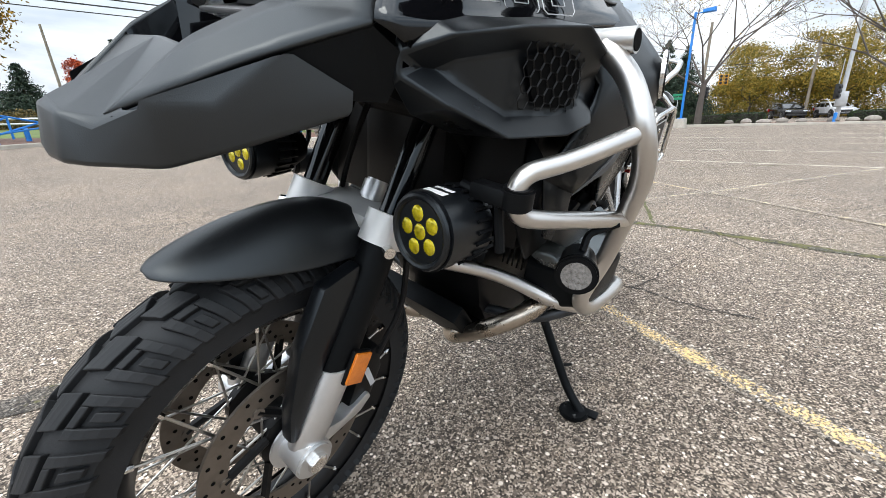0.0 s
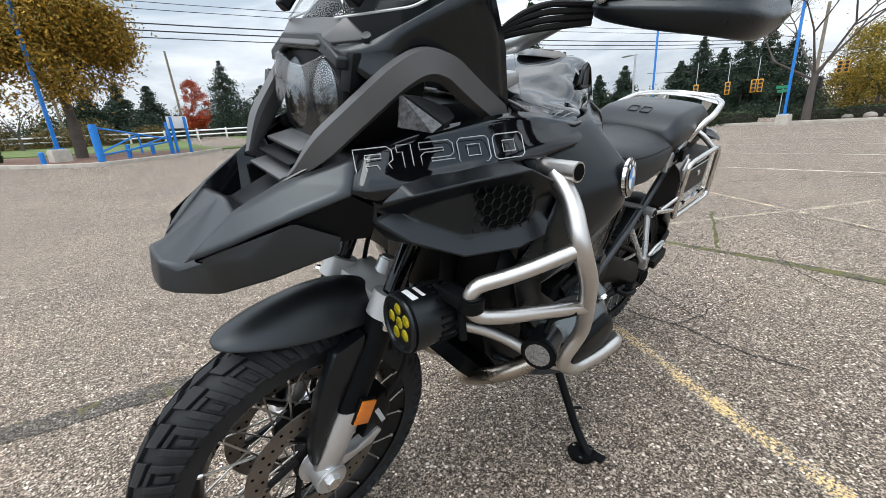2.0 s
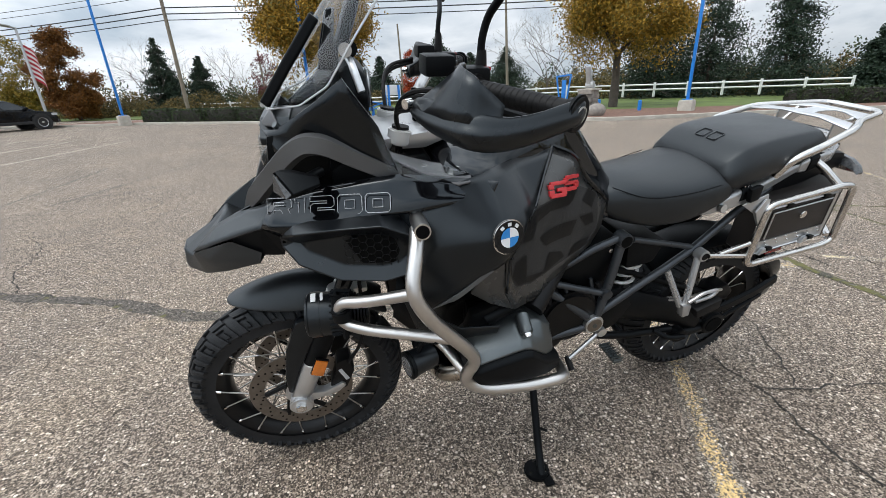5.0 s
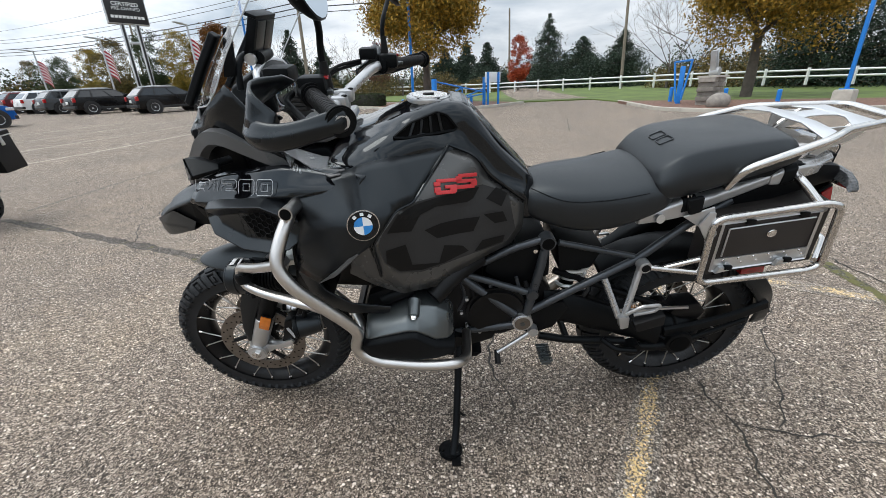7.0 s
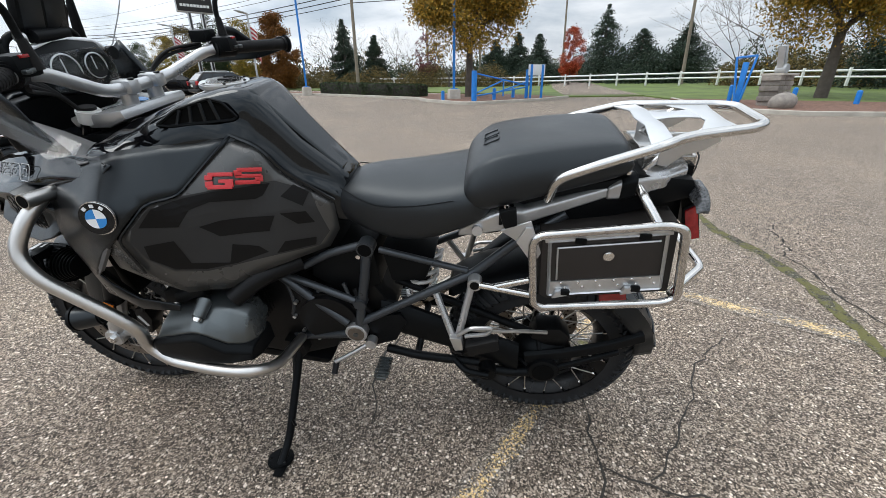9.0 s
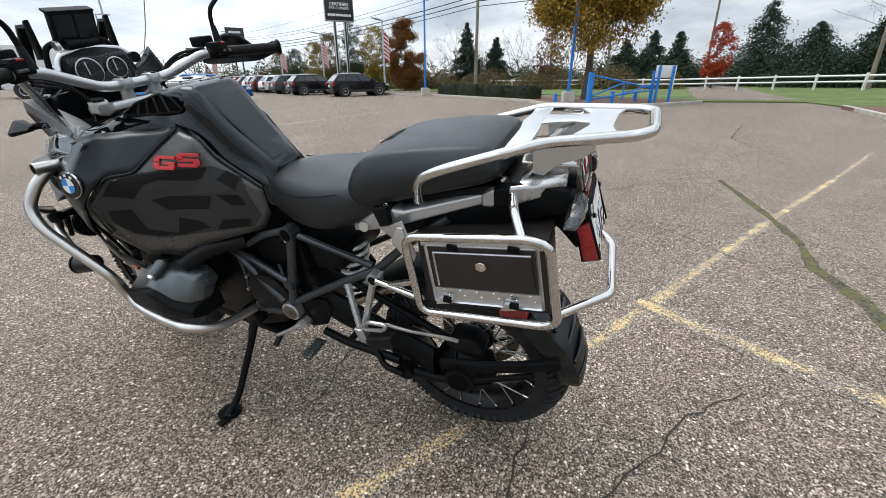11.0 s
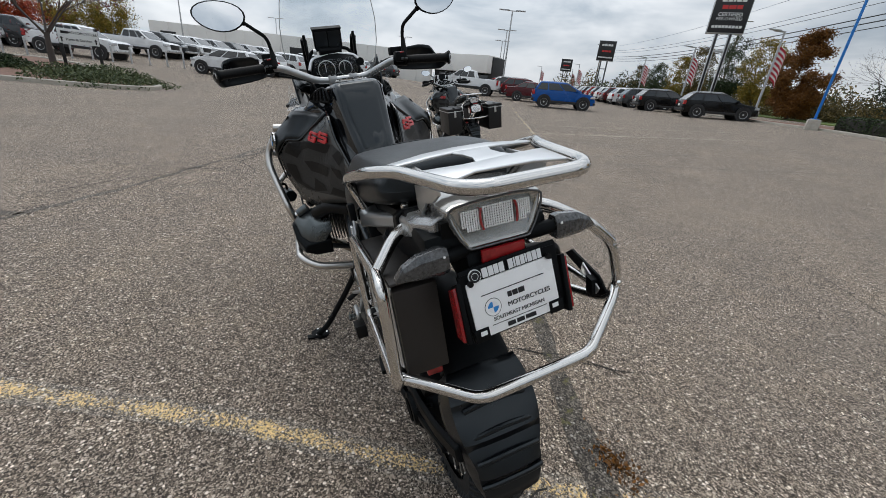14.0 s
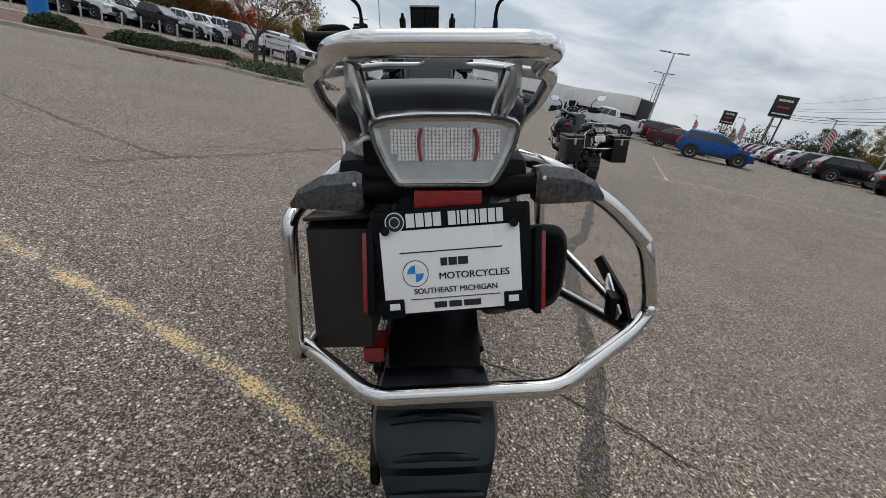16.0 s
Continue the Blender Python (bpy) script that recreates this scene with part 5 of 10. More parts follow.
LOT = "parked in the dealer's lot"
vehicle("suv", BLACK, *polar(-53.6, 34.5), -124, "parked by the kerb")
vehicle("small suv", BLUE, *polar(-36.2, 29.6), -121, "parked across the lot")
ROWG = "cars parked in a row by the street"
for k, (az, d, c) in enumerate([(-48.3, 39, BLACK), (-46.2, 43, GREY), (-44.7, 47, WHITE), (-43.5, 50.5, MAROON), (-42.6, 54, WHITE), (-41.8, 58, GREY), (-41.1, 62, RED), (-40.4, 66, BLACK), (-39.8, 70, WHITE), (-39.3, 74, GREY), (-38.8, 79, WHITE)]):
    vehicle("suv", c, *polar(az, d), -117, "parked in a row by the street", ROWG)
vehicle("sedan", MAROON, *polar(-32.6, 35), -120, LOT)
for az, d, c in ((-31.4, 39.5, MAROON), (-30.2, 44, BLACK), (-29.4, 50, WHITE), (-28.6, 57, RED)):
    vehicle("suv", c, *polar(az, d), -118, LOT, "cars beside the lamp posts")
vehicle("pickup", WHITE, *polar(-23.4, 38), 57, "parked beside the lamp posts")
TRG = "new vehicles parked behind the posts"
for az, d, c in ((14.2, 45, WHITE), (12.4, 46.5, GREY), (10.9, 48, WHITE), (9.3, 49.5, WHITE), (7.4, 51, SILVER), (5.6, 53, GREY), (4.0, 55, SILVER), (2.2, 57, WHITE), (19.2, 39.5, WHITE), (23.4, 44.5, GREY), (25.0, 45.5, WHITE), (26.9, 46, WHITE), (28.8, 46, WHITE), (31.4, 44, BLACK), (33.6, 46, WHITE), (35.6, 46, WHITE), (37.6, 46, WHITE), (39.8, 46, BLACK), (42.0, 46.5, WHITE), (44.2, 47, WHITE)):
    vehicle("pickup", c, *polar(az, d), az - 128, "in a row of new vehicles", TRG)
for az, d, c in ((6.2, 32.5, WHITE), (2.9, 36, WHITE), (0.2, 39.5, WHITE), (-2.4, 43, WHITE), (-4.6, 46.5, WHITE), (-6.6, 50, GREY), (-8.6, 54, WHITE), (-10.4, 58, BLACK), (-12.4, 61, GREY)):
    vehicle("small suv", c, *polar(az, d), az + 62, "in a row of new vehicles", TRG)
vehicle("suv", BLACK, -56.0, 1.6, 20, "on the street")
vehicle("suv", SILVER, -60.0, 5.6, 20, "on the street")



# ---------- posts, lamps, flags and pylons ----------
GUARD = None
for k in range(24):
    x, y = polar(9.0 + 1.58 * k, 35.5 + 0.18 * k)
    gp = thing("guard_post", "thin grey steel guard post in a row before the new vehicles", "guard post", pose(x, y, gz(x, y), 0, 0, 0), "guard posts")
    if GUARD is None:
        o = part("post", ball((0, 0, 1.0), 0.057, 1, 1, 0.5, 10, cyl((0, 0, -0.05), (0, 0, 1.0), 0.057, n=12)), M_galv, gp)
        o2 = part("foot", cyl((0, 0, -0.05), (0, 0, 0.03), 0.16, n=12), M_concrete, gp)
        GUARD = (o.data, o2.data)
    else:
        add_part("post", GUARD[0], gp)
        add_part("foot", GUARD[1], gp)


def twin_lamp(x, y, h, yaw, one=False):
    t = thing("lamp_post", "tall slim galvanised lamp post with flat lamp heads", "lamp post", pose(x, y, gz(x, y), 0, 0, yaw), "lot lamp posts")
    part("foot", cyl((0, 0, -0.1), (0, 0, 0.7), 0.32, n=20, bev=0.03), M_concrete, t)
    part("pole", tube([(0, 0, 0.6), (0, 0, h)], 0.10, 0, 10, r_end=0.07), M_galv, t)
    part("cross_arm", box(0, 0, h, 1.0 if not one else 0.5, 0.08, 0.08, bev=0.01), M_galv, t)
    for s in ((-1, 1) if not one else (1,)):
        part("lamp_head", box(0.85 * s, 0, h + 0.05, 1.05, 0.36, 0.10, bev=0.03), M_galv, t)
    return t


for az, d, top in ((-28.2, 48, 8.9), (-27.9, 66, 9.3), (-27.5, 84, 9.7), (10.2, 70, 8.2), (0.5, 85, 9.0), (-15.0, 88, 9.0)):
    x, y = polar(az, d)
    twin_lamp(x, y, top - gz(x, y), 65)
M_flagred = mat("red_flag_stripe", (0.42, 0.025, 0.045), 0.7, 0, 0.1)
M_flagwhite = mat("white_flag_stripe", (0.72, 0.70, 0.68), 0.7, 0, 0.06)


def flag_pole(x, y, h, yaw, s=1.0):
    t = thing("flag_lamp_post", "grey lamp post flying a striped red and white flag", "lamp post", pose(x, y, gz(x, y), 0, 0, yaw), "flag posts")
    part("foot", cyl((0, 0, -0.1), (0, 0, 0.6), 0.30, n=20, bev=0.03), M_concrete, t)
    part("pole", tube([(0, 0, 0.5), (0, 0, h)], 0.085, 0, 10, r_end=0.065), M_galv, t)
    for dx in (-0.35, 0.25):
        part("lamp_head", box(-0.55 + dx, 0.12 * (1 if dx > 0 else -1), h + 0.05, 0.8, 0.24, 0.08, bev=0.02), M_galv, t)

    def strip(u0, u1, v0, v1, push=0.0):
        secs = []
        for k in range(9):
            u = u0 + (u1 - u0) * k / 8
            wave = 0.14 * math.sin(2.2 + 5.0 * u)
            secs.append([Vector((0.08 + 0.80 * u * s, wave + push, h - 0.8 - (2.1 * v + 0.75 * u) * s)) for v in (v0, v1)])
        return loft(secs, closed=False)
    flag = part("flag", strip(0, 1, 0, 1), M_flagwhite, t, smooth=60)
    for k in range(7):
        for push in (0.008, -0.008):
            part("stripe", strip(0.0, 1, 2 * k / 13, (2 * k + 1) / 13, push), M_flagred, flag, smooth=60)
    return t


for az, d, el, yaw in ((-57.3, 39, 8.2, 256), (-49.8, 50, 6.5, 256), (-45.0, 64, 5.2, 256), (-37.6, 88, 3.9, 256), (-36.9, 104, 3.3, 256), (-33.0, 110, 3.3, 256)):
    x, y = polar(az, d)
    flag_pole(x, y, 1.15 + d * math.tan(radians(el)) - gz(x, y), yaw)


def pylon(az, d, bottom, top, wide, yaw, certified):
    """A black sign cabinet with pale edges, high on two posts."""
    x, y = polar(az, d)
    z0 = gz(x, y)
    t = thing("pylon_sign", "black dealer pylon sign with white lettering on two grey legs", "pylon sign", pose(x, y, z0, 0, 0, yaw), "dealer pylon signs")
    b, h = bottom - z0, top - bottom
    part("cabinet", box(0, 0, b + h / 2, wide, 0.55, h, bev=0.03), M_galv, t, "pale metal cabinet edge")
    for s in (-1, 1):
        part("sign_face", box(0, 0.277 * s, b + h / 2, wide - 0.1, 0.02, h - 0.1, bev=0.005), M_black, t)
    for dx in (-0.42, 0.42):
        part("leg", box(dx * wide / 2.3, 0, b / 2, 0.22, 0.4, b + 0.1, bev=0.03), M_galv, t)
        part("leg_inlay", box(dx * wide / 2.3, -0.201, b / 2, 0.13, 0.012, b - 0.05, bev=0.003), M_black, t)
    part("rung", box(0, 0, b * 0.80, wide * 0.3, 0.3, 0.14, bev=0.02), M_galv, t)
    face = lambda v: pose(0, -0.292, b + h * v, 90, 0, 0)
    k = wide / 2.3
    bars("brand_mark", [0.30 * k, 0.26 * k, 0.12 * k, 0.28 * k, 0.26 * k], 0.25 * k, M_whitepaint, t, face(0.84 if certified else 0.78), 0.22)
    bars("brand_mark", [0.34 * k, 0.42 * k, 0.34 * k], 0.24 * k, M_signred, t, face(0.66 if certified else 0.48), 0.22)
    if certified:
        words("lettering", "CERTIFIED", 0.32 * k, M_whitepaint, t, face(0.475), 0.004, 0.006)
        words("lettering", "PRE-OWNED", 0.27 * k, M_whitepaint, t, face(0.365), 0.004, 0.001)
    bars("dealer_name", [0.17 * k] * 9, 0.17 * k, M_whitepaint, t, face(0.17), 0.22)
    return t


pylon(-52.0, 38, 6.45, 8.95, 2.35, 224, True)
pylon(-40.35, 66, 6.4, 8.95, 2.3, 230, False)
pylon(-36.0, 100, 6.4, 8.9, 2.4, 236, False)

# ---------- dealership building ----------
M_wallwhite = mat("white_metal_wall_panel", (0.80, 0.79, 0.76), 0.6, 0, 0.05, 0.4, 0.05, 20)


def building():
    a, b, c = (Vector((*polar(13.2, 74), 0)), Vector((*polar(-18.8, 66), 0)), Vector((*polar(-26.4, 60), 0)))
    t = thing("dealership_building", "long low white dealership hall with a black-glazed showroom end", "building")
    z0, z1 = 0.4, 5.45

    def wall_box(p, q, lo, hi, out, thick, m, name, label=""):
        d = (q - p).normalized()
        n = Vector((-d.y, d.x, 0))
        if n.x > 0:
            n = -n
        mid = (p + q) / 2
        mtx = Matrix.Translation((mid.x, mid.y, 0)) @ Matrix(((d.x, n.x, 0), (d.y, n.y, 0), (0, 0, 1))).to_4x4()
        return part(name, box(0, out - thick / 2, (lo + hi) / 2, (q - p).length, thick, hi - lo, m=mtx, bev=0.02), m, t, label)
    n = 16
    for k in range(n):
        wall_box(a.lerp(b, k / n + 0.0004), a.lerp(b, (k + 1) / n - 0.0004), z0, z1, 0, 22, M_wallwhite, "wall_panel")
    wall_box(b, c, z0, z1 - 0.2, -0.6, 3, M_trim, "showroom_wall", "black showroom wall")
    wall_box(b, c.lerp(b, 0.02), z1 - 2.3, z1 - 0.05, 0.5, 3.5, M_wallwhite, "fascia", "white showroom fascia")
    for k in range(5):
        wall_box(b.lerp(c, 0.08 + 0.18 * k), b.lerp(c, 0.22 + 0.18 * k), z0 + 0.9, z1 - 2.4, -0.56, 0.1, M_glass_dk, "showroom_window")
    for u0, u1, hi in ((0.035, 0.085, 4.3), (0.47, 0.52, 4.0), (0.60, 0.68, 3.9), (0.80, 0.86, 3.6)):
        wall_box(a.lerp(b, u0), a.lerp(b, u1), z0, hi, 0.03, 0.06, M_trim, "roller_door", "dark roller door")


building()

# ---------- island with shrubs and the service sign ----------
kerb([(15.2, 24), (14.0, 14.5), (15.3, 12.2), (15.7, 10.4), (16.2, 8.8), (15.6, 6.6), (15.8, 4.9), (17.4, 4.6), (22, 7.6), (28.5, 10.5), (31.5, 13.8), (28, 19), (20, 24)])
bed("mulch_bed", [(14.3, 14.5), (15.6, 12.3), (16.0, 10.5), (16.5, 8.8), (15.9, 6.6), (16.1, 5.2), (17.3, 4.9), (21.8, 7.9), (28.2, 10.8), (31.1, 13.8), (27.8, 18.6), (20, 23.6), (15.5, 23.6)], 0.10, M_mulch, "red-brown mulch bed of a kerbed island", "mulch bed")
brush("low spreading juniper covering the island", [(16.6 + 0.36 * k, 6.0 + 0.16 * k + 1.1 * math.sin(1.7 * k), 1.4, 0.32 + 0.12 * (k % 3)) for k in range(18)], 15000, L_juniper, 41, 0.05, "juniper")
for k, (x, y, r) in enumerate([(17.4, 12.3, 1.0), (19.2, 12.6, 1.15), (20.6, 11.7, 1.2), (22.2, 11.3, 1.15), (16.6, 14.6, 0.9)]):
    brush("rounded dark green shrub on the kerbed island", [(x, y, r, 0.62)], 5200, L_hedge, 42 + k, 0.05, "shrub")
broad_tree("purple-brown ornamental tree on the kerbed island", 26.5, 11.2, 6.6, 3.0, L_purple, 47, 5000, 0.24, 0.15, 0.075, 5, True)
x, y = 24.6, 9.3
ss = thing("service_sign", "white direction sign with arrows on two black posts", "sign", pose(x, y, gz(x, y) + 0.05, 0, 0, -72.5))
for dx in (-0.66, 0.66):
    part("post", box(dx, 0, 0.9, 0.13, 0.13, 1.9, bev=0.01), M_black, ss)
part("panel", box(0, -0.08, 1.43, 1.42, 0.05, 0.62, bev=0.01), M_whitepaint, ss)
face = lambda px, pz: pose(px, -0.108, pz, 90, 0, 0)
bars("brand_mark", [0.26], 0.11, M_print, ss, face(-0.46, 1.58))
words("lettering", "MOTORCYCLES", 0.145, M_print, ss, face(0.16, 1.58), 0.002, 0.002)
words("lettering", "Parts & Service", 0.15, M_print, ss, face(0.0, 1.29), 0.002, 0.002)
for dx in (-0.60, 0.60):
    part("arrow", slab([(dx - 0.06, 1.33), (dx, 1.41), (dx + 0.06, 1.33), (dx + 0.025, 1.33), (dx + 0.025, 1.18), (dx - 0.025, 1.18), (dx - 0.025, 1.33)], -0.107, -0.111), M_print, ss)
x, y = 20.4, 18.4
bb = thing("blue_column", "thick bright blue steel column by the kerb", "column", pose(x, y, gz(x, y)))
part("post", cyl((0, 0, 0), (0, 0, 6.2), 0.36, n=28), M_bluepaint, bb)
part("foot", cyl((0, 0, 0), (0, 0, 0.22), 0.40, n=28, bev=0.02), M_bluepaint, bb)
fl = brush("fallen rust-brown leaves in the kerb's gutter", [(15.2, 9.6, 0.9, 0.03), (14.9, 10.6, 0.7, 0.03)], 700, L_rust, 60, 0.05, "fallen_leaves")
for k, (az, d, h, leaf) in enumerate([(27, 70, 7.5, L_rust), (24, 72, 7, L_red), (31, 68, 8, L_brush), (35, 70, 9, L_pine), (38.5, 70, 9, L_pine), (42, 70, 9, L_pine), (20, 80, 7.5, L_yellow), (16.5, 82, 7.5, L_yellow), (46, 68, 8, L_brush), (50, 66, 8, L_yellow), (29, 74, 8, L_pine), (33, 74, 8, L_rust)]):
    x, y = polar(az, d)
    broad_tree("autumn tree behind the row of new vehicles", x, y, h, 3.6, leaf, 120 + k, 13000, 0.16, 0.16, 0.115, 3)

# ---------- street corner behind the entry ----------
M_sigyellow = mat("signal_housing_yellow", (0.62, 0.30, 0.02), 0.5, 0, 0.1)
M_siggreen = mat("green_street_sign", (0.01, 0.20, 0.10), 0.5, 0, 0.05)


def traffic_signal(az, d, el, n, colour, yaw):
    x, y = polar(az, d, 1.76, 0.71)
    z = 0.8 + d * math.tan(radians(el))
    t = thing("traffic_signal", "hanging traffic signal with three dark lamps", "traffic light", pose(x, y, z, 0, 0, yaw), "traffic signals")
    for k in range(n):
        hs = part("housing", box(0, (k - (n - 1) / 2) * 0.48, 0, 0.25, 0.4, 1.1, bev=0.03), colour, t)
        for j in range(3):
            part("lamp", cyl((0.12, (k - (n - 1) / 2) * 0.48, 0.34 * (j - 1)), (0.24, (k - (n - 1) / 2) * 0.48, 0.34 * (j - 1)), 0.14, n=16), M_black, hs)
    part("hanger", cyl((0, 0, 0.5), (0, 0, 2.4), 0.03, n=8), M_galv, t)


traffic_signal(-174.8, 56, 3.6, 2, M_sigyellow, 5)
traffic_signal(-171.5, 58, 3.4, 1, M_sigyellow, 5)
traffic_signal(-173.3, 50, 2.35, 1, M_black, 60)
traffic_signal(175.6, 46, 1.7, 1, M_black, 60)
traffic_signal(-162.7, 46, 2.6, 1, M_sigyellow, 15)
traffic_signal(-165.7, 47, 2.6, 1, M_sigyellow, 15)
traffic_signal(-168.3, 48, 2.6, 2, M_sigyellow, 15)
x, y = polar(-163.2, 40, 1.76, 0.71)
ws = thing("warning_sign", "yellow warning sign with a black double arrow", "sign", pose(x, y, gz(x, y), 0, 0, 15))
part("post", cyl((0, 0, 0), (0, 0, 1.1), 0.03, n=8), M_galv, ws)
part("panel", box(0.03, 0, 0.75, 0.03, 1.15, 0.6, bev=0.005), M_sigyellow, ws)
part("arrow", loft([[Vector((0.048, u, 0.75 + w)) for u, w in ((-0.42, 0), (-0.25, 0.16), (-0.25, 0.05), (0.25, 0.05), (0.25, 0.16), (0.42, 0), (0.25, -0.16), (0.25, -0.05), (-0.25, -0.05), (-0.25, -0.16))], [Vector((0.052, u, 0.75 + w)) for u, w in ((-0.42, 0), (-0.25, 0.16), (-0.25, 0.05), (0.25, 0.05), (0.25, 0.16), (0.42, 0), (0.25, -0.16), (0.25, -0.05), (-0.25, -0.05), (-0.25, -0.16))]]), M_print, ws)
x, y = polar(-156.1, 40, 1.76, 0.71)
twin_lamp(x, y, 5.6, 250, True)
wire((-41.0, -17.0, 4.9), (-47.0, -2.0, 4.9), 0.3, 0.02)
wire((-54.0, 12.0, 6.2), (-56.0, -14.0, 6.4), 0.5, 0.025)
for az, d, top, m in ((175.2, 47, 9.5, M_galv), (177.7, 62, 8.2, M_wood), (-172.9, 52, 9.5, M_wood)):
    x, y = polar(az, d, 1.76, 0.71)
    pt = thing("street_pole", "tall grey pole at the street corner", "pole", pose(x, y, gz(x, y)), "street corner poles")
    part("pole", tube([(0, 0, -0.2), (0, 0, top)], 0.17, 0, 10, r_end=0.12), m, pt)
    if m is M_galv:
        part("control_box", box(0.35, 0, 1.6, 0.5, 0.7, 1.1, bev=0.03), M_galv, pt)
x, y = polar(-170.6, 44, 1.76, 0.71)
gs = thing("street_sign", "green street name sign on a thin grey post", "street sign", pose(x, y, gz(x, y), 0, 0, 8))
part("post", cyl((0, 0, 0), (0, 0, 2.6), 0.03, n=8), M_galv, gs)
part("name_plate", box(0.02, 0.0, 2.5, 0.03, 0.9, 0.22, bev=0.005), M_siggreen, gs)
part("name_plate", box(0.02, 0.0, 2.2, 0.03, 0.7, 0.22, bev=0.005), M_siggreen, gs)


# ---------- motorcycle (x ahead, y to its left, z up from the tyre line) ----------
bike = thing("motorcycle", "black adventure touring motorcycle leaning on its side stand", "motorcycle", pose(0, 0.008, 0, -11.8, 0, 0.8))
V = Vector


def wheel(name, centre, R, rim_r, tw, spokes, label):
    """Tyre with tread blocks, rim, hub and crossed spokes."""
    cx, cy, cz = centre
    w = part(name, revolve([(rim_r - 0.012, -tw * 0.33), (rim_r + 0.006, -tw * 0.40), (rim_r + 0.004, -tw * 0.34), (rim_r - 0.02, -tw * 0.26), (rim_r - 0.028, 0), (rim_r - 0.02, tw * 0.26), (rim_r + 0.004, tw * 0.34), (rim_r + 0.006, tw * 0.40), (rim_r - 0.012, tw * 0.33), (rim_r - 0.036, tw * 0.18), (rim_r - 0.042, 0), (rim_r - 0.036, -tw * 0.18), (rim_r - 0.012, -tw * 0.33)], centre, 72), M_rim, bike, label)
    prof = []
    rs = R - rim_r
    for k in range(15):
        a = math.pi * (k / 14)
        s = -math.cos(a)
        prof.append((rim_r + rs * 0.915 * math.sin(a) ** 0.96 if 0 < k < 14 else rim_r - 0.004, s * tw / 2 * (1 if 1 < k < 13 else 0.86)))
    part("tyre", revolve(prof, centre, 80), M_rubber, w)
    # tread: broad middle blocks and hollow shoulder blocks with an island, mirrored and staggered
    bm = bmesh.new()
    steps = 27
    pitch = 2 * math.pi / steps

    def lug(side, base, s0, s1, l0, l1, slant, cuts=2, high=0.0075):
        lows, highs = [], []
        for c in range(cuts + 1):
            s = s0 + (s1 - s0) * c / cuts
            r0 = rim_r + rs * 0.93 * math.sqrt(max(0.0, 1 - s * s)) ** 0.96
            tilt = s * 0.75
            for l in (l0, l1):
                a = base + (l + slant * s + 0.42 * max(0.0, s - 0.4) ** 2) * pitch
                for row, dr in ((lows, -0.008), (highs, high)):
                    r = r0 + dr * math.cos(tilt)
                    row.append(bm.verts.new((cx + r * math.cos(a), cy + side * (s * tw / 2 + dr * math.sin(tilt)), cz + r * math.sin(a))))
        for c in range(cuts):
            k = 2 * c
            bm.faces.new((highs[k], highs[k + 1], highs[k + 3], highs[k + 2]))
            bm.faces.new((lows[k], lows[k + 2], highs[k + 2], highs[k]))
            bm.faces.new((lows[k + 1], highs[k + 1], highs[k + 3], lows[k + 3]))
        bm.faces.new((lows[0], highs[0], highs[1], lows[1]))
        bm.faces.new((lows[-2], lows[-1], highs[-1], highs[-2]))

    for i in range(steps):
        for side in (-1, 1):
            base = pitch * (i + (0.5 if side > 0 else 0.0))
            lug(side, base, 0.02, 0.36, 0.08, 0.70, 0.60, 3)
            lug(side, base, 0.46, 0.93, 0.00, 0.20, 0.42, 4)
            lug(side, base, 0.46, 0.93, 0.56, 0.76, 0.42, 4)
            lug(side, base, 0.46, 0.56, 0.20, 0.56, 0.42, 1)
            lug(side, base, 0.66, 0.86, 0.29, 0.47, 0.42, 2, 0.007)
    tagged(part("tread", bm, M_rubber, w, smooth=0, bevel=0.0015), kind="stuff")
    part("hub", revolve([(0.012, -0.075), (0.035, -0.072), (0.055, -0.06), (0.055, -0.045), (0.036, -0.035), (0.036, 0.035), (0.055, 0.045), (0.055, 0.06), (0.035, 0.072), (0.012, 0.075)], centre, 32), M_engdk, w)
    a, b = V((0, 0, 0)), V((0, 0, 1))
    me = None
    for k in range(spokes):
        side = 1 if k % 2 else -1
        sk = 1 if (k // 2) % 2 else -1
        ang = 2 * math.pi * k / spokes
        h = V((cx + 0.05 * math.cos(ang + sk * 1.1), cy + side * 0.052, cz + 0.05 * math.sin(ang + sk * 1.1)))
        e = V((cx + (rim_r - 0.004) * math.cos(ang), cy + side * tw * 0.37, cz + (rim_r - 0.004) * math.sin(ang)))
        if me is None:
            ob = part("spoke", tube([(0, 0, 0), (0, 0, 1)], 0.0022, 0, 6), M_spoke, w)
            me = ob.data
        else:
            ob = add_part("spoke", me, w)
        d = e - h
        ob.matrix_basis = Matrix.Translation(h) @ d.to_track_quat('Z', 'Y').to_matrix().to_4x4() @ Matrix.Diagonal((1, 1, d.length, 1))
        part("spoke_nipple", cyl(e - d.normalized() * 0.012, e + d.normalized() * 0.004, 0.0042, n=6), M_chrome, w) if k % 2 else None
    return w


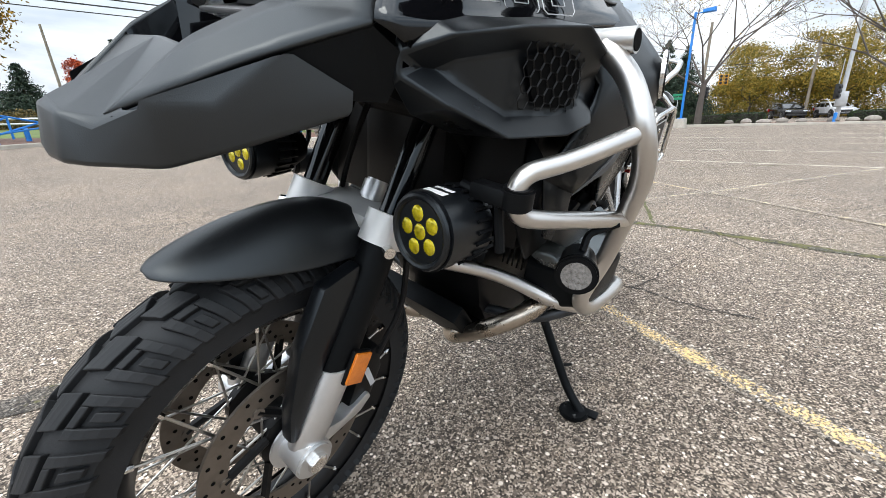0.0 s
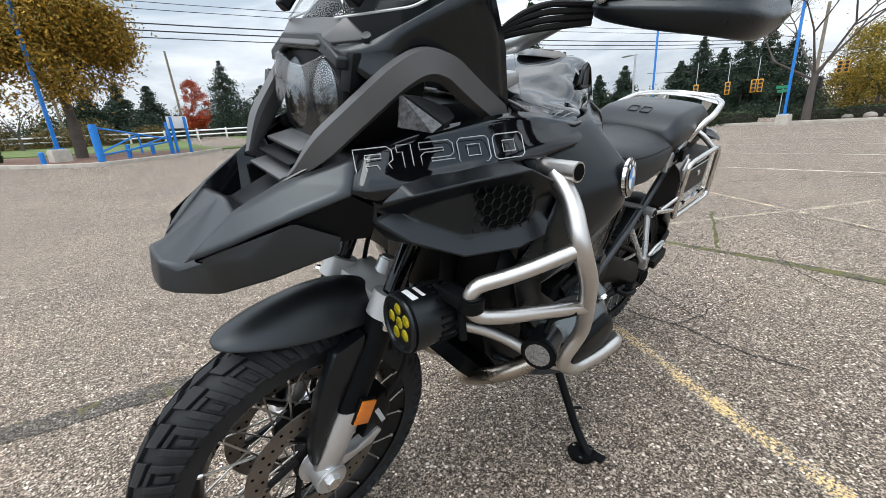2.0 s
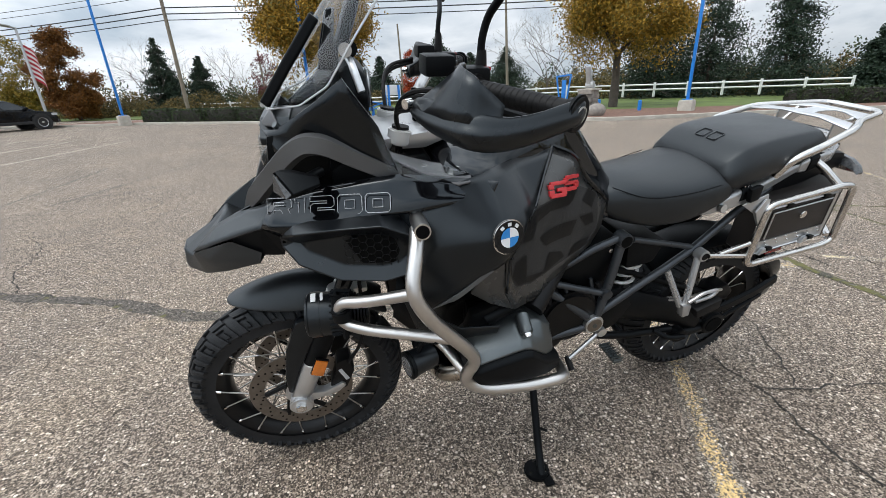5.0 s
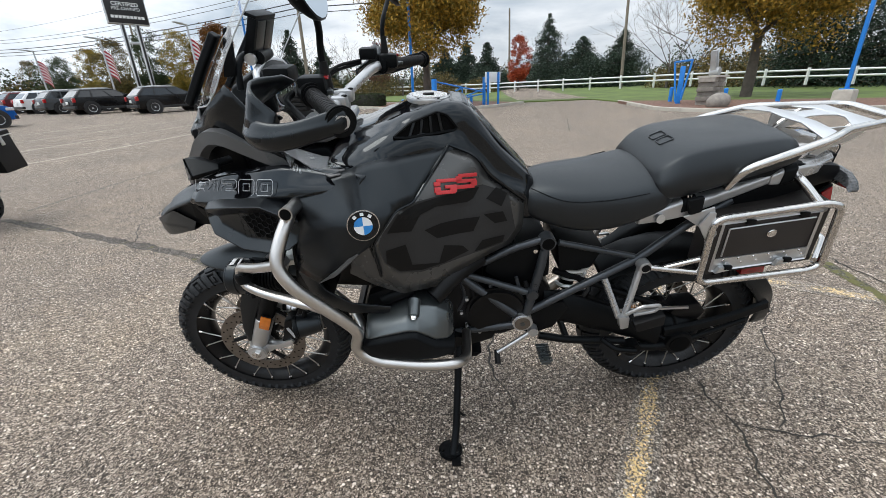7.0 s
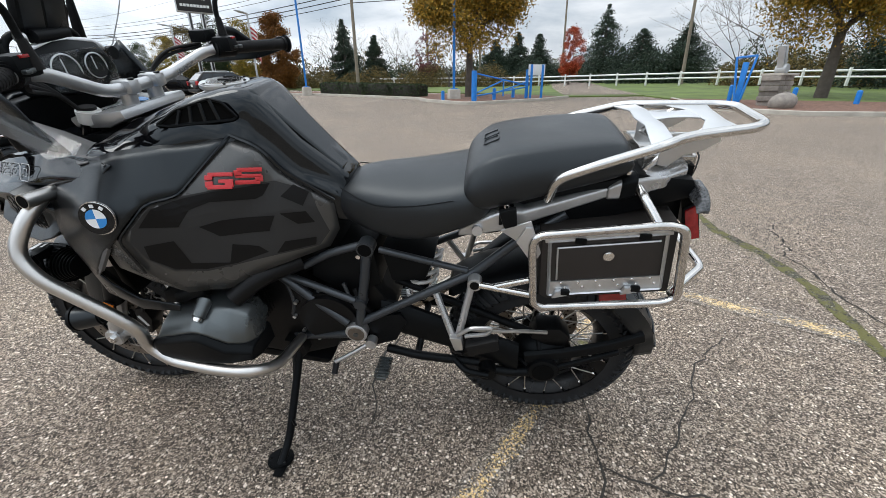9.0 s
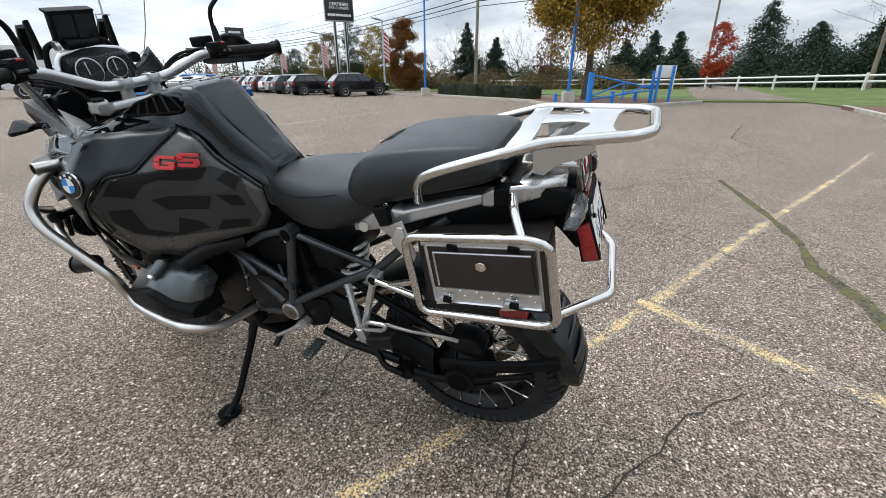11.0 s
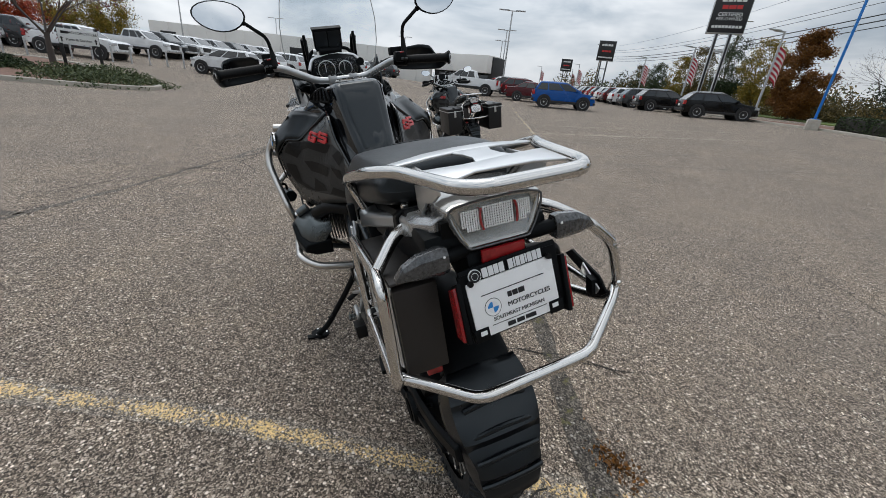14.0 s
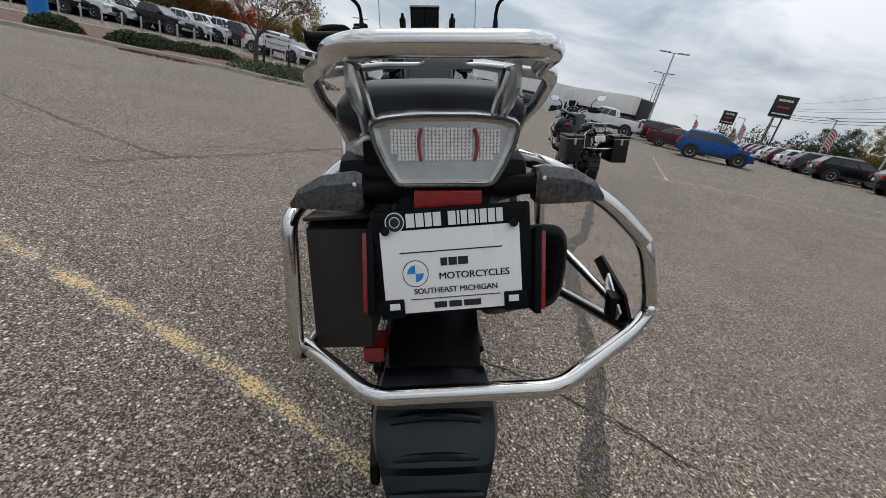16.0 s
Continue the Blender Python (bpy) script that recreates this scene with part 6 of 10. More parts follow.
def disc(centre, y, r, wheel_ob):
    cx, _, cz = centre
    d = part("brake_disc", revolve([(r - 0.042, -0.0025), (r, -0.0025), (r, 0.0025), (r - 0.042, 0.0025), (r - 0.042, -0.0025)], (cx, y, cz), 64), M_disc, wheel_ob, "drilled steel brake disc")
    bm = None
    for k in range(54):
        a = 2 * math.pi * k / 54
        rr = r - 0.010 - 0.011 * (k % 3)
        p = V((cx + rr * math.cos(a), y, cz + rr * math.sin(a)))
        bm = cyl(p - V((0, 0.0032, 0)), p + V((0, 0.0032, 0)), 0.0033, n=8, bm=bm)
    tagged(part("perforated_strip", bm, M_hole, d), kind="stuff")
    for k in range(6):
        a = 2 * math.pi * k / 6
        u = V((math.cos(a), 0, math.sin(a)))
        v = V((math.cos(a + 0.5), 0, math.sin(a + 0.5)))
        part("carrier_arm", tube([V((cx, y * 0.93, cz)) + v * 0.05, V((cx, y, cz)) + u * (r - 0.036)], 0.008, 0, 6), M_engdk, d)
        part("rivet", cyl(V((cx, y - 0.006, cz)) + u * (r - 0.038), V((cx, y + 0.006, cz)) + u * (r - 0.038), 0.009, n=12), M_disc, d)
    return d


FA, RA = (1.51, 0.0, 0.324), (0.0, -0.006, 0.323)
front_wheel = wheel("front_wheel", FA, 0.322, 0.247, 0.125, 40, "black cross-spoked front wheel with an adventure tyre")
rear_wheel = wheel("rear_wheel", RA, 0.318, 0.222, 0.172, 40, "black cross-spoked rear wheel with a wide tyre")
for s in (1, -1):
    disc(FA, 0.064 * s, 0.1525, front_wheel)
part("sensor_ring", revolve([(0.034, 0.074), (0.05, 0.074), (0.05, 0.078), (0.034, 0.078)], FA, 48), M_alu, front_wheel)
disc(RA, -0.075, 0.138, rear_wheel)


def fork_x(h):
    return 1.36 - (h - 0.68) * 0.4375


def fork_leg(s):
    y = 0.098 * s
    leg = part("fork_leg", tube([(fork_x(0.45), y, 0.45), (fork_x(0.70), y, 0.70)], 0.029, 0, 20), M_plastic_dk, bike, "black telescopic fork leg")
    part("stanchion", tube([(fork_x(0.68), y, 0.68), (fork_x(1.10), y, 1.10)], 0.0205, 0, 20), M_gloss, leg)
    part("fork_foot", loft([[V((fork_x(h) + a * ca, y + b * sa, h)) for ca, sa in [(math.cos(2 * math.pi * k / 16), math.sin(2 * math.pi * k / 16)) for k in range(16)]] for h, a, b in ((0.325, 0.022, 0.02), (0.345, 0.032, 0.028), (0.38, 0.032, 0.030), (0.462, 0.0335, 0.0335), (0.474, 0.0325, 0.0325), (0.476, 0.027, 0.027))]), M_alu, leg, "cast silver fork foot")
    part("axle_clamp", cyl((1.512, y - 0.03 * s, 0.322), (1.512, y + 0.032 * s, 0.322), 0.034, n=28, bev=0.004), M_alu, leg)
    part("axle_bolt", cyl((1.512, y + 0.03 * s, 0.322), (1.512, y + 0.042 * s, 0.322), 0.017, n=6, bev=0.002), M_chrome, leg)
    part("caliper_bracket", slab([(1.50, 0.310), (1.40, 0.330), (1.375, 0.352), (1.385, 0.366), (1.44, 0.342), (1.49, 0.348)], y - 0.018 * s, y + 0.012 * s, bev=0.006), M_alu, leg)
    part("fork_guard", slab([(1.480, 0.622), (1.414, 0.642), (1.420, 0.590), (1.460, 0.520), (1.492, 0.455), (1.520, 0.388), (1.530, 0.358), (1.542, 0.366), (1.540, 0.425), (1.520, 0.530)], y - 0.018 * s, y + 0.010 * s, bev=0.008), M_plastic, leg)
    part("reflector_pad", box(0, 0, 0, 0.038, 0.008, 0.060, m=Matrix.Translation((fork_x(0.475) - 0.012, y + 0.034 * s, 0.475)) @ pose(0, 0, 0, 0, -23, 0), bev=0.003), M_plastic_dk, leg)
    part("reflector", box(0, 0, 0, 0.034, 0.006, 0.054, m=Matrix.Translation((fork_x(0.475) - 0.012, y + 0.040 * s, 0.475)) @ pose(0, 0, 0, 0, -23, 0), bev=0.002), M_amber, leg, "amber reflector")
    part("clamp_ring", tube([(fork_x(0.660), y, 0.660), (fork_x(0.705), y, 0.705)], 0.037, 0, 28), M_clamp, leg, "pale silver fork clamp")
    part("clamp_bolt", cyl((fork_x(0.67) + 0.02, y + 0.030 * s, 0.665), (fork_x(0.67) + 0.026, y + 0.043 * s, 0.665), 0.009, n=10), M_chrome, leg)
    cal = part("brake_caliper", slab([(1.425, 0.345), (1.375, 0.33), (1.345, 0.40), (1.355, 0.455), (1.395, 0.445), (1.405, 0.40)], y - 0.055 * s, y + 0.004 * s, bev=0.009), M_engdk, leg, "black radial brake caliper")
    bars("caliper_logo", [0.05], 0.011, M_silverline, cal, Matrix.Translation((1.378, y + 0.0055 * s, 0.395)) @ pose(0, 0, 0, 90, 68, 180 if s > 0 else 0))
    part("brake_hose", tube([(1.36, y + 0.005 * s, 0.44), (1.31, y + 0.01 * s, 0.52), (1.30, y, 0.62), (1.30, y * 0.7, 0.75), (1.24, y * 0.6, 0.9)], 0.0055, 0.05, 8), M_grip, leg)
    return leg


fork_leg(1), fork_leg(-1)
part("fork_bridge", slab([(1.375, 0.672), (1.34, 0.668), (1.28, 0.678), (1.28, 0.692), (1.33, 0.694), (1.37, 0.692)], -0.085, 0.085, bev=0.006), M_clamp, bike, "pale silver fork bridge")
part("ball_joint", cyl((1.30, 0, 0.69), (1.285, 0, 0.725), 0.024, n=20, bev=0.004), M_alu, bike)
part("front_shock", tube([(1.18, 0.0, 0.62), (1.12, 0, 0.98)], 0.022, 0, 14), M_engdk, bike)
bmc = []
for k in range(90):
    a = k * 0.42
    bmc.append((1.18 - 0.06 * k / 90 + 0.033 * math.cos(a), 0.033 * math.sin(a), 0.66 + 0.30 * k / 90))
part("shock_spring", tube(bmc, 0.006, 0, 6), M_clamp, bike)

# front mudguard
secs = []
for x, h, w, d in ((1.655, 0.664, 0.012, 0.005), (1.642, 0.674, 0.038, 0.014), (1.60, 0.692, 0.062, 0.036), (1.55, 0.709, 0.074, 0.060), (1.48, 0.722, 0.080, 0.084), (1.41, 0.717, 0.080, 0.078), (1.36, 0.698, 0.074, 0.066), (1.29, 0.660, 0.068, 0.060), (1.235, 0.62, 0.064, 0.055)):
    secs.append([V((x - 0.2 * d * abs(u) ** 3, w * u, h - d * abs(u) ** 2.4)) for u in (-1, -0.85, -0.6, -0.3, 0, 0.3, 0.6, 0.85, 1)])
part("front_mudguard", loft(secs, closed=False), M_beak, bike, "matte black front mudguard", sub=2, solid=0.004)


# ---- nose: beak, blades, headlight, trim ----
def ring(x, rows):
    return [V((x, l, h)) for l, h in rows] + [V((x, -l, h)) for l, h in rows[::-1]]


def mirrored(verts, faces):
    """A folded shell from its left half: corners on the middle line are shared."""
    bm = bmesh.new()
    left = [bm.verts.new(v) for v in verts]
    right = [a if abs(v[1]) < 1e-6 else bm.verts.new((v[0], -v[1], v[2])) for a, v in zip(left, verts)]
    for f in faces:
        bm.faces.new([left[i] for i in f])
        idx = [right[i] for i in f][::-1]
        if set(idx) != set(left[i] for i in f):
            bm.faces.new(idx)
    return bm


# tip block: front face, chin, lower cheeks and the flat middle panel between the blades
beak_v = [(1.699, 0.0, 0.853), (1.696, 0.034, 0.850), (1.702, 0.034, 0.804), (1.704, 0.0, 0.801), (1.677, 0.052, 0.842), (1.690, 0.056, 0.804),
          (1.642, 0.100, 0.808), (1.651, 0.103, 0.862), (1.664, 0.072, 0.853), (1.603, 0.072, 0.913), (1.597, 0.0, 0.917), (1.572, 0.064, 0.892), (1.566, 0.0, 0.893),
          (1.62, 0.0, 0.796), (1.55, 0.0, 0.82), (1.50, 0.13, 0.86), (1.49, 0.0, 0.87), (1.47, 0.075, 0.935), (1.47, 0.0, 0.932),
          (1.558, 0.158, 0.919), (1.612, 0.135, 0.868), (1.590, 0.140, 0.832), (1.505, 0.183, 0.868), (1.497, 0.174, 0.890)]
beak_f = [(0, 1, 2, 3), (1, 4, 5, 2), (4, 8, 7, 6, 5), (0, 10, 9, 4, 1), (9, 8, 4), (10, 12, 11, 9), (12, 18, 17, 11), (3, 2, 5, 6, 13), (13, 6, 21, 15, 14), (14, 15, 16),
          (7, 19, 20), (19, 23, 22, 20), (20, 22, 21), (7, 20, 21, 6), (21, 22, 15)]
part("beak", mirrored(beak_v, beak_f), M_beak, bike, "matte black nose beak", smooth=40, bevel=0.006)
both("nose_inner_wall", lambda: facets([(1.606, 0.071, 0.912), (1.543, 0.095, 0.954), (1.49, 0.118, 0.985), (1.48, 0.078, 0.935), (1.552, 0.063, 0.874), (1.585, 0.064, 0.892)], [(0, 1, 4, 5), (1, 2, 3, 4)]), M_gloss, bike, solid=0.003, smooth=0)


def blade():
    """The matte blade from the tip up to the lettered flank."""
    return facets([(1.670, 0.058, 0.850), (1.607, 0.072, 0.914), (1.595, 0.079, 0.924), (1.543, 0.096, 0.956), (1.452, 0.156, 1.000), (1.470, 0.178, 0.965), (1.486, 0.183, 0.953), (1.558, 0.152, 0.921), (1.620, 0.114, 0.886), (1.650, 0.085, 0.866)],
                  [(0, 1, 8, 9), (1, 2, 7, 8), (2, 3, 6, 7), (3, 4, 5, 6)])


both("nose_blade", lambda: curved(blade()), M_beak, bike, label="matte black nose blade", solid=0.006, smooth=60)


def slot():
    return facets([(1.668, 0.068, 0.849), (1.620, 0.110, 0.882), (1.560, 0.146, 0.916), (1.556, 0.143, 0.904), (1.618, 0.118, 0.868), (1.650, 0.100, 0.860)], [(0, 1, 4, 5), (1, 2, 3, 4)])


both("slot_trim", slot, M_gloss, bike, solid=0.003, smooth=0)


both("cheek_panel", lambda: facets([(1.560, 0.147, 0.917), (1.486, 0.180, 0.952), (1.440, 0.192, 0.925), (1.452, 0.176, 0.880), (1.498, 0.166, 0.880)], [(0, 1, 4), (1, 2, 3, 4)]), M_plastic_dk, bike, solid=0.004, smooth=0)


def wing():
    """The glossy black flank that carries the model lettering."""
    return facets([(1.454, 0.154, 1.002), (1.36, 0.178, 1.032), (1.20, 0.222, 1.060), (1.06, 0.252, 1.050), (1.00, 0.268, 1.044), (1.02, 0.286, 1.020), (1.18, 0.272, 0.995), (1.30, 0.250, 0.985), (1.40, 0.218, 0.965), (1.444, 0.198, 0.935), (1.484, 0.184, 0.955), (1.39, 0.209, 0.980), (1.218, 0.256, 1.012)],
                  [(0, 1, 11, 10), (1, 2, 12, 11), (2, 3, 5, 12), (3, 4, 5), (12, 5, 6), (11, 12, 6, 7), (10, 11, 7, 8), (10, 8, 9)])


both("flank_panel", lambda: curved(wing()), M_gloss, bike, label="gloss black flank panel", solid=0.005, smooth=50)


def along(p, q, normal):
    """A frame whose x runs from p to q and whose z is the outward normal."""
    p, q = V(p), V(q)
    x = (q - p).normalized()
    z = (V(normal) - x * x.dot(V(normal))).normalized()
    y = z.cross(x)
    m = Matrix((x, y, z)).transposed().to_4x4()
    m.translation = (p + q) / 2
    return m


def model_lettering(m, length, height):
    """The wide outlined letters R1200, drawn as thin raised lines."""
    nil = [[(0.1, 0), (0.9, 0), (1, 0.14), (1, 0.86), (0.9, 1), (0.1, 1), (0, 0.86), (0, 0.14)], [(0.3, 0.28), (0.7, 0.28), (0.7, 0.72), (0.3, 0.72)]]
    glyphs = [(1.2, [[(0, 0), (0, 1), (0.88, 1), (1, 0.86), (1, 0.5), (0.86, 0.38), (1, 0), (0.7, 0), (0.56, 0.36), (0.27, 0.36), (0.27, 0)], [(0.27, 0.6), (0.7, 0.6), (0.7, 0.76), (0.27, 0.76)]]),
              (0.6, [[(0, 1), (0.8, 1), (0.8, 0), (0.3, 0), (0.3, 0.74), (0, 0.74)]]),
              (1.15, [[(0, 1), (0.88, 1), (1, 0.86), (1, 0.5), (0.88, 0.38), (0.3, 0.38), (0.3, 0.26), (1, 0.26), (1, 0), (0, 0), (0, 0.5), (0.12, 0.62), (0.7, 0.62), (0.7, 0.74), (0, 0.74)]]),
              (1.15, nil), (1.15, nil)]
    total = sum(w for w, _ in glyphs) + 0.16 * 4
    bm, x = bmesh.new(), 0.0
    for w, loops in glyphs:
        for lp in loops:
            tube([(((x + a * w) / total - 0.5) * length, (b - 0.5) * height, 0) for a, b in lp], 0.0008, 0, 4, bm, closed=True)
        x += w + 0.16
    part("model_lettering", bm, M_silverline, bike, "outlined silver lettering", smooth=0).matrix_basis = m


for s in (1, -1):
    ends = [(1.476, 0.1755 * s, 0.9785), (1.214, 0.2465 * s, 1.0265)]
    mL = along(*(ends if s > 0 else ends[::-1]), (0.20, 0.82 * s, 0.52))
    lean = Matrix(((1, 0.22 * s, 0, 0), (0, 1, 0, 0), (0, 0, 1, 0), (0, 0, 0, 1)))
    model_lettering(mL @ pose(0, 0, 0.0016) @ lean, 0.262, 0.0375)


def band(points, wide, thick, normal_up=(0, 1, 0), tip=1.0):
    """A flat moulded bar along points; its first quarter widens from tip."""
    secs = []
    pts = rounded(points, 0.022)
    for i, p in enumerate(pts):
        t = (pts[min(i + 1, len(pts) - 1)] - pts[max(i - 1, 0)]).normalized()
        side = t.cross(V(normal_up)).normalized()
        n = side.cross(t).normalized()
        g = tip + (1 - tip) * min(1.0, 4.0 * i / (len(pts) - 1))
        secs.append([p + side * wide * g / 2 * a + n * thick * g / 2 * b for a, b in ((-1, -0.7), (-0.7, 1), (0.7, 1), (1, -0.7), (0.6, -1), (-0.6, -1))])
    return loft(secs)


both("nose_arch", lambda: band([(1.523, 0.085, 0.955), (1.508, 0.102, 0.978), (1.485, 0.122, 1.010), (1.405, 0.172, 1.100), (1.372, 0.186, 1.122), (1.335, 0.192, 1.118), (1.27, 0.190, 1.082), (1.195, 0.188, 1.045)], 0.043, 0.024, (0.35, 1, 0.2), 0.4), M_arch, bike, label="dark grey arched nose trim", bevel=0.003)

# headlight
hl = part("headlight", loft([ring(1.33, [(0.02, 1.145), (0.12, 1.14), (0.145, 1.09), (0.13, 0.99), (0.02, 0.975)]),
                             ring(1.415, [(0.02, 1.140), (0.105, 1.132), (0.128, 1.085), (0.112, 0.995), (0.02, 0.978)]),
                             ring(1.448, [(0.02, 1.128), (0.092, 1.120), (0.112, 1.075), (0.096, 1.003), (0.02, 0.986)])]), M_plastic_dk, bike, "twin headlight behind clear glass", bevel=0.006)
for s in (1, -1):
    part("headlight_reflector", ball((1.438, 0.050 * s, 1.056), 0.068, 0.28, 0.70, 0.98, 24), M_reflector, hl)
    part("projector", ball((1.448, 0.056 * s, 1.052), 0.024, 0.42, 1, 1, 20), M_gloss, hl, "round glass projector lens")
    part("lamp_ear", slab([(1.452, 1.075), (1.445, 1.125), (1.39, 1.13), (1.40, 1.06)], 0.100 * s, 0.128 * s, bev=0.006), M_plastic_dk, hl)
lens = loft([ring(x, rows) for x, rows in ((1.446, [(0.02, 1.112), (0.085, 1.128), (0.104, 1.085), (0.085, 0.992), (0.02, 0.984)]), (1.468, [(0.02, 1.102), (0.076, 1.116), (0.093, 1.080), (0.076, 1.002), (0.02, 0.994)]), (1.474, [(0.015, 1.085), (0.055, 1.088), (0.068, 1.062), (0.055, 1.026), (0.015, 1.02)]))])
part("headlight_glass", lens, M_clearlens, hl, "clear headlight glass", bevel=0.004)
part("brow", loft([[V((x, l, h + dz)) for l, h, dz in ((-w, 1.118, 0), (-w * 0.5, 1.146, 0), (w * 0.5, 1.146, 0), (w, 1.118, 0), (w, 1.102, 0), (w * 0.5, 1.124, 0), (-w * 0.5, 1.124, 0), (-w, 1.102, 0))] for x, w in ((1.40, 0.125), (1.46, 0.112))]), M_plastic, hl, bevel=0.003)
for k in range(3):
    x, h = 1.508 - 0.016 * k, 0.948 + 0.019 * k
    part("oil_cooler_slat", slab([(x + 0.022, h - 0.004), (x + 0.024, h + 0.002), (x - 0.02, h + 0.013), (x - 0.02, h + 0.006)], -0.062, 0.062, bev=0.002), M_grey if k % 2 == 0 else M_plastic_dk, bike)
part("nose_core", slab([(1.50, 0.93), (1.44, 0.985), (1.40, 1.0), (1.30, 1.06), (1.12, 1.065), (1.02, 0.95), (1.10, 0.72), (1.24, 0.84), (1.40, 0.88)], -0.12, 0.12, bev=0.01), M_plastic_dk, bike)


def cockpit_side():
    return facets([(1.462, 0.080, 1.128), (1.424, 0.132, 1.138), (1.345, 0.195, 1.195), (1.290, 0.210, 1.238), (1.232, 0.206, 1.150), (1.195, 0.200, 1.052), (1.31, 0.186, 1.112), (1.428, 0.145, 1.090)], [(0, 1, 7), (1, 2, 6, 7), (2, 3, 4, 6), (4, 5, 6)])


both("cockpit_panel", lambda: curved(cockpit_side()), M_satin, bike, label="satin black cockpit side panel", solid=0.006, smooth=45)
part("screen_base", facets([(1.466, 0.060, 1.130), (1.466, -0.060, 1.130), (1.432, -0.09, 1.168), (1.432, 0.09, 1.168), (1.418, 0.125, 1.142), (1.418, -0.125, 1.142)], [(0, 1, 2, 3), (0, 3, 4), (1, 5, 2)]), M_grey, bike, solid=0.005, bevel=0.003)
for s in (1, -1):
    part("screen_bolt", cyl((1.417, 0.122 * s, 1.137), (1.425, 0.128 * s, 1.147), 0.0065, n=12), M_engine, bike)

# windscreen
rows = []
for h, xc, w, xe in ((1.165, 1.462, 0.075, 1.440), (1.185, 1.444, 0.155, 1.370), (1.225, 1.412, 0.205, 1.315), (1.30, 1.352, 0.212, 1.262), (1.38, 1.288, 0.205, 1.200), (1.46, 1.225, 0.185, 1.148), (1.52, 1.180, 0.150, 1.125), (1.545, 1.160, 0.09, 1.135)):
    rows.append([V((xc + (xe - xc) * abs(u) ** 2.2, w * u, h)) for u in (-1, -0.8, -0.5, -0.2, 0.2, 0.5, 0.8, 1)])
screen = part("windscreen", loft(rows, closed=False), M_screen, bike, "tall clear windscreen", sub=2)
screen.visible_shadow = False
edge = [r[0] for r in rows] + [p for p in rows[-1][1:-1]] + [r[-1] for r in rows[::-1]]
part("screen_edge", tube(edge, 0.0018, 0.01, 6), M_clearedge, screen, "pale cut edge")
for s in (1, -1):
    part("screen_slider", band([(1.436, 0.108 * s, 1.182), (1.385, 0.112 * s, 1.250), (1.322, 0.114 * s, 1.330)], 0.030, 0.020, (1, 0, 0.8)), M_plastic_dk, bike, bevel=0.004)

# indicators at the front
for s in (1, -1):
    body = loft([[V((x, y * s, h)) for x, y, h in q] for q in (
        [(1.422, 0.204, 1.082), (1.430, 0.222, 1.084), (1.398, 0.264, 1.054), (1.410, 0.258, 1.042), (1.436, 0.220, 1.044)],
        [(1.400, 0.202, 1.080), (1.404, 0.222, 1.082), (1.385, 0.258, 1.056), (1.392, 0.254, 1.044), (1.408, 0.218, 1.044)],
        [(1.352, 0.212, 1.066), (1.354, 0.222, 1.068), (1.350, 0.232, 1.058), (1.352, 0.230, 1.052), (1.354, 0.216, 1.052)])])
    ind = part("turn_signal", body, M_plastic_dk, bike, "smoked front turn signal", bevel=0.002)
    part("signal_lens", facets([(1.4255, 0.2055 * s, 1.081), (1.4325, 0.2225 * s, 1.082), (1.4025, 0.264 * s, 1.0535), (1.4135, 0.259 * s, 1.0435), (1.4385, 0.221 * s, 1.0455)], [(0, 1, 4), (1, 2, 3, 4)]), M_smoked, ind, smooth=0)
    part("signal_stalk", tube([(1.35, 0.17 * s, 1.06), (1.38, 0.215 * s, 1.062)], 0.010, 0, 10), M_plastic_dk, ind)


# air intake pod on the flank
def pod():
    bm = loft([[V((x, l, h)) for l, h in rowset] for x, rowset in (
        (1.452, ((0.18, 0.945), (0.19, 0.93), (0.19, 0.91), (0.18, 0.90))),
        (1.42, ((0.18, 0.975), (0.235, 0.955), (0.238, 0.885), (0.18, 0.868))),
        (1.34, ((0.18, 0.990), (0.272, 0.975), (0.272, 0.855), (0.18, 0.845))),
        (1.25, ((0.18, 1.000), (0.305, 0.990), (0.308, 0.862), (0.18, 0.848))),
        (1.20, ((0.18, 0.985), (0.314, 0.970), (0.318, 0.878), (0.18, 0.865))),
        (1.165, ((0.18, 0.955), (0.297, 0.942), (0.300, 0.900), (0.18, 0.89))))])

    bmesh.ops.recalc_face_normals(bm, faces=bm.faces)
    bmesh.ops.inset_region(bm, faces=[f for f in bm.faces if f.normal.y > 0.55], thickness=0.026, depth=-0.026, use_even_offset=True)
    return bm


def pod_mouth():
    return facets([(1.320, 0.260, 0.945), (1.27, 0.276, 0.962), (1.225, 0.288, 0.955), (1.215, 0.291, 0.925), (1.225, 0.289, 0.895), (1.29, 0.270, 0.892)], [(0, 1, 5), (1, 2, 3, 4, 5)])


def grille():
    bm = None
    for i in range(7):
        for j in range(4):
            x, h = 1.228 + 0.0145 * i, 0.898 + 0.018 * j + (0.009 if i % 2 else 0)
            l = 0.2925 - (x - 1.215) * 0.29
            pts = [(x + 0.009 * math.cos(a), l + 0.002 - 0.262 * 0.009 * math.cos(a), h + 0.0105 * math.sin(a)) for a in [math.pi / 3 * k for k in range(6)]]
            bm = tube(pts, 0.0009, 0, 4, bm, closed=True)
    return bm


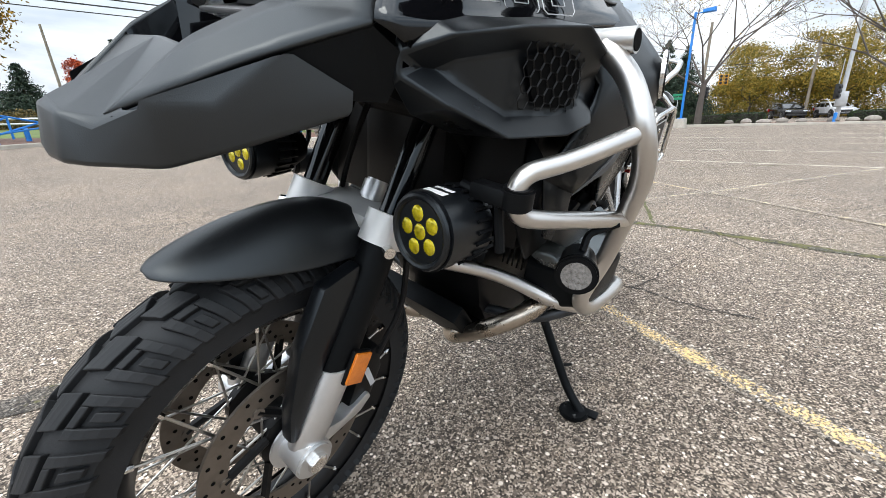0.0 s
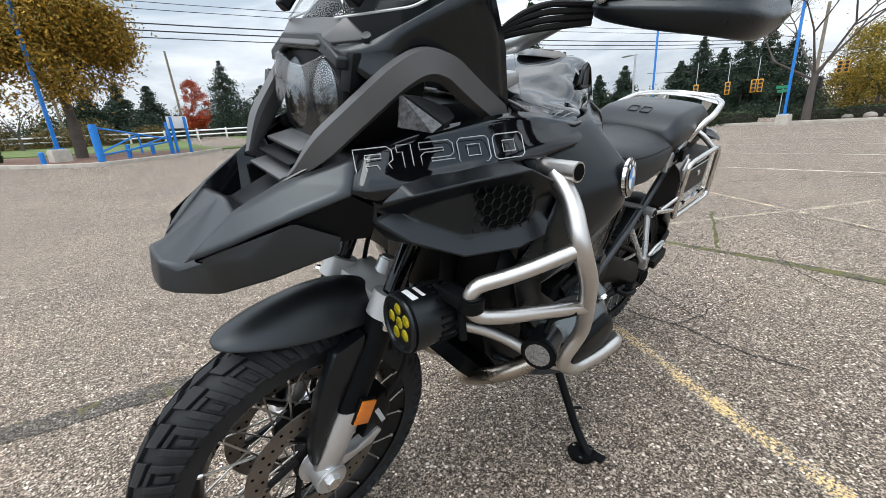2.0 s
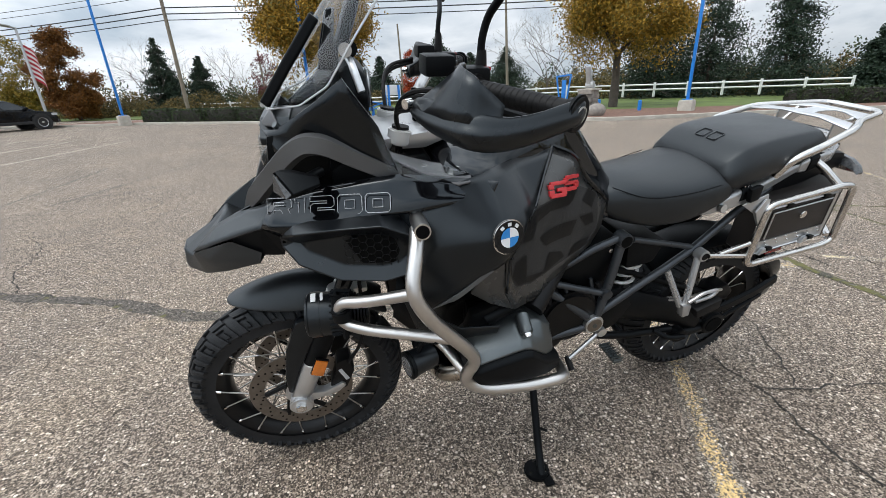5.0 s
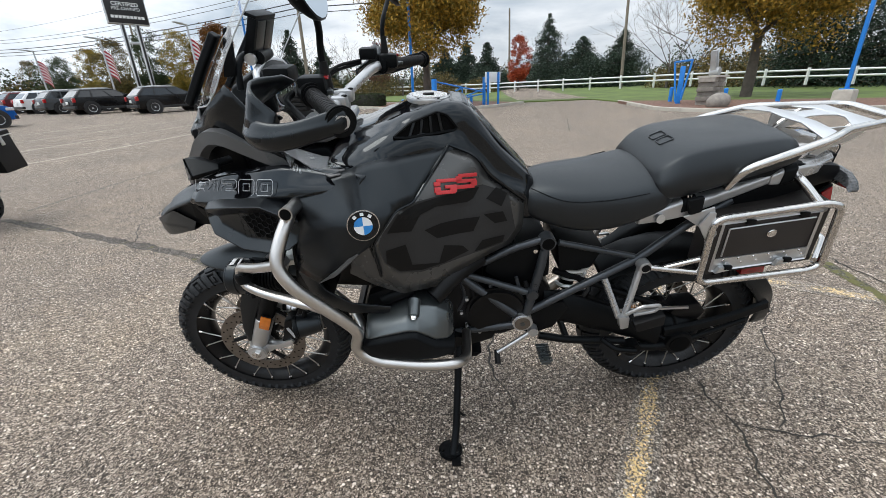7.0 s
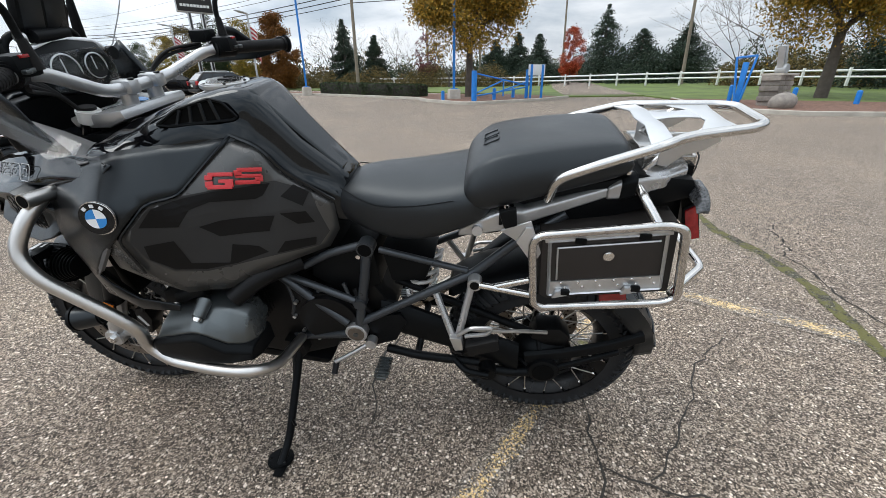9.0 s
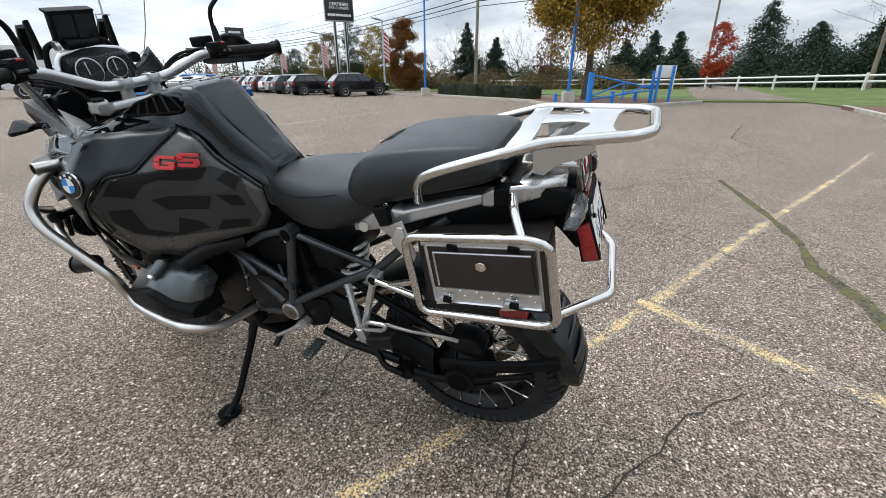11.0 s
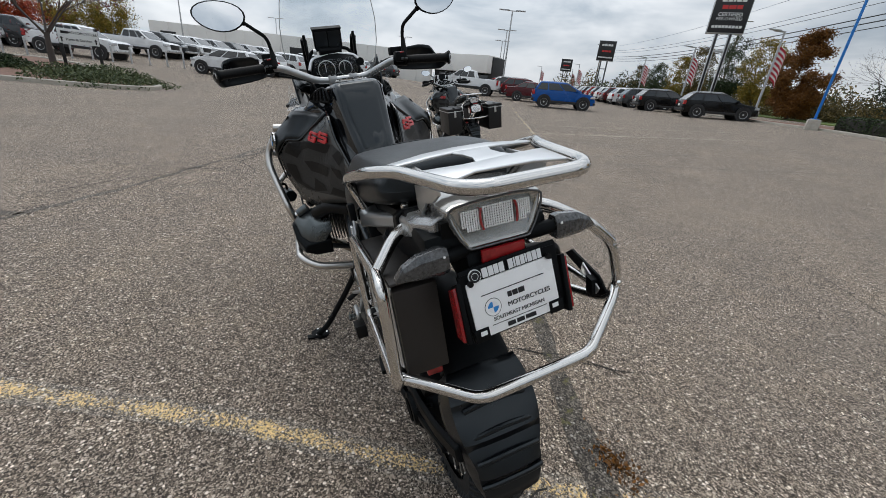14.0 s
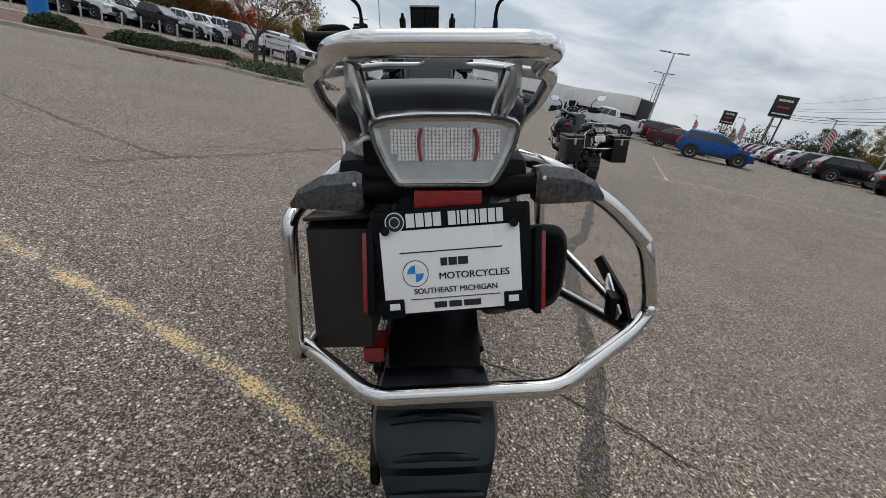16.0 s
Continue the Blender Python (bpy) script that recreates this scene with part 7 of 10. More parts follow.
for fl in (False, True):
    mk = (lambda b: flip(b)) if fl else (lambda b: b)
    pd = part("air_intake", mk(pod()), M_plastic, bike, "matte black air intake pod", bevel=0.012)
    part("intake_mouth", mk(pod_mouth()), M_hole, pd)
    tagged(part("intake_grille", mk(grille()), M_engdk, pd), kind="stuff")
    part("pod_bolt", mk(cyl((1.409, 0.190, 0.892), (1.411, 0.207, 0.892), 0.005, n=10)), M_chrome, pd)


# ---- tank and side fairing ----
def clean(bm):
    """Drops corners that no face uses."""
    bmesh.ops.delete(bm, geom=[v for v in bm.verts if not v.link_faces], context='VERTS')
    return bm


class Sheet:
    """A curved panel that can tell its width at a point of the side view."""

    def __init__(self, verts, faces):
        bm = curved(clean(facets(verts, faces)), 5)
        bm.verts.index_update()
        self.verts, self.faces = [v.co.copy() for v in bm.verts], [[v.index for v in f.verts] for f in bm.faces]
        self.tris = np.array([[self.verts[i] for i in f] for f in self.faces])
        bm.free()

    def mesh(self):
        return facets(self.verts, self.faces)

    def width(self, x, h):
        a, b, c = self.tris[:, 0], self.tris[:, 1], self.tris[:, 2]
        d = (b[:, 2] - c[:, 2]) * (a[:, 0] - c[:, 0]) + (c[:, 0] - b[:, 0]) * (a[:, 2] - c[:, 2])
        d = np.where(np.abs(d) < 1e-9, 1e-9, d)
        u = ((b[:, 2] - c[:, 2]) * (x - c[:, 0]) + (c[:, 0] - b[:, 0]) * (h - c[:, 2])) / d
        v = ((c[:, 2] - a[:, 2]) * (x - c[:, 0]) + (a[:, 0] - c[:, 0]) * (h - c[:, 2])) / d
        w = 1 - u - v
        k = int(np.argmin(np.maximum(0, -u) + np.maximum(0, -v) + np.maximum(0, -w)))
        return float(u[k] * a[k, 1] + v[k] * b[k, 1] + w[k] * c[k, 1])

    def decal(self, outline, lift=0.0016):
        bm = bmesh.new()
        vs = [bm.verts.new((x, 0, h)) for x, h in outline]
        f = bm.faces.new(vs)
        bmesh.ops.triangulate(bm, faces=[f])
        for _ in range(3):
            bmesh.ops.subdivide_edges(bm, edges=[e for e in bm.edges if e.calc_length() > 0.02], cuts=1)
            bmesh.ops.triangulate(bm, faces=bm.faces[:])
        for v in bm.verts:
            v.co.y = self.width(v.co.x, v.co.z) + lift
        return bm


fairing = Sheet([(1.215, 0.250, 0.995), (1.03, 0.250, 1.058), (0.800, 0.128, 1.060), (1.01, 0.350, 0.962), (1.165, 0.305, 0.930), (1.215, 0.275, 0.790), (1.156, 0.305, 0.768), (1.062, 0.336, 0.850), (1.07, 0.342, 0.895), (0.892, 0.246, 0.962), (0.935, 0.296, 0.968), (0.992, 0.346, 0.905), (0.936, 0.187, 1.060)],
                [(0, 1, 3, 4), (12, 2, 9), (1, 12, 9, 10), (1, 10, 3), (3, 10, 11), (4, 3, 8), (4, 8, 6, 5), (8, 3, 11, 7), (8, 7, 6)])
knee = Sheet([(0.806, 0.122, 1.06), (0.897, 0.242, 0.958), (0.936, 0.29, 0.962), (0.995, 0.34, 0.9), (0.980, 0.324, 0.79), (0.938, 0.293, 0.712), (0.842, 0.241, 0.693), (0.769, 0.198, 0.724), (0.62, 0.115, 0.750), (0.588, 0.102, 0.8), (0.59, 0.1, 0.88), (0.7, 0.125, 0.972), (0.735, 0.128, 1.03), (0.8, 0.2, 0.87), (0.71, 0.16, 0.87), (0.88, 0.25, 0.865), (0.84, 0.212, 0.962)],
             [(12, 0, 16), (12, 16, 11), (0, 1, 16), (1, 2, 15, 16), (2, 3, 4, 15), (4, 5, 15), (5, 6, 15), (6, 7, 13, 15), (16, 15, 13), (11, 16, 13, 14), (7, 8, 14, 13), (8, 9, 10, 14), (10, 11, 14)])
both("side_fairing", fairing.mesh, M_plastic, bike, label="matte black side fairing", solid=0.008, smooth=50)
for s in (1, -1):
    part("panel_seam", tube([(x, (y + 0.003) * s, h) for x, y, h in ((0.806, 0.122, 1.063), (0.895, 0.242, 0.961), (0.936, 0.292, 0.965), (0.992, 0.342, 0.900), (0.984, 0.328, 0.80))], 0.0034, 0.02, 6), M_gloss, bike)
    part("panel_seam", tube([(x, (y + 0.002) * s, h) for x, y, h in ((0.806, 0.122, 1.064), (0.735, 0.126, 1.036), (0.698, 0.124, 0.978), (0.588, 0.100, 0.886))], 0.0050, 0.03, 6), M_gloss, bike)
both("lower_side_panel", lambda: facets([(1.002, 0.340, 0.902), (1.046, 0.336, 0.862), (1.066, 0.316, 0.802), (1.011, 0.304, 0.752), (0.940, 0.289, 0.708), (0.984, 0.322, 0.79)], [(0, 1, 2, 5), (2, 3, 4, 5)]), M_greydk, bike, label="satin grey lower side panel", solid=0.006, bevel=0.003)
both("fairing_trim", lambda: band([(1.155, 0.302, 0.764), (1.100, 0.326, 0.808), (1.030, 0.341, 0.880)], 0.014, 0.008, (0, 1, 0.3), 0.3), M_arch, bike, label="pale grey bevelled trim strip", bevel=0.002)
both("fairing_foot", lambda: facets([(1.215, 0.275, 0.792), (1.156, 0.303, 0.768), (1.142, 0.300, 0.735), (1.081, 0.302, 0.690), (0.975, 0.300, 0.672), (0.982, 0.302, 0.652), (1.090, 0.300, 0.652), (1.183, 0.286, 0.690)], [(0, 1, 2, 7), (2, 3, 6, 7), (3, 4, 5, 6)]), M_plastic, bike, label="black lower fairing foot", solid=0.006, bevel=0.002)
both("knee_panel", knee.mesh, M_greydk, bike, label="satin grey tank side panel", solid=0.008, smooth=50)
pad = [(0.982, 0.886), (0.970, 0.916), (0.934, 0.955), (0.839, 0.960), (0.715, 0.955), (0.64, 0.918), (0.612, 0.80), (0.643, 0.762), (0.74, 0.762), (0.83, 0.759), (0.888, 0.76), (0.944, 0.784), (0.972, 0.831)]
films = [[(0.905, 0.952), (0.839, 0.957), (0.724, 0.952), (0.742, 0.925), (0.758, 0.920), (0.842, 0.935), (0.882, 0.925), (0.905, 0.892), (0.960, 0.914), (0.932, 0.950)],
         [(0.873, 0.881), (0.833, 0.885), (0.723, 0.873), (0.742, 0.834), (0.842, 0.845)],
         [(0.966, 0.868), (0.921, 0.862), (0.926, 0.826), (0.909, 0.793), (0.839, 0.770), (0.824, 0.818), (0.772, 0.798), (0.755, 0.776), (0.824, 0.764), (0.887, 0.767), (0.939, 0.788), (0.968, 0.831)],
         [(0.705, 0.917), (0.676, 0.940), (0.643, 0.916), (0.66, 0.885)],
         [(0.712, 0.876), (0.655, 0.870), (0.640, 0.835), (0.678, 0.839)],
         [(0.739, 0.767), (0.715, 0.797), (0.645, 0.790), (0.650, 0.767)]]
for fl in (False, True):
    mk = (lambda b: flip(b)) if fl else (lambda b: b)
    part("knee_pad", mk(knee.decal(pad, 0.0010)), M_kneepad, bike, "dark rubber knee pad", smooth=0)
    for o in films:
        part("knee_film", mk(knee.decal(o, 0.0026)), M_decal, bike, "matte black knee film", smooth=0)

def emblem(s):
    """Two wide slanted letters, each cut through by a slit, laid on the curved panel."""
    strokes = [[(0.12, 0.76, 0.98, 1.0), (0.0, 0.54, 0.27, 0.84), (0.0, 0.12, 0.27, 0.48), (0.06, 0.0, 0.92, 0.25), (0.68, 0.10, 0.97, 0.50), (0.46, 0.36, 0.97, 0.58)],
               [(0.12, 0.76, 1.0, 1.0), (0.0, 0.50, 0.28, 0.86), (0.04, 0.40, 0.96, 0.62), (0.72, 0.14, 1.0, 0.52), (0.0, 0.0, 0.88, 0.25)]]
    lean = Matrix(((1, 0.30, 0, 0), (0, 1, 0, 0), (0, 0, 1, 0), (0, 0, 0, 1)))

    def at(x, h):
        return V((x, (knee.width(x, h)) * s, h))
    for n, st_ in enumerate(strokes):
        x = (0.8165, 0.7625)[n if s > 0 else 1 - n]
        over = (at(x - 0.018, 0.977) - at(x + 0.018, 0.977)) * s
        rise = at(x, 0.990) - at(x, 0.966)
        face = over.cross(rise).normalized()
        mid = max((at(x + dx, 0.977 + dz) for dx in (-0.022, 0, 0.022) for dz in (-0.015, 0, 0.015)), key=lambda p: p.dot(face))
        c = at(x, 0.977)
        c += face * (mid - c).dot(face)
        em = along(c - over.normalized() * 0.02, c + over.normalized() * 0.02, face)
        em.translation = c + face * 0.003
        bm = None
        for x0, z0, x1, z1 in st_:
            w, h = 0.062, 0.037
            bm = box((x0 + x1 - 1) / 2 * w, ((z0 + z1) / 2 - 0.5) * h, 0, (x1 - x0) * w, (z1 - z0) * h, 0.006, bm, bev=0.0012)
        part("emblem_letter", bm, M_redlogo, bike, "red raised emblem letter").matrix_basis = em @ lean


emblem(1), emblem(-1)


def roundel(s):
    """Round enamel badge with blue and white quarters in a black ring."""
    m = along((1.036, 0.345 * s, 0.957), (0.976, 0.334 * s, 0.957), (0.26, 0.95 * s, 0.16))
    m.translation = V((1.005, 0.346 * s, 0.957))
    b = part("badge", cyl((0, 0, -0.003), (0, 0, 0.004), 0.0365, n=48, bev=0.002), M_chrome, bike, "round enamel badge with blue and white quarters")
    b.matrix_basis = m
    part("badge_ring", cyl((0, 0, 0.003), (0, 0, 0.0055), 0.0345, n=48), M_gloss, b)
    for k in range(4):
        pts = [(0, 0)] + [(0.021 * math.cos(math.pi / 2 * k + math.pi / 2 * j / 8), 0.021 * math.sin(math.pi / 2 * k + math.pi / 2 * j / 8)) for j in range(9)]
        bm = bmesh.new()
        bm.faces.new([bm.verts.new((x, y, 0.0066)) for x, y in pts])
        part("badge_quarter", bm, M_blue_e if k % 2 == (1 if s > 0 else 0) else M_white, b, smooth=0)
    for k in (-1, 0, 1):
        a = math.radians(90 + 38 * k)
        bb = bars("badge_mark", [0.008], 0.007, M_white, b, pose(0.0275 * math.cos(a), 0.0275 * math.sin(a), 0.0058, 0, 0, math.degrees(a) - 90))


roundel(1), roundel(-1)

tank_secs = [[V((x, l * s, h)) for l, h, s in [(a, b, 1) for a, b in rows_] + [(a, b, -1) for a, b in rows_[::-1]]] for x, rows_ in (
    (1.10, ((0.02, 1.075), (0.07, 1.072), (0.13, 1.066), (0.205, 1.058), (0.235, 1.04), (0.20, 0.95))),
    (1.03, ((0.02, 1.100), (0.07, 1.098), (0.115, 1.090), (0.190, 1.072), (0.240, 1.05), (0.22, 0.95))),
    (0.95, ((0.02, 1.128), (0.07, 1.125), (0.115, 1.118), (0.165, 1.098), (0.195, 1.05), (0.19, 0.95))),
    (0.88, ((0.02, 1.148), (0.07, 1.146), (0.104, 1.138), (0.142, 1.104), (0.165, 1.05), (0.17, 0.94))),
    (0.82, ((0.02, 1.158), (0.07, 1.156), (0.094, 1.144), (0.114, 1.096), (0.138, 1.05), (0.15, 0.93))),
    (0.77, ((0.02, 1.155), (0.07, 1.152), (0.090, 1.134), (0.104, 1.080), (0.122, 1.035), (0.135, 0.91))),
    (0.74, ((0.02, 1.135), (0.07, 1.132), (0.086, 1.110), (0.100, 1.050), (0.116, 1.010), (0.125, 0.90))),
    (0.66, ((0.02, 1.035), (0.066, 1.030), (0.078, 1.012), (0.092, 0.96), (0.106, 0.93), (0.108, 0.86))),
    (0.56, ((0.02, 0.935), (0.050, 0.930), (0.060, 0.912), (0.078, 0.87), (0.092, 0.85), (0.09, 0.82))))]
part("fuel_tank", curved(loft(tank_secs), 4), M_gloss, bike, "gloss black fuel tank", smooth=70)
part("tank_spine", loft([[V((x, l, h + 0.006)) for l, h in ((-w, hh - 0.012), (-w * 0.9, hh), (w * 0.9, hh), (w, hh - 0.012))] for x, hh, w in ((0.80, 1.154, 0.066), (0.755, 1.145, 0.068), (0.70, 1.084, 0.062), (0.60, 0.974, 0.050), (0.572, 0.945, 0.046))]), M_satin, bike, "satin black tank spine", bevel=0.006)
cap = part("tank_cap", cyl((0.853, 0.004, 1.148), (0.8525, 0.004, 1.1615), 0.060, n=48, bev=0.003), M_alu, bike, "round silver filler cap")
part("cap_lid", cyl((0.8525, 0.004, 1.161), (0.8524, 0.004, 1.1645), 0.046, n=40, bev=0.002), M_chrome, cap)
part("cap_lock", box(0.8524, 0.004, 1.1655, 0.030, 0.014, 0.003, bev=0.001), M_engdk, cap)
for k in range(6):
    a = 2 * math.pi * k / 6
    part("cap_screw", cyl((0.8525 + 0.053 * math.cos(a), 0.004 + 0.053 * math.sin(a), 1.161), (0.8525 + 0.053 * math.cos(a), 0.004 + 0.053 * math.sin(a), 1.1640), 0.0035, n=8), M_engdk, cap)
for s in (1, -1):
    vp = [V(q) for q in ((0.940, 0.168, 1.098), (0.898, 0.146, 1.126), (0.832, 0.115, 1.143), (0.806, 0.109, 1.134), (0.780, 0.106, 1.100), (0.790, 0.108, 1.094), (0.910, 0.160, 1.094))]
    vp = [V((q.x, q.y * s, q.z)) for q in vp]
    v = part("tank_vent", facets(vp, [(0, 1, 6), (1, 2, 5, 6), (2, 3, 4, 5)]), M_hole, bike, "black vent with slanted slats", solid=0.004, smooth=0)
    part("vent_rim", tube([q + V((0, 0.002 * s, 0.001)) for q in vp], 0.0035, 0.006, 6, closed=True), M_plastic_dk, v)
    for k in range(4):
        lo, hi = vp[6].lerp(vp[5], 0.12 + 0.23 * k), vp[1].lerp(vp[2], 0.06 + 0.30 * k)
        part("vent_slat", band([lo + V((0.006, 0.003 * s, 0)), hi + V((-0.006, 0.003 * s, 0))], 0.008, 0.004), M_plastic, v)


def alu_wing():
    return facets([(1.27, 0.165, 1.112), (1.19, 0.195, 1.074), (1.140, 0.218, 1.052), (1.085, 0.262, 1.042), (1.060, 0.262, 1.046), (1.046, 0.226, 1.056), (1.050, 0.198, 1.062), (1.12, 0.172, 1.062), (1.19, 0.160, 1.082)], [(0, 1, 8), (1, 2, 7, 8), (2, 3, 4, 5, 6, 7)])


both("knee_deflector", alu_wing, M_grey, bike, label="grey deflector plate", solid=0.004, bevel=0.002)


def clear_wing():
    return facets([(1.250, 0.230, 1.158), (1.222, 0.244, 1.078), (1.150, 0.262, 1.052), (1.058, 0.240, 1.058), (1.10, 0.205, 1.064), (1.19, 0.205, 1.10)], [(0, 1, 5), (1, 2, 4, 5), (2, 3, 4)])


for fl in (False, True):
    mk = (lambda b: flip(b)) if fl else (lambda b: b)
    wd = part("hand_deflector", mk(clear_wing()), M_deflector, bike, "clear wind deflector")
    wd.visible_shadow = False
for s in (1, -1):
    for x, l, h in ((1.072, 0.213, 1.058), (1.140, 0.191, 1.058)):
        part("deflector_bolt", cyl((x, l * s, h - 0.008), (x, l * s, h + 0.006), 0.008, n=12, bev=0.002), M_chrome, bike)

# radiator shrouds and dark inner parts
both("radiator_shroud", lambda: facets([(1.215, 0.24, 0.85), (1.235, 0.255, 0.72), (1.16, 0.255, 0.63), (1.12, 0.27, 0.66), (1.20, 0.28, 0.80)], [(0, 1, 2, 3, 4)]), M_plastic_dk, bike, solid=0.008)
both("radiator", lambda: box(1.17, 0.175, 0.76, 0.03, 0.13, 0.22, bev=0.004), M_engdk, bike)
part("frame_head", slab([(1.22, 0.60), (1.24, 0.9), (1.05, 1.0), (0.62, 0.85), (0.60, 0.72), (0.78, 0.60), (0.98, 0.58)], -0.10, 0.10, bev=0.015), M_engdk, bike)

# ---- crash bars and lamps ----
def crash_bars():
    bm = tube([(1.172, 0.20, 0.975), (1.174, 0.290, 0.980), (1.177, 0.338, 0.986)], 0.0165, 0, 16)
    return bm


for fl in (1, -1):
    def mk(b):
        return b if fl > 0 else flip(b)
    cb = part("crash_bar", mk(tube([(1.180, 0.300, 0.974), (1.192, 0.345, 0.945), (1.212, 0.388, 0.885), (1.180, 0.400, 0.825), (1.085, 0.372, 0.690), (1.058, 0.362, 0.640), (1.085, 0.345, 0.560), (1.03, 0.352, 0.515), (0.90, 0.362, 0.503), (0.800, 0.362, 0.503), (0.765, 0.30, 0.46), (0.76, 0.16, 0.43)], 0.0155, 0.045, 16)), M_bar, bike, "brushed stainless crash bar")
    part("top_tube", mk(crash_bars()), M_bar, cb)
    part("tube_mouth", mk(cyl((1.177, 0.3375, 0.986), (1.1771, 0.3388, 0.9862), 0.0135, n=16)), M_hole, cb)
    part("front_loop", mk(tube([(1.205, 0.383, 0.880), (1.29, 0.335, 0.840), (1.352, 0.298, 0.820), (1.350, 0.302, 0.768), (1.30, 0.330, 0.762), (1.128, 0.385, 0.745)], 0.0125, 0.035, 14)), M_bar, cb)
    part("lower_loop", mk(tube([(1.20, 0.10, 0.575), (1.10, 0.185, 0.548), (1.055, 0.30, 0.515), (1.01, 0.345, 0.508)], 0.0145, 0.06, 14)), M_bar, cb)
    part("under_tube", mk(tube([(1.02, 0.13, 0.40), (1.03, 0.26, 0.44), (1.0, 0.335, 0.50)], 0.0125, 0.05, 12)), M_frame, cb)
    part("lamp_clamp", mk(cyl((1.345, 0.300, 0.778), (1.348, 0.300, 0.806), 0.021, n=20, bev=0.003)), M_plastic_dk, cb)
    part("clamp_arm", mk(box(1.352, 0.268, 0.79, 0.03, 0.05, 0.022, bev=0.004)), M_plastic_dk, cb)
    # driving lamp with yellow film
    c = V((1.375, 0.222 if fl > 0 else 0.235, 0.735))
    ax = V((0.95, -0.10, 0.0)).normalized()
    lamp = part("driving_lamp", mk(cyl(c - ax * 0.040, c + ax * 0.045, 0.051, n=40, bev=0.005)), M_plastic, bike, "black round driving lamp with yellow film")
    for k in range(7):
        part("cooling_fin", mk(cyl(c - ax * (0.046 + 0.007 * k), c - ax * (0.042 + 0.007 * k), 0.050 - 0.003 * k, n=32)), M_plastic_dk, lamp)
    zr, yr = V((0, 1, 0)).cross(ax).normalized(), ax.cross(V((0, 1, 0)).cross(ax).normalized())
    for k in range(22):
        rd = zr * math.cos(k * 0.2856) + yr * math.sin(k * 0.2856)
        part("rim_fin", mk(tube([c - ax * 0.048 + rd * 0.0500, c - ax * 0.004 + rd * 0.0530], 0.0030, 0, 4)), M_plastic_dk, lamp)
    part("front_ring", mk(cyl(c + ax * 0.014, c + ax * 0.046, 0.0528, n=40, bev=0.004)), M_plastic, lamp)
    part("bezel", mk(tube([c + ax * 0.046 + (V((0, 1, 0)).cross(ax).normalized() * math.cos(k * 0.2618) + ax.cross(V((0, 1, 0)).cross(ax).normalized()) * math.sin(k * 0.2618)) * 0.0455 for k in range(24)], 0.0050, 0, 8, closed=True)), M_plastic, lamp)
    part("lamp_lens", mk(cyl(c + ax * 0.036, c + ax * 0.0452, 0.0415, n=36)), M_yellowlens, lamp, "yellow lens")
    side = ax.cross(V((0, 0, 1))).normalized()
    up = side.cross(ax)
    for k in range(6):
        a = 2 * math.pi * k / 5
        o = (side * math.cos(a) + up * math.sin(a)) * (0.0235 if k < 5 else 0)
        part("led_cup", mk(ball(c + o + ax * 0.0440, 0.0122, 0.35, 1, 1, 16)), M_yellowcup, lamp)
    part("lamp_bracket", mk(tube([c + up * 0.055 - ax * 0.02, c + up * 0.045 + side * -0.06 - ax * 0.03, c + V((-0.03, 0.05, 0.055)), c - up * 0.02 + V((-0.03, 0.07, 0))], 0.007, 0.02, 8)), M_plastic_dk, lamp)
    mtx = Matrix((side, ax, up)).transposed().to_4x4()
    if fl > 0:
        for dy, wds, hh in ((0.022, [0.030], 0.011), (0.004, [0.028], 0.006)):
            bars("lamp_lettering", wds, hh, M_white, lamp, along(c + V((0.01, 0.001, 0.0522)) + V((dy, 0, 0)) - V((0, 0.02, 0)), c + V((0.01, 0.001, 0.0522)) + V((dy, 0, 0)) + V((0, 0.02, 0)), (0, 0.05, 1)))
    # small fog lamp
    f = V((1.205, 0.358, 0.668))
    fx = V((0.93, 0.30, -0.02)).normalized()
    fog = part("fog_lamp", mk(cyl(f - fx * 0.05, f + fx * 0.012, 0.027, 0.031, 28, bev=0.004)), M_plastic, bike, "small black fog lamp with a clear lens")
    part("fog_bezel", mk(cyl(f + fx * 0.008, f + fx * 0.02, 0.0325, n=28, bev=0.003)), M_plastic_dk, fog)
    part("fog_lens", mk(cyl(f + fx * 0.018, f + fx * 0.0212, 0.0225, n=28)), M_foglens, fog, "clear ribbed lens")
    part("fog_bracket", mk(tube([f - fx * 0.01 + V((0, 0, 0.03)), f + V((-0.02, -0.005, 0.055)), (1.16, 0.385, 0.745)], 0.006, 0.01, 8)), M_plastic_dk, fog)

# ---- engine ----
eng = part("engine_block", slab([(1.06, 0.42), (1.10, 0.52), (1.06, 0.62), (0.86, 0.66), (0.72, 0.62), (0.62, 0.50), (0.66, 0.36), (0.80, 0.31), (1.00, 0.34)], -0.135, 0.135, bev=0.02), M_engdk, bike, "black boxer engine block")
part("skid_plate", slab([(1.13, 0.45), (1.16, 0.42), (1.06, 0.31), (0.72, 0.27), (0.70, 0.29), (1.04, 0.345)], -0.13, 0.13, bev=0.005), M_plastic_dk, bike, "dark engine guard plate")


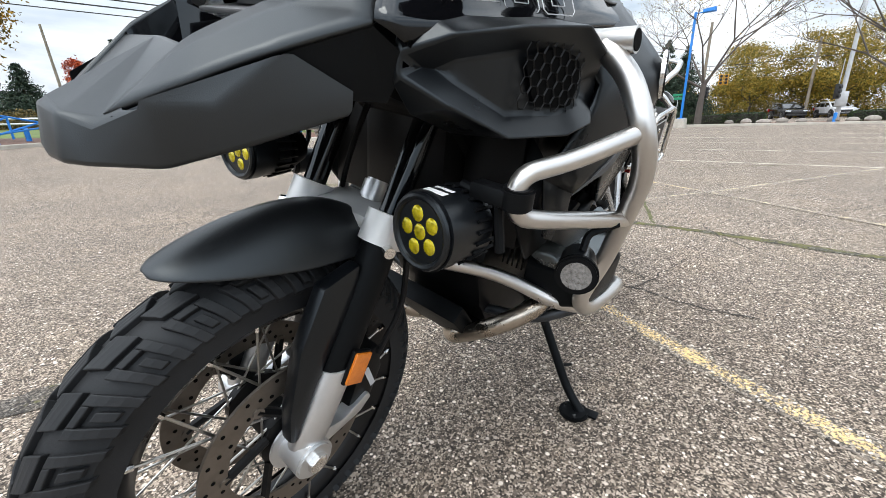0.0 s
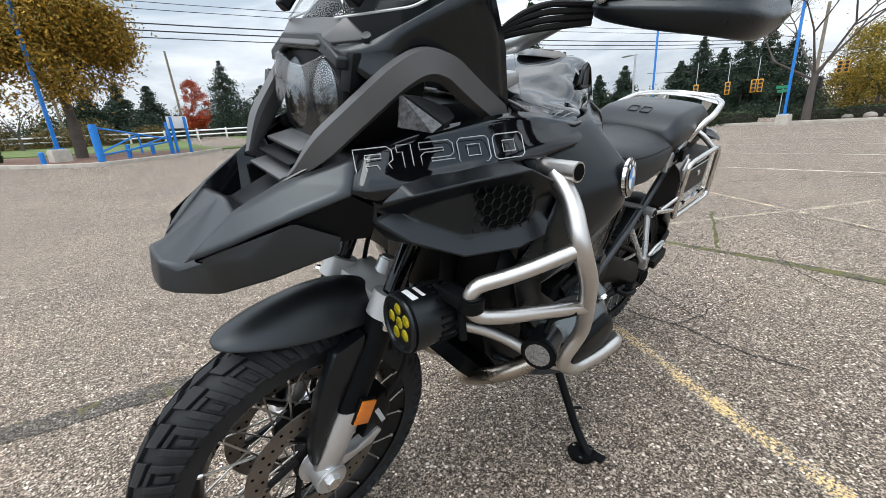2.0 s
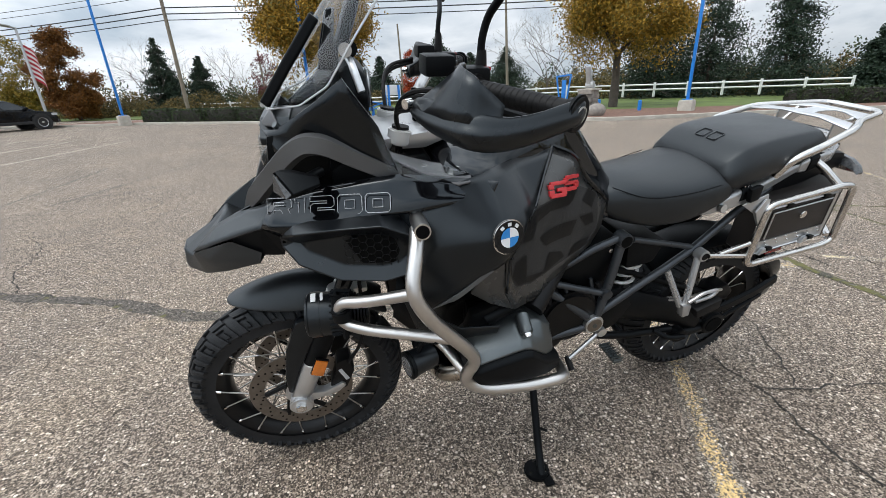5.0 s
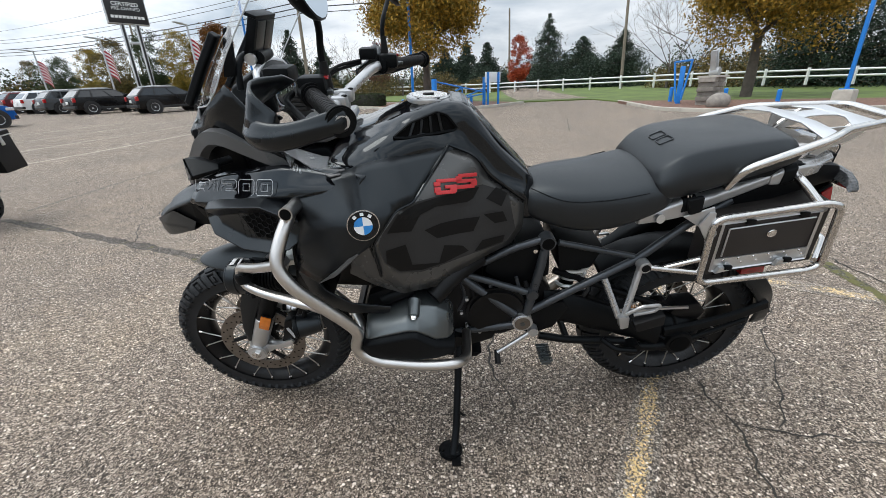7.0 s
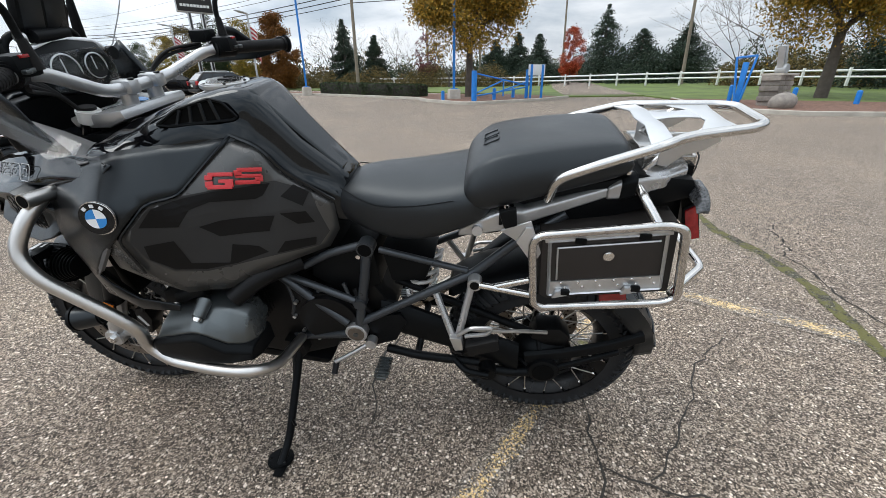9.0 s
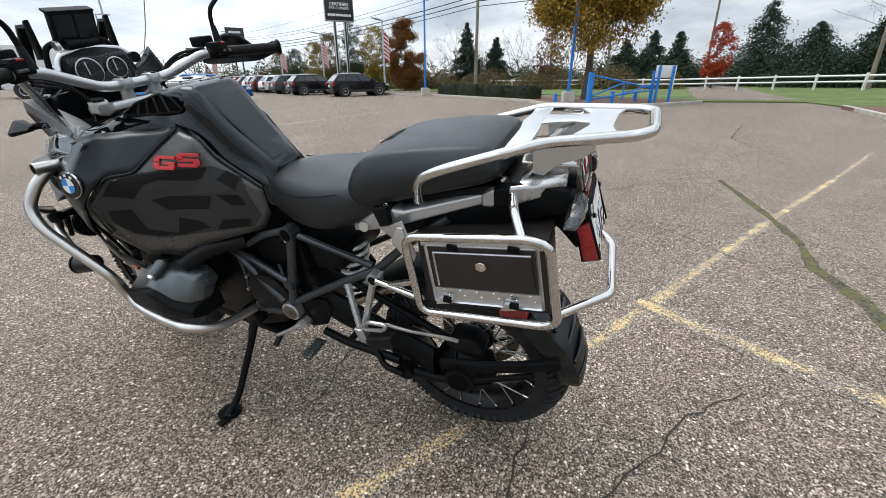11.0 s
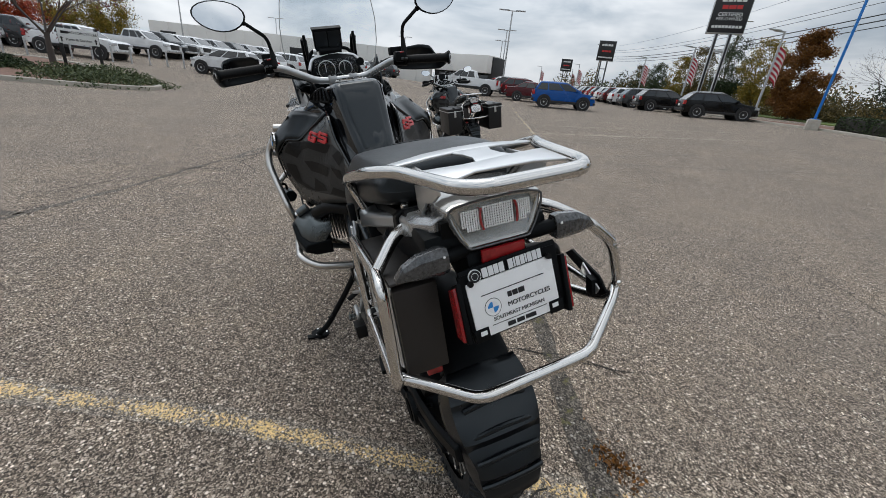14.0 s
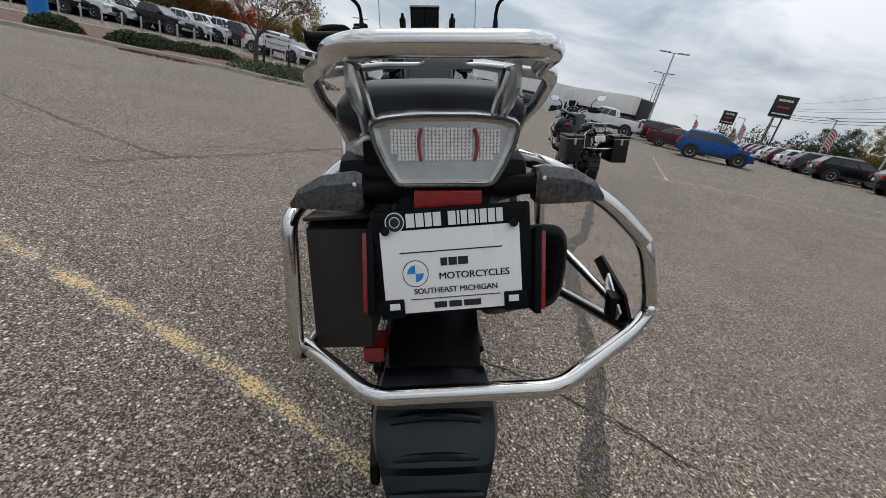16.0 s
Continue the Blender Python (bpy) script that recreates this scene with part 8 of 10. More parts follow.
HEAD = ((1.056, (0.20, 0.600), (0.262, 0.612), (0.304, 0.600), (0.336, 0.584), (0.30, 0.555)),
        (1.040, (0.20, 0.618), (0.272, 0.632), (0.316, 0.616), (0.347, 0.594), (0.30, 0.56)),
        (0.930, (0.20, 0.664), (0.284, 0.664), (0.324, 0.648), (0.352, 0.626), (0.30, 0.57)),
        (0.905, (0.20, 0.664), (0.284, 0.662), (0.323, 0.645), (0.351, 0.622), (0.30, 0.565)),
        (0.855, (0.20, 0.655), (0.284, 0.650), (0.316, 0.616), (0.338, 0.577), (0.30, 0.55)),
        (0.818, (0.20, 0.628), (0.274, 0.624), (0.298, 0.590), (0.314, 0.555), (0.28, 0.54)),
        (0.804, (0.20, 0.590), (0.250, 0.588), (0.272, 0.570), (0.285, 0.552), (0.25, 0.54)))
GUARD = ((1.062, (0.22, 0.582), (0.340, 0.584), (0.352, 0.574), (0.348, 0.536), (0.30, 0.508), (0.22, 0.502)),
         (1.044, (0.22, 0.592), (0.349, 0.593), (0.360, 0.583), (0.356, 0.530), (0.30, 0.500), (0.22, 0.495)),
         (0.926, (0.22, 0.620), (0.352, 0.622), (0.364, 0.612), (0.360, 0.524), (0.30, 0.492), (0.22, 0.488)),
         (0.905, (0.22, 0.616), (0.351, 0.618), (0.363, 0.608), (0.360, 0.523), (0.30, 0.492), (0.22, 0.488)),
         (0.858, (0.22, 0.574), (0.340, 0.576), (0.356, 0.566), (0.355, 0.522), (0.30, 0.492), (0.22, 0.488)),
         (0.802, (0.22, 0.552), (0.316, 0.550), (0.332, 0.540), (0.332, 0.516), (0.29, 0.496), (0.22, 0.490)))


def lengthwise(rows):
    """A casting given by its sections along the bike."""
    return loft([[V((x, l, h)) for l, h in sec] for x, *sec in rows])


for fl in (1, -1):
    def mk(b):
        return b if fl > 0 else flip(b)
    hc = part("cylinder_head_cover", mk(lengthwise(HEAD)), M_engine, bike, "grey metallic cylinder head cover", bevel=0.008)
    part("cover_guard", mk(lengthwise(GUARD)), M_plastic_dk, hc, "black lower cover guard", bevel=0.005)
    part("bolt_tower", mk(cyl((0.912, 0.282, 0.681), (0.914, 0.328, 0.657), 0.018, 0.016, 24, bev=0.003)), M_engine, hc)
    part("cover_bolt", mk(cyl((0.9138, 0.325, 0.6585), (0.9143, 0.336, 0.6525), 0.0115, n=24, bev=0.003)), M_chrome, hc, "chrome cover bolt")
    part("ignition_coil", mk(tube([(1.000, 0.262, 0.668), (0.962, 0.264, 0.688), (0.915, 0.258, 0.700)], 0.019, 0.02, 12)), M_plastic_dk, hc, "black ignition coil")
    part("coil_cover", mk(slab([(1.055, 0.640), (1.040, 0.690), (0.985, 0.712), (0.950, 0.700), (0.985, 0.660)], 0.235, 0.268, bev=0.006)), M_plastic_dk, hc, "dark grey coil cover")
    for k in range(7):
        part("cooling_fin", mk(slab([(1.02, 0.535), (1.02, 0.645), (0.84, 0.645), (0.83, 0.535)], 0.145 + 0.012 * k, 0.149 + 0.012 * k)), M_engdk, eng)
    part("exhaust_header", mk(tube([(0.96, 0.27, 0.52), (1.05, 0.262, 0.48), (1.095, 0.20, 0.42), (1.09, 0.085, 0.325), (1.02, 0.04, 0.30), (0.80, 0.05, 0.28)], 0.0215, 0.07, 16)), M_exhaust, eng, "heat-tinted exhaust header")
    part("intake_pipe", mk(tube([(0.86, 0.25, 0.66), (0.80, 0.20, 0.70), (0.72, 0.12, 0.70)], 0.028, 0.04, 12)), M_engdk, eng)
part("clutch_cover", cyl((0.66, 0.11, 0.50), (0.66, 0.155, 0.50), 0.10, n=36, bev=0.01), M_engdk, eng)
for k in range(9):
    a = 2 * math.pi * k / 9
    part("case_bolt", cyl((0.70 + 0.075 * math.cos(a), 0.135, 0.50 + 0.09 * math.sin(a)), (0.70 + 0.075 * math.cos(a), 0.148, 0.50 + 0.09 * math.sin(a)), 0.006, n=6), M_alu, eng)
part("gearbox", slab([(0.70, 0.60), (0.52, 0.62), (0.46, 0.52), (0.50, 0.40), (0.64, 0.36), (0.72, 0.42)], -0.11, 0.11, bev=0.015), M_engdk, bike)
part("air_box", slab([(0.68, 0.74), (0.50, 0.745), (0.49, 0.62), (0.60, 0.575), (0.70, 0.64)], -0.115, 0.115, bev=0.012), M_plastic_dk, bike)
part("side_cover", slab([(0.48, 0.745), (0.33, 0.72), (0.36, 0.64), (0.46, 0.63)], -0.11, 0.112, bev=0.012), M_plastic_dk, bike)
part("cover_screw", cyl((0.545, 0.112, 0.72), (0.545, 0.122, 0.72), 0.007, n=10), M_chrome, bike)
for k in range(8):
    part("engine_hose", tube([(0.78 - 0.03 * k, 0.128, 0.63 - 0.02 * (k % 3)), (0.76 - 0.03 * k, 0.14, 0.56), (0.80 - 0.04 * k, 0.125, 0.47 + 0.01 * (k % 4))], 0.006 + 0.002 * (k % 3), 0.04, 7), M_grip if k % 3 else M_frame, eng)

# ---- frame tubes ----
for s in (1, -1):
    fr = part("frame_tube", tube([(0.800, 0.125 * s, 0.655), (0.600, 0.155 * s, 0.497)], 0.0135, 0, 14), M_frame, bike, "dark grey steel frame tubes")
    for pts, r in (([(0.79, 0.12 * s, 0.652), (0.565, 0.148 * s, 0.582)], 0.011), ([(0.82, 0.13 * s, 0.40), (0.60, 0.158 * s, 0.455)], 0.0135), ([(0.512, 0.118 * s, 0.765), (0.530, 0.135 * s, 0.66), (0.562, 0.155 * s, 0.50)], 0.0145), ([(0.555, 0.152 * s, 0.505), (0.325, 0.135 * s, 0.632), (0.225, 0.122 * s, 0.682), (0.10, 0.118 * s, 0.80), (0.0, 0.112 * s, 0.87)], 0.0125), ([(0.48, 0.125 * s, 0.752), (0.24, 0.122 * s, 0.690)], 0.0095), ([(0.71, 0.125 * s, 0.685), (0.62, 0.125 * s, 0.735), (0.525, 0.12 * s, 0.762)], 0.0115)):
        part("frame_tube", tube(pts, r, 0.03, 14), M_frame, fr)
    part("frame_socket", cyl((0.515, 0.10 * s, 0.757), (0.515, 0.142 * s, 0.757), 0.024, n=24, bev=0.002), M_frame, fr)
    part("socket_hole", cyl((0.515, 0.1422 * s, 0.757), (0.515, 0.1426 * s, 0.757), 0.019, n=20), M_hole, fr)
    part("frame_socket", cyl((0.55, 0.13 * s, 0.578), (0.55, 0.165 * s, 0.578), 0.019, n=20, bev=0.002), M_frame, fr)
    part("pivot_cap", cyl((0.575, 0.14 * s, 0.468), (0.575, 0.172 * s, 0.468), 0.034, n=32, bev=0.003), M_alu, fr, "silver swingarm pivot cap")
    part("pivot_inner", cyl((0.575, 0.1722 * s, 0.468), (0.575, 0.1735 * s, 0.468), 0.026, n=28), M_disc, fr)
    part("pivot_screw", cyl((0.575, 0.173 * s, 0.468), (0.575, 0.176 * s, 0.468), 0.008, n=12), M_engine, fr)
    part("peg_plate", slab([(0.56, 0.47), (0.53, 0.51), (0.44, 0.53), (0.42, 0.50), (0.46, 0.42), (0.53, 0.39), (0.60, 0.42)], 0.128 * s, 0.140 * s, bev=0.003), M_plastic_dk, fr)
    pg = part("footpeg", slab([(0.512, 0.350), (0.482, 0.350), (0.482, 0.338), (0.512, 0.338)], 0.15 * s, 0.235 * s, bev=0.003), M_engine, bike, "serrated dark metal footpeg")
    for k in range(7):
        part("peg_tooth", box(0.497, (0.158 + 0.0118 * k) * s, 0.352, 0.044, 0.003, 0.009), M_engine, pg)
    # pillion footrest bracket
    br = part("pillion_bracket", tube([(0.326, 0.145 * s, 0.625), (0.275, 0.195 * s, 0.505)], 0.0105, 0, 8), M_silver, bike, "silver pillion footrest bracket")
    part("bracket_strut", tube([(0.222, 0.145 * s, 0.683), (0.262, 0.20 * s, 0.505)], 0.0105, 0, 8), M_silver, br)
    part("bracket_boss", cyl((0.218, 0.135 * s, 0.675), (0.218, 0.168 * s, 0.675), 0.0195, n=24, bev=0.002), M_silver, br)
    part("boss_hole", cyl((0.218, 0.1682 * s, 0.675), (0.218, 0.1688 * s, 0.675), 0.013, n=20), M_plastic_dk, br)
    part("bracket_foot", slab([(0.285, 0.52), (0.25, 0.52), (0.245, 0.475), (0.27, 0.47)], 0.188 * s, 0.215 * s, bev=0.004), M_silver, br)
    part("heel_guard", tube([(0.262, 0.21 * s, 0.53), (0.225, 0.215 * s, 0.565), (0.165, 0.215 * s, 0.57), (0.18, 0.215 * s, 0.545), (0.24, 0.212 * s, 0.53)], 0.006, 0.015, 8), M_silver, br)
    part("pillion_peg", slab([(0.24, 0.505), (0.15, 0.54), (0.145, 0.50), (0.225, 0.47)], 0.20 * s, 0.232 * s, bev=0.006), M_grip, br, "black rubber pillion peg")

# gear lever and side stand
gl = part("gear_lever", tube([(0.535, 0.160, 0.425), (0.60, 0.175, 0.385), (0.655, 0.188, 0.355)], 0.007, 0.02, 10), M_alu, bike, "silver gear lever with a black rubber toe")
part("lever_toe", cyl((0.655, 0.175, 0.352), (0.655, 0.215, 0.328), 0.010, n=14), M_grip, gl)
part("lever_boss", cyl((0.535, 0.145, 0.425), (0.535, 0.172, 0.425), 0.017, n=20), M_alu, gl)
st = part("side_stand", tube([(0.782, 0.150, 0.385), (0.790, 0.205, 0.30), (0.805, 0.33, 0.13), (0.818, 0.392, 0.085)], 0.0125, 0.05, 14), M_plastic_dk, bike, "black side stand on a wide foot plate")
part("stand_pivot", slab([(0.82, 0.42), (0.76, 0.41), (0.755, 0.36), (0.79, 0.33), (0.815, 0.36)], 0.13, 0.172, bev=0.006), M_engdk, st)
part("stand_spring", tube([(0.80, 0.165, 0.37), (0.795, 0.25, 0.23)], 0.007, 0, 8), M_engdk, st)
part("stand_tab", tube([(0.80, 0.29, 0.185), (0.775, 0.315, 0.19)], 0.005, 0, 6), M_engdk, st)
foot_m = pose(0, 0, 0, 11.8, 0, 0)
fb = None
fp = cyl((0, 0, -0.004), (0, 0, 0.009), 0.040, n=32, bev=0.003)
fp = box(-0.018, 0.036, 0.002, 0.030, 0.05, 0.008, fp, bev=0.003)
ft = part("stand_foot", fp, M_plastic_dk, st, "black round stand foot")
ft.matrix_basis = Matrix.Translation((0.826, 0.372, 0.083)) @ foot_m
for k in range(3):
    a = 2 * math.pi * k / 3 + 0.4
    sc = part("foot_screw", cyl((0.028 * math.cos(a), 0.028 * math.sin(a), 0.008), (0.028 * math.cos(a), 0.028 * math.sin(a), 0.012), 0.005, n=8), M_chrome, ft)
cs = part("centre_stand", tube([(0.50, 0.12, 0.36), (0.40, 0.13, 0.345), (0.20, 0.135, 0.335)], 0.014, 0.03, 10), M_plastic_dk, bike, "black centre stand folded up")
part("stand_leg", tube([(0.50, -0.12, 0.36), (0.40, -0.13, 0.345), (0.20, -0.135, 0.335)], 0.014, 0.03, 10), M_plastic_dk, cs)
part("stand_cross", tube([(0.40, 0.13, 0.345), (0.40, -0.13, 0.345)], 0.012, 0, 10), M_plastic_dk, cs)
part("stand_lever", tube([(0.28, 0.14, 0.35), (0.24, 0.17, 0.33), (0.17, 0.175, 0.325)], 0.01, 0.02, 10), M_plastic_dk, cs)

# ---- swingarm and rear wheel area ----
sw = part("swingarm", loft([[V((x, l + a * 0.5, h + b)) for a, b in [(w * math.cos(2 * math.pi * k / 14), w * 1.15 * math.sin(2 * math.pi * k / 14)) for k in range(14)]] for x, l, h, w in ((0.50, 0.105, 0.50, 0.05), (0.42, 0.11, 0.48, 0.055), (0.30, 0.115, 0.44, 0.05), (0.16, 0.115, 0.385, 0.048), (0.08, 0.115, 0.345, 0.055))]), M_plastic_dk, bike, "black single-sided swingarm")
fd = part("final_drive", loft([[V((0.0 + r * math.cos(2 * math.pi * k / 28), l, 0.318 + r * math.sin(2 * math.pi * k / 28))) for k in range(28)] for l, r in ((0.05, 0.10), (0.075, 0.10), (0.10, 0.085), (0.125, 0.055), (0.128, 0.048), (0.142, 0.046), (0.144, 0.04))]), M_plastic_dk, sw, "black final drive housing")
part("axle_cap", cyl((0, 0.143, 0.318), (0, 0.147, 0.318), 0.034, n=32), M_hole, fd)
for k in range(6):
    a = 2 * math.pi * k / 6 + 0.3
    part("housing_rib", tube([(0.05 * math.cos(a), 0.128, 0.318 + 0.05 * math.sin(a)), (0.098 * math.cos(a), 0.095, 0.318 + 0.098 * math.sin(a))], 0.007, 0, 6), M_plastic_dk, fd)
part("pivot_bolt", cyl((0.175, 0.13, 0.315), (0.175, 0.165, 0.315), 0.03, n=24, bev=0.003), M_plastic_dk, sw)
part("pivot_arm", tube([(0.175, 0.14, 0.315), (0.10, 0.135, 0.30), (0.03, 0.125, 0.30)], 0.016, 0.03, 10), M_plastic_dk, sw)
part("rear_caliper", slab([(0.0, 0.405), (-0.06, 0.40), (-0.075, 0.44), (-0.04, 0.475), (0.03, 0.47), (0.05, 0.43)], 0.04, 0.11, bev=0.012), M_engdk, sw, "black rear brake caliper")
part("brake_line", tube([(0.0, 0.115, 0.465), (0.08, 0.12, 0.47), (0.16, 0.12, 0.46), (0.30, 0.12, 0.47), (0.42, 0.11, 0.52)], 0.006, 0.04, 8), M_spoke, sw)
part("torque_rod", tube([(0.46, 0.06, 0.60), (0.20, 0.08, 0.50), (0.02, 0.09, 0.43)], 0.012, 0.05, 10), M_plastic_dk, sw)
part("rear_shock", tube([(0.40, 0.02, 0.50), (0.36, 0.02, 0.72)], 0.024, 0, 14), M_engdk, bike)
pts = []
for k in range(70):
    a = k * 0.5
    pts.append((0.395 - 0.035 * k / 70 + 0.042 * math.cos(a), 0.03 + 0.042 * math.sin(a), 0.53 + 0.17 * k / 70))
part("shock_spring", tube(pts, 0.0065, 0, 6), M_clamp, bike, "pale coil spring")
# rear mudguard, inner and outer
secs = []
for a, r, w in ((150, 0.352, 0.075), (120, 0.368, 0.085), (90, 0.38, 0.09), (60, 0.392, 0.092), (40, 0.40, 0.09)):
    t = math.radians(a)
    secs.append([V((r * math.cos(t) * 1.0, w * u, 0.318 + r * math.sin(t) - 0.03 * abs(u) ** 3)) for u in (-1, -0.7, 0, 0.7, 1)])
part("inner_mudguard", loft(secs, closed=False), M_plastic_dk, bike, solid=0.004, sub=1)
secs = []
for i in range(19):
    f = i / 18
    t = math.radians(125 + 50 * f)
    w = 0.086 + 0.024 * math.sin(math.pi * min(1.0, f * 1.25 + 0.12)) - 0.012 * max(0.0, f - 0.8) / 0.2
    step = 0.013 * ((i % 5) / 4 - 0.5)
    row = []
    for u in (-1, -0.96, -0.86, -0.72, -0.4, 0, 0.4, 0.72, 0.86, 0.96, 1):
        rr = 0.350 + (step if abs(u) < 0.75 else 0.0) - 0.010 * u * u - 0.055 * max(0.0, abs(u) - 0.86) / 0.14
        lift = 0.045 * (1 - abs(u)) * max(0.0, 0.16 - f)
        row.append(V(((rr + lift) * math.cos(t), w * min(1.0, abs(u) + 0.02) * (1 if u > 0 else -1 if u < 0 else 0), 0.318 + (rr + lift) * math.sin(t))))
    secs.append(row)
hg = part("rear_hugger", loft(secs, closed=False), M_plastic, bike, "matte black ridged rear tyre hugger", solid=0.005, smooth=30)
for f in (0.26, 0.45, 0.64, 0.83):
    arc = []
    for k in range(13):
        u = -0.72 + 1.44 * k / 12
        t = math.radians(125 + 50 * (f + 0.045 * u * u))
        r = 0.3545 - 0.010 * u * u - 0.006 * abs(u / 0.72) ** 3
        arc.append((r * math.cos(t), 0.100 * u, 0.318 + r * math.sin(t)))
    part("hugger_rib", tube(arc, 0.0062, 0, 8), M_plastic, hg)
part("hugger_arm", band([(0.06, 0.125, 0.36), (-0.06, 0.122, 0.385), (-0.18, 0.115, 0.42), (-0.285, 0.100, 0.455)], 0.044, 0.016), M_plastic_dk, hg, bevel=0.003)
part("hugger_arm", band([(0.02, 0.13, 0.30), (-0.10, 0.125, 0.35), (-0.22, 0.115, 0.40)], 0.022, 0.012), M_plastic_dk, hg, bevel=0.003)

# ---- seat ----
def seat_mesh(rows_, flat=False):
    """A cushion given by its sections (place, half width, top, bottom, crown); flat: with a level top and crisp shoulders."""
    secs = []
    for x, w, top, bot, crown in rows_:
        half = ((0.5, top - crown * 0.25), (0.85, top - crown * 0.8), (1.0, top - crown - 0.025)) if not flat else ((0.62, top - 0.003), (0.79, top - 0.008), (0.83, top - 0.013), (0.99, top - 0.4 * (top - bot)))
        half += ((1.0, bot + 0.03), (0.9, bot))
        secs.append([V((x, 0, top))] + [V((x, w * u, h)) for u, h in half] + [V((x, 0, bot - 0.004))] + [V((x, -w * u, h)) for u, h in half[::-1]])
    return loft(secs)


rs = part("rider_seat", seat_mesh([(0.612, 0.050, 0.875, 0.840, 0.012), (0.592, 0.090, 0.912, 0.825, 0.02), (0.53, 0.120, 0.938, 0.800, 0.03), (0.44, 0.150, 0.941, 0.782, 0.03), (0.34, 0.166, 0.948, 0.790, 0.03), (0.26, 0.170, 0.965, 0.828, 0.03), (0.15, 0.158, 0.985, 0.87, 0.026)]), M_seat, bike, "black vinyl rider seat", sub=2)
ps = part("pillion_seat", seat_mesh([(0.250, 0.130, 0.958, 0.915, 0.01), (0.246, 0.150, 0.971, 0.900, 0.01), (0.235, 0.163, 0.988, 0.888, 0.01), (0.205, 0.169, 1.014, 0.884, 0.01), (0.180, 0.170, 1.026, 0.888, 0.01), (0.140, 0.169, 1.036, 0.898, 0.01), (0.07, 0.165, 1.046, 0.920, 0.01), (-0.02, 0.159, 1.054, 0.945, 0.01), (-0.075, 0.153, 1.057, 0.958, 0.01), (-0.105, 0.148, 1.053, 0.968, 0.01), (-0.120, 0.142, 1.038, 0.974, 0.01), (-0.128, 0.130, 1.005, 0.98, 0.01)], True), M_seat, bike, "black vinyl pillion seat", sub=2)
for s in (1, -1):
    part("seat_seam", tube([(0.57, 0.088 * s, 0.915), (0.48, 0.138 * s, 0.888), (0.36, 0.163 * s, 0.905), (0.27, 0.168 * s, 0.925)], 0.0016, 0.05, 5), M_plastic_dk, rs)
for dy in (0.022, -0.022):
    part("seat_emboss", tube([(0.205, dy + 0.016, 1.0135), (0.205, dy - 0.016, 1.0135), (0.170, dy - 0.016, 1.0290), (0.170, dy + 0.016, 1.0290)], 0.0018, 0.006, 6, closed=True), M_seat, ps)

# ---- tail ----
for s in (1, -1):
    sil = part("tail_casting", loft([[V((x, l * s, h)) for l, h in ((a, lo), (b, lo + 0.004), (b, hi - 0.008), (b - 0.010, hi), (a, hi))] for x, a, b, lo, hi in ((0.262, 0.115, 0.136, 0.806, 0.834), (0.205, 0.120, 0.150, 0.822, 0.872), (0.165, 0.116, 0.156, 0.835, 0.893), (0.125, 0.112, 0.158, 0.845, 0.900), (0.105, 0.110, 0.148, 0.852, 0.894), (-0.085, 0.080, 0.118, 0.913, 0.946))]), M_silver, bike, "silver painted tail frame casting", bevel=0.004)
    part("tail_arm", loft([[V((x, l * s, h)) for l, h in ((a, lo), (b, lo + 0.004), (b, hi - 0.010), (b - 0.014, hi), (a, hi))] for x, a, b, lo, hi in ((-0.084, 0.074, 0.120, 0.909, 0.950), (-0.105, 0.070, 0.122, 0.911, 0.962), (-0.165, 0.064, 0.118, 0.924, 0.974), (-0.205, 0.062, 0.117, 0.940, 0.980), (-0.256, 0.052, 0.094, 0.954, 0.990))]), M_silver, sil, bevel=0.004)
    for x, a, b, lo, hi, fall in ((-0.128, 0.078, 0.1245, 0.913, 0.971, 0.024), (0.146, 0.120, 0.1605, 0.856, 0.902, 0.016)):
        part("clamp_band", loft([[V((x + dx, l * s, h + dx * -0.3)) for l, h in ((a, lo), (b, lo + 0.006), (b, hi - 0.012), (b - 0.014, hi), (a, hi))] for dx in (0.017, -0.017)]), M_plastic_dk, sil, "black clamp band", bevel=0.004)
        part("clamp_bolt", cyl((x, (b - fall) * s, hi - 0.004), (x, (b - fall) * s, hi + 0.008), 0.008, n=12, bev=0.002), M_chrome, sil)
    part("tail_joint", loft([[V((x, l * s, h)) for l, h in ((0.044, 0.954), (0.082, 0.958), (0.082, 0.984), (0.044, 0.988))] for x in (-0.258, -0.272)]), M_plastic_dk, sil)
    part("key_lock", cyl((0.215, 0.148 * s, 0.838), (0.214, 0.160 * s, 0.840), 0.013, n=20), M_alu, sil)
    part("tail_gusset", facets([(0.16, 0.170 * s, 0.850), (0.09, 0.182 * s, 0.885), (0.06, 0.188 * s, 0.80), (0.075, 0.188 * s, 0.765), (0.11, 0.178 * s, 0.82)], [(0, 1, 2, 3, 4)]), M_silver, sil, solid=0.006, bevel=0.002)
    part("helmet_hook", slab([(0.165, 0.905), (0.125, 0.915), (0.12, 0.87), (0.15, 0.86)], 0.165 * s, 0.182 * s, bev=0.005), M_plastic_dk, sil)
part("tail_body", slab([(0.20, 0.80), (0.18, 0.90), (-0.15, 0.975), (-0.27, 0.965), (-0.28, 0.92), (-0.10, 0.86)], -0.115, 0.115, bev=0.015), M_plastic_dk, bike)
part("under_tail", slab([(-0.10, 0.90), (-0.27, 0.93), (-0.285, 0.90), (-0.300, 0.80), (-0.285, 0.79), (-0.24, 0.84)], -0.07, 0.045, bev=0.01), M_plastic_dk, bike)

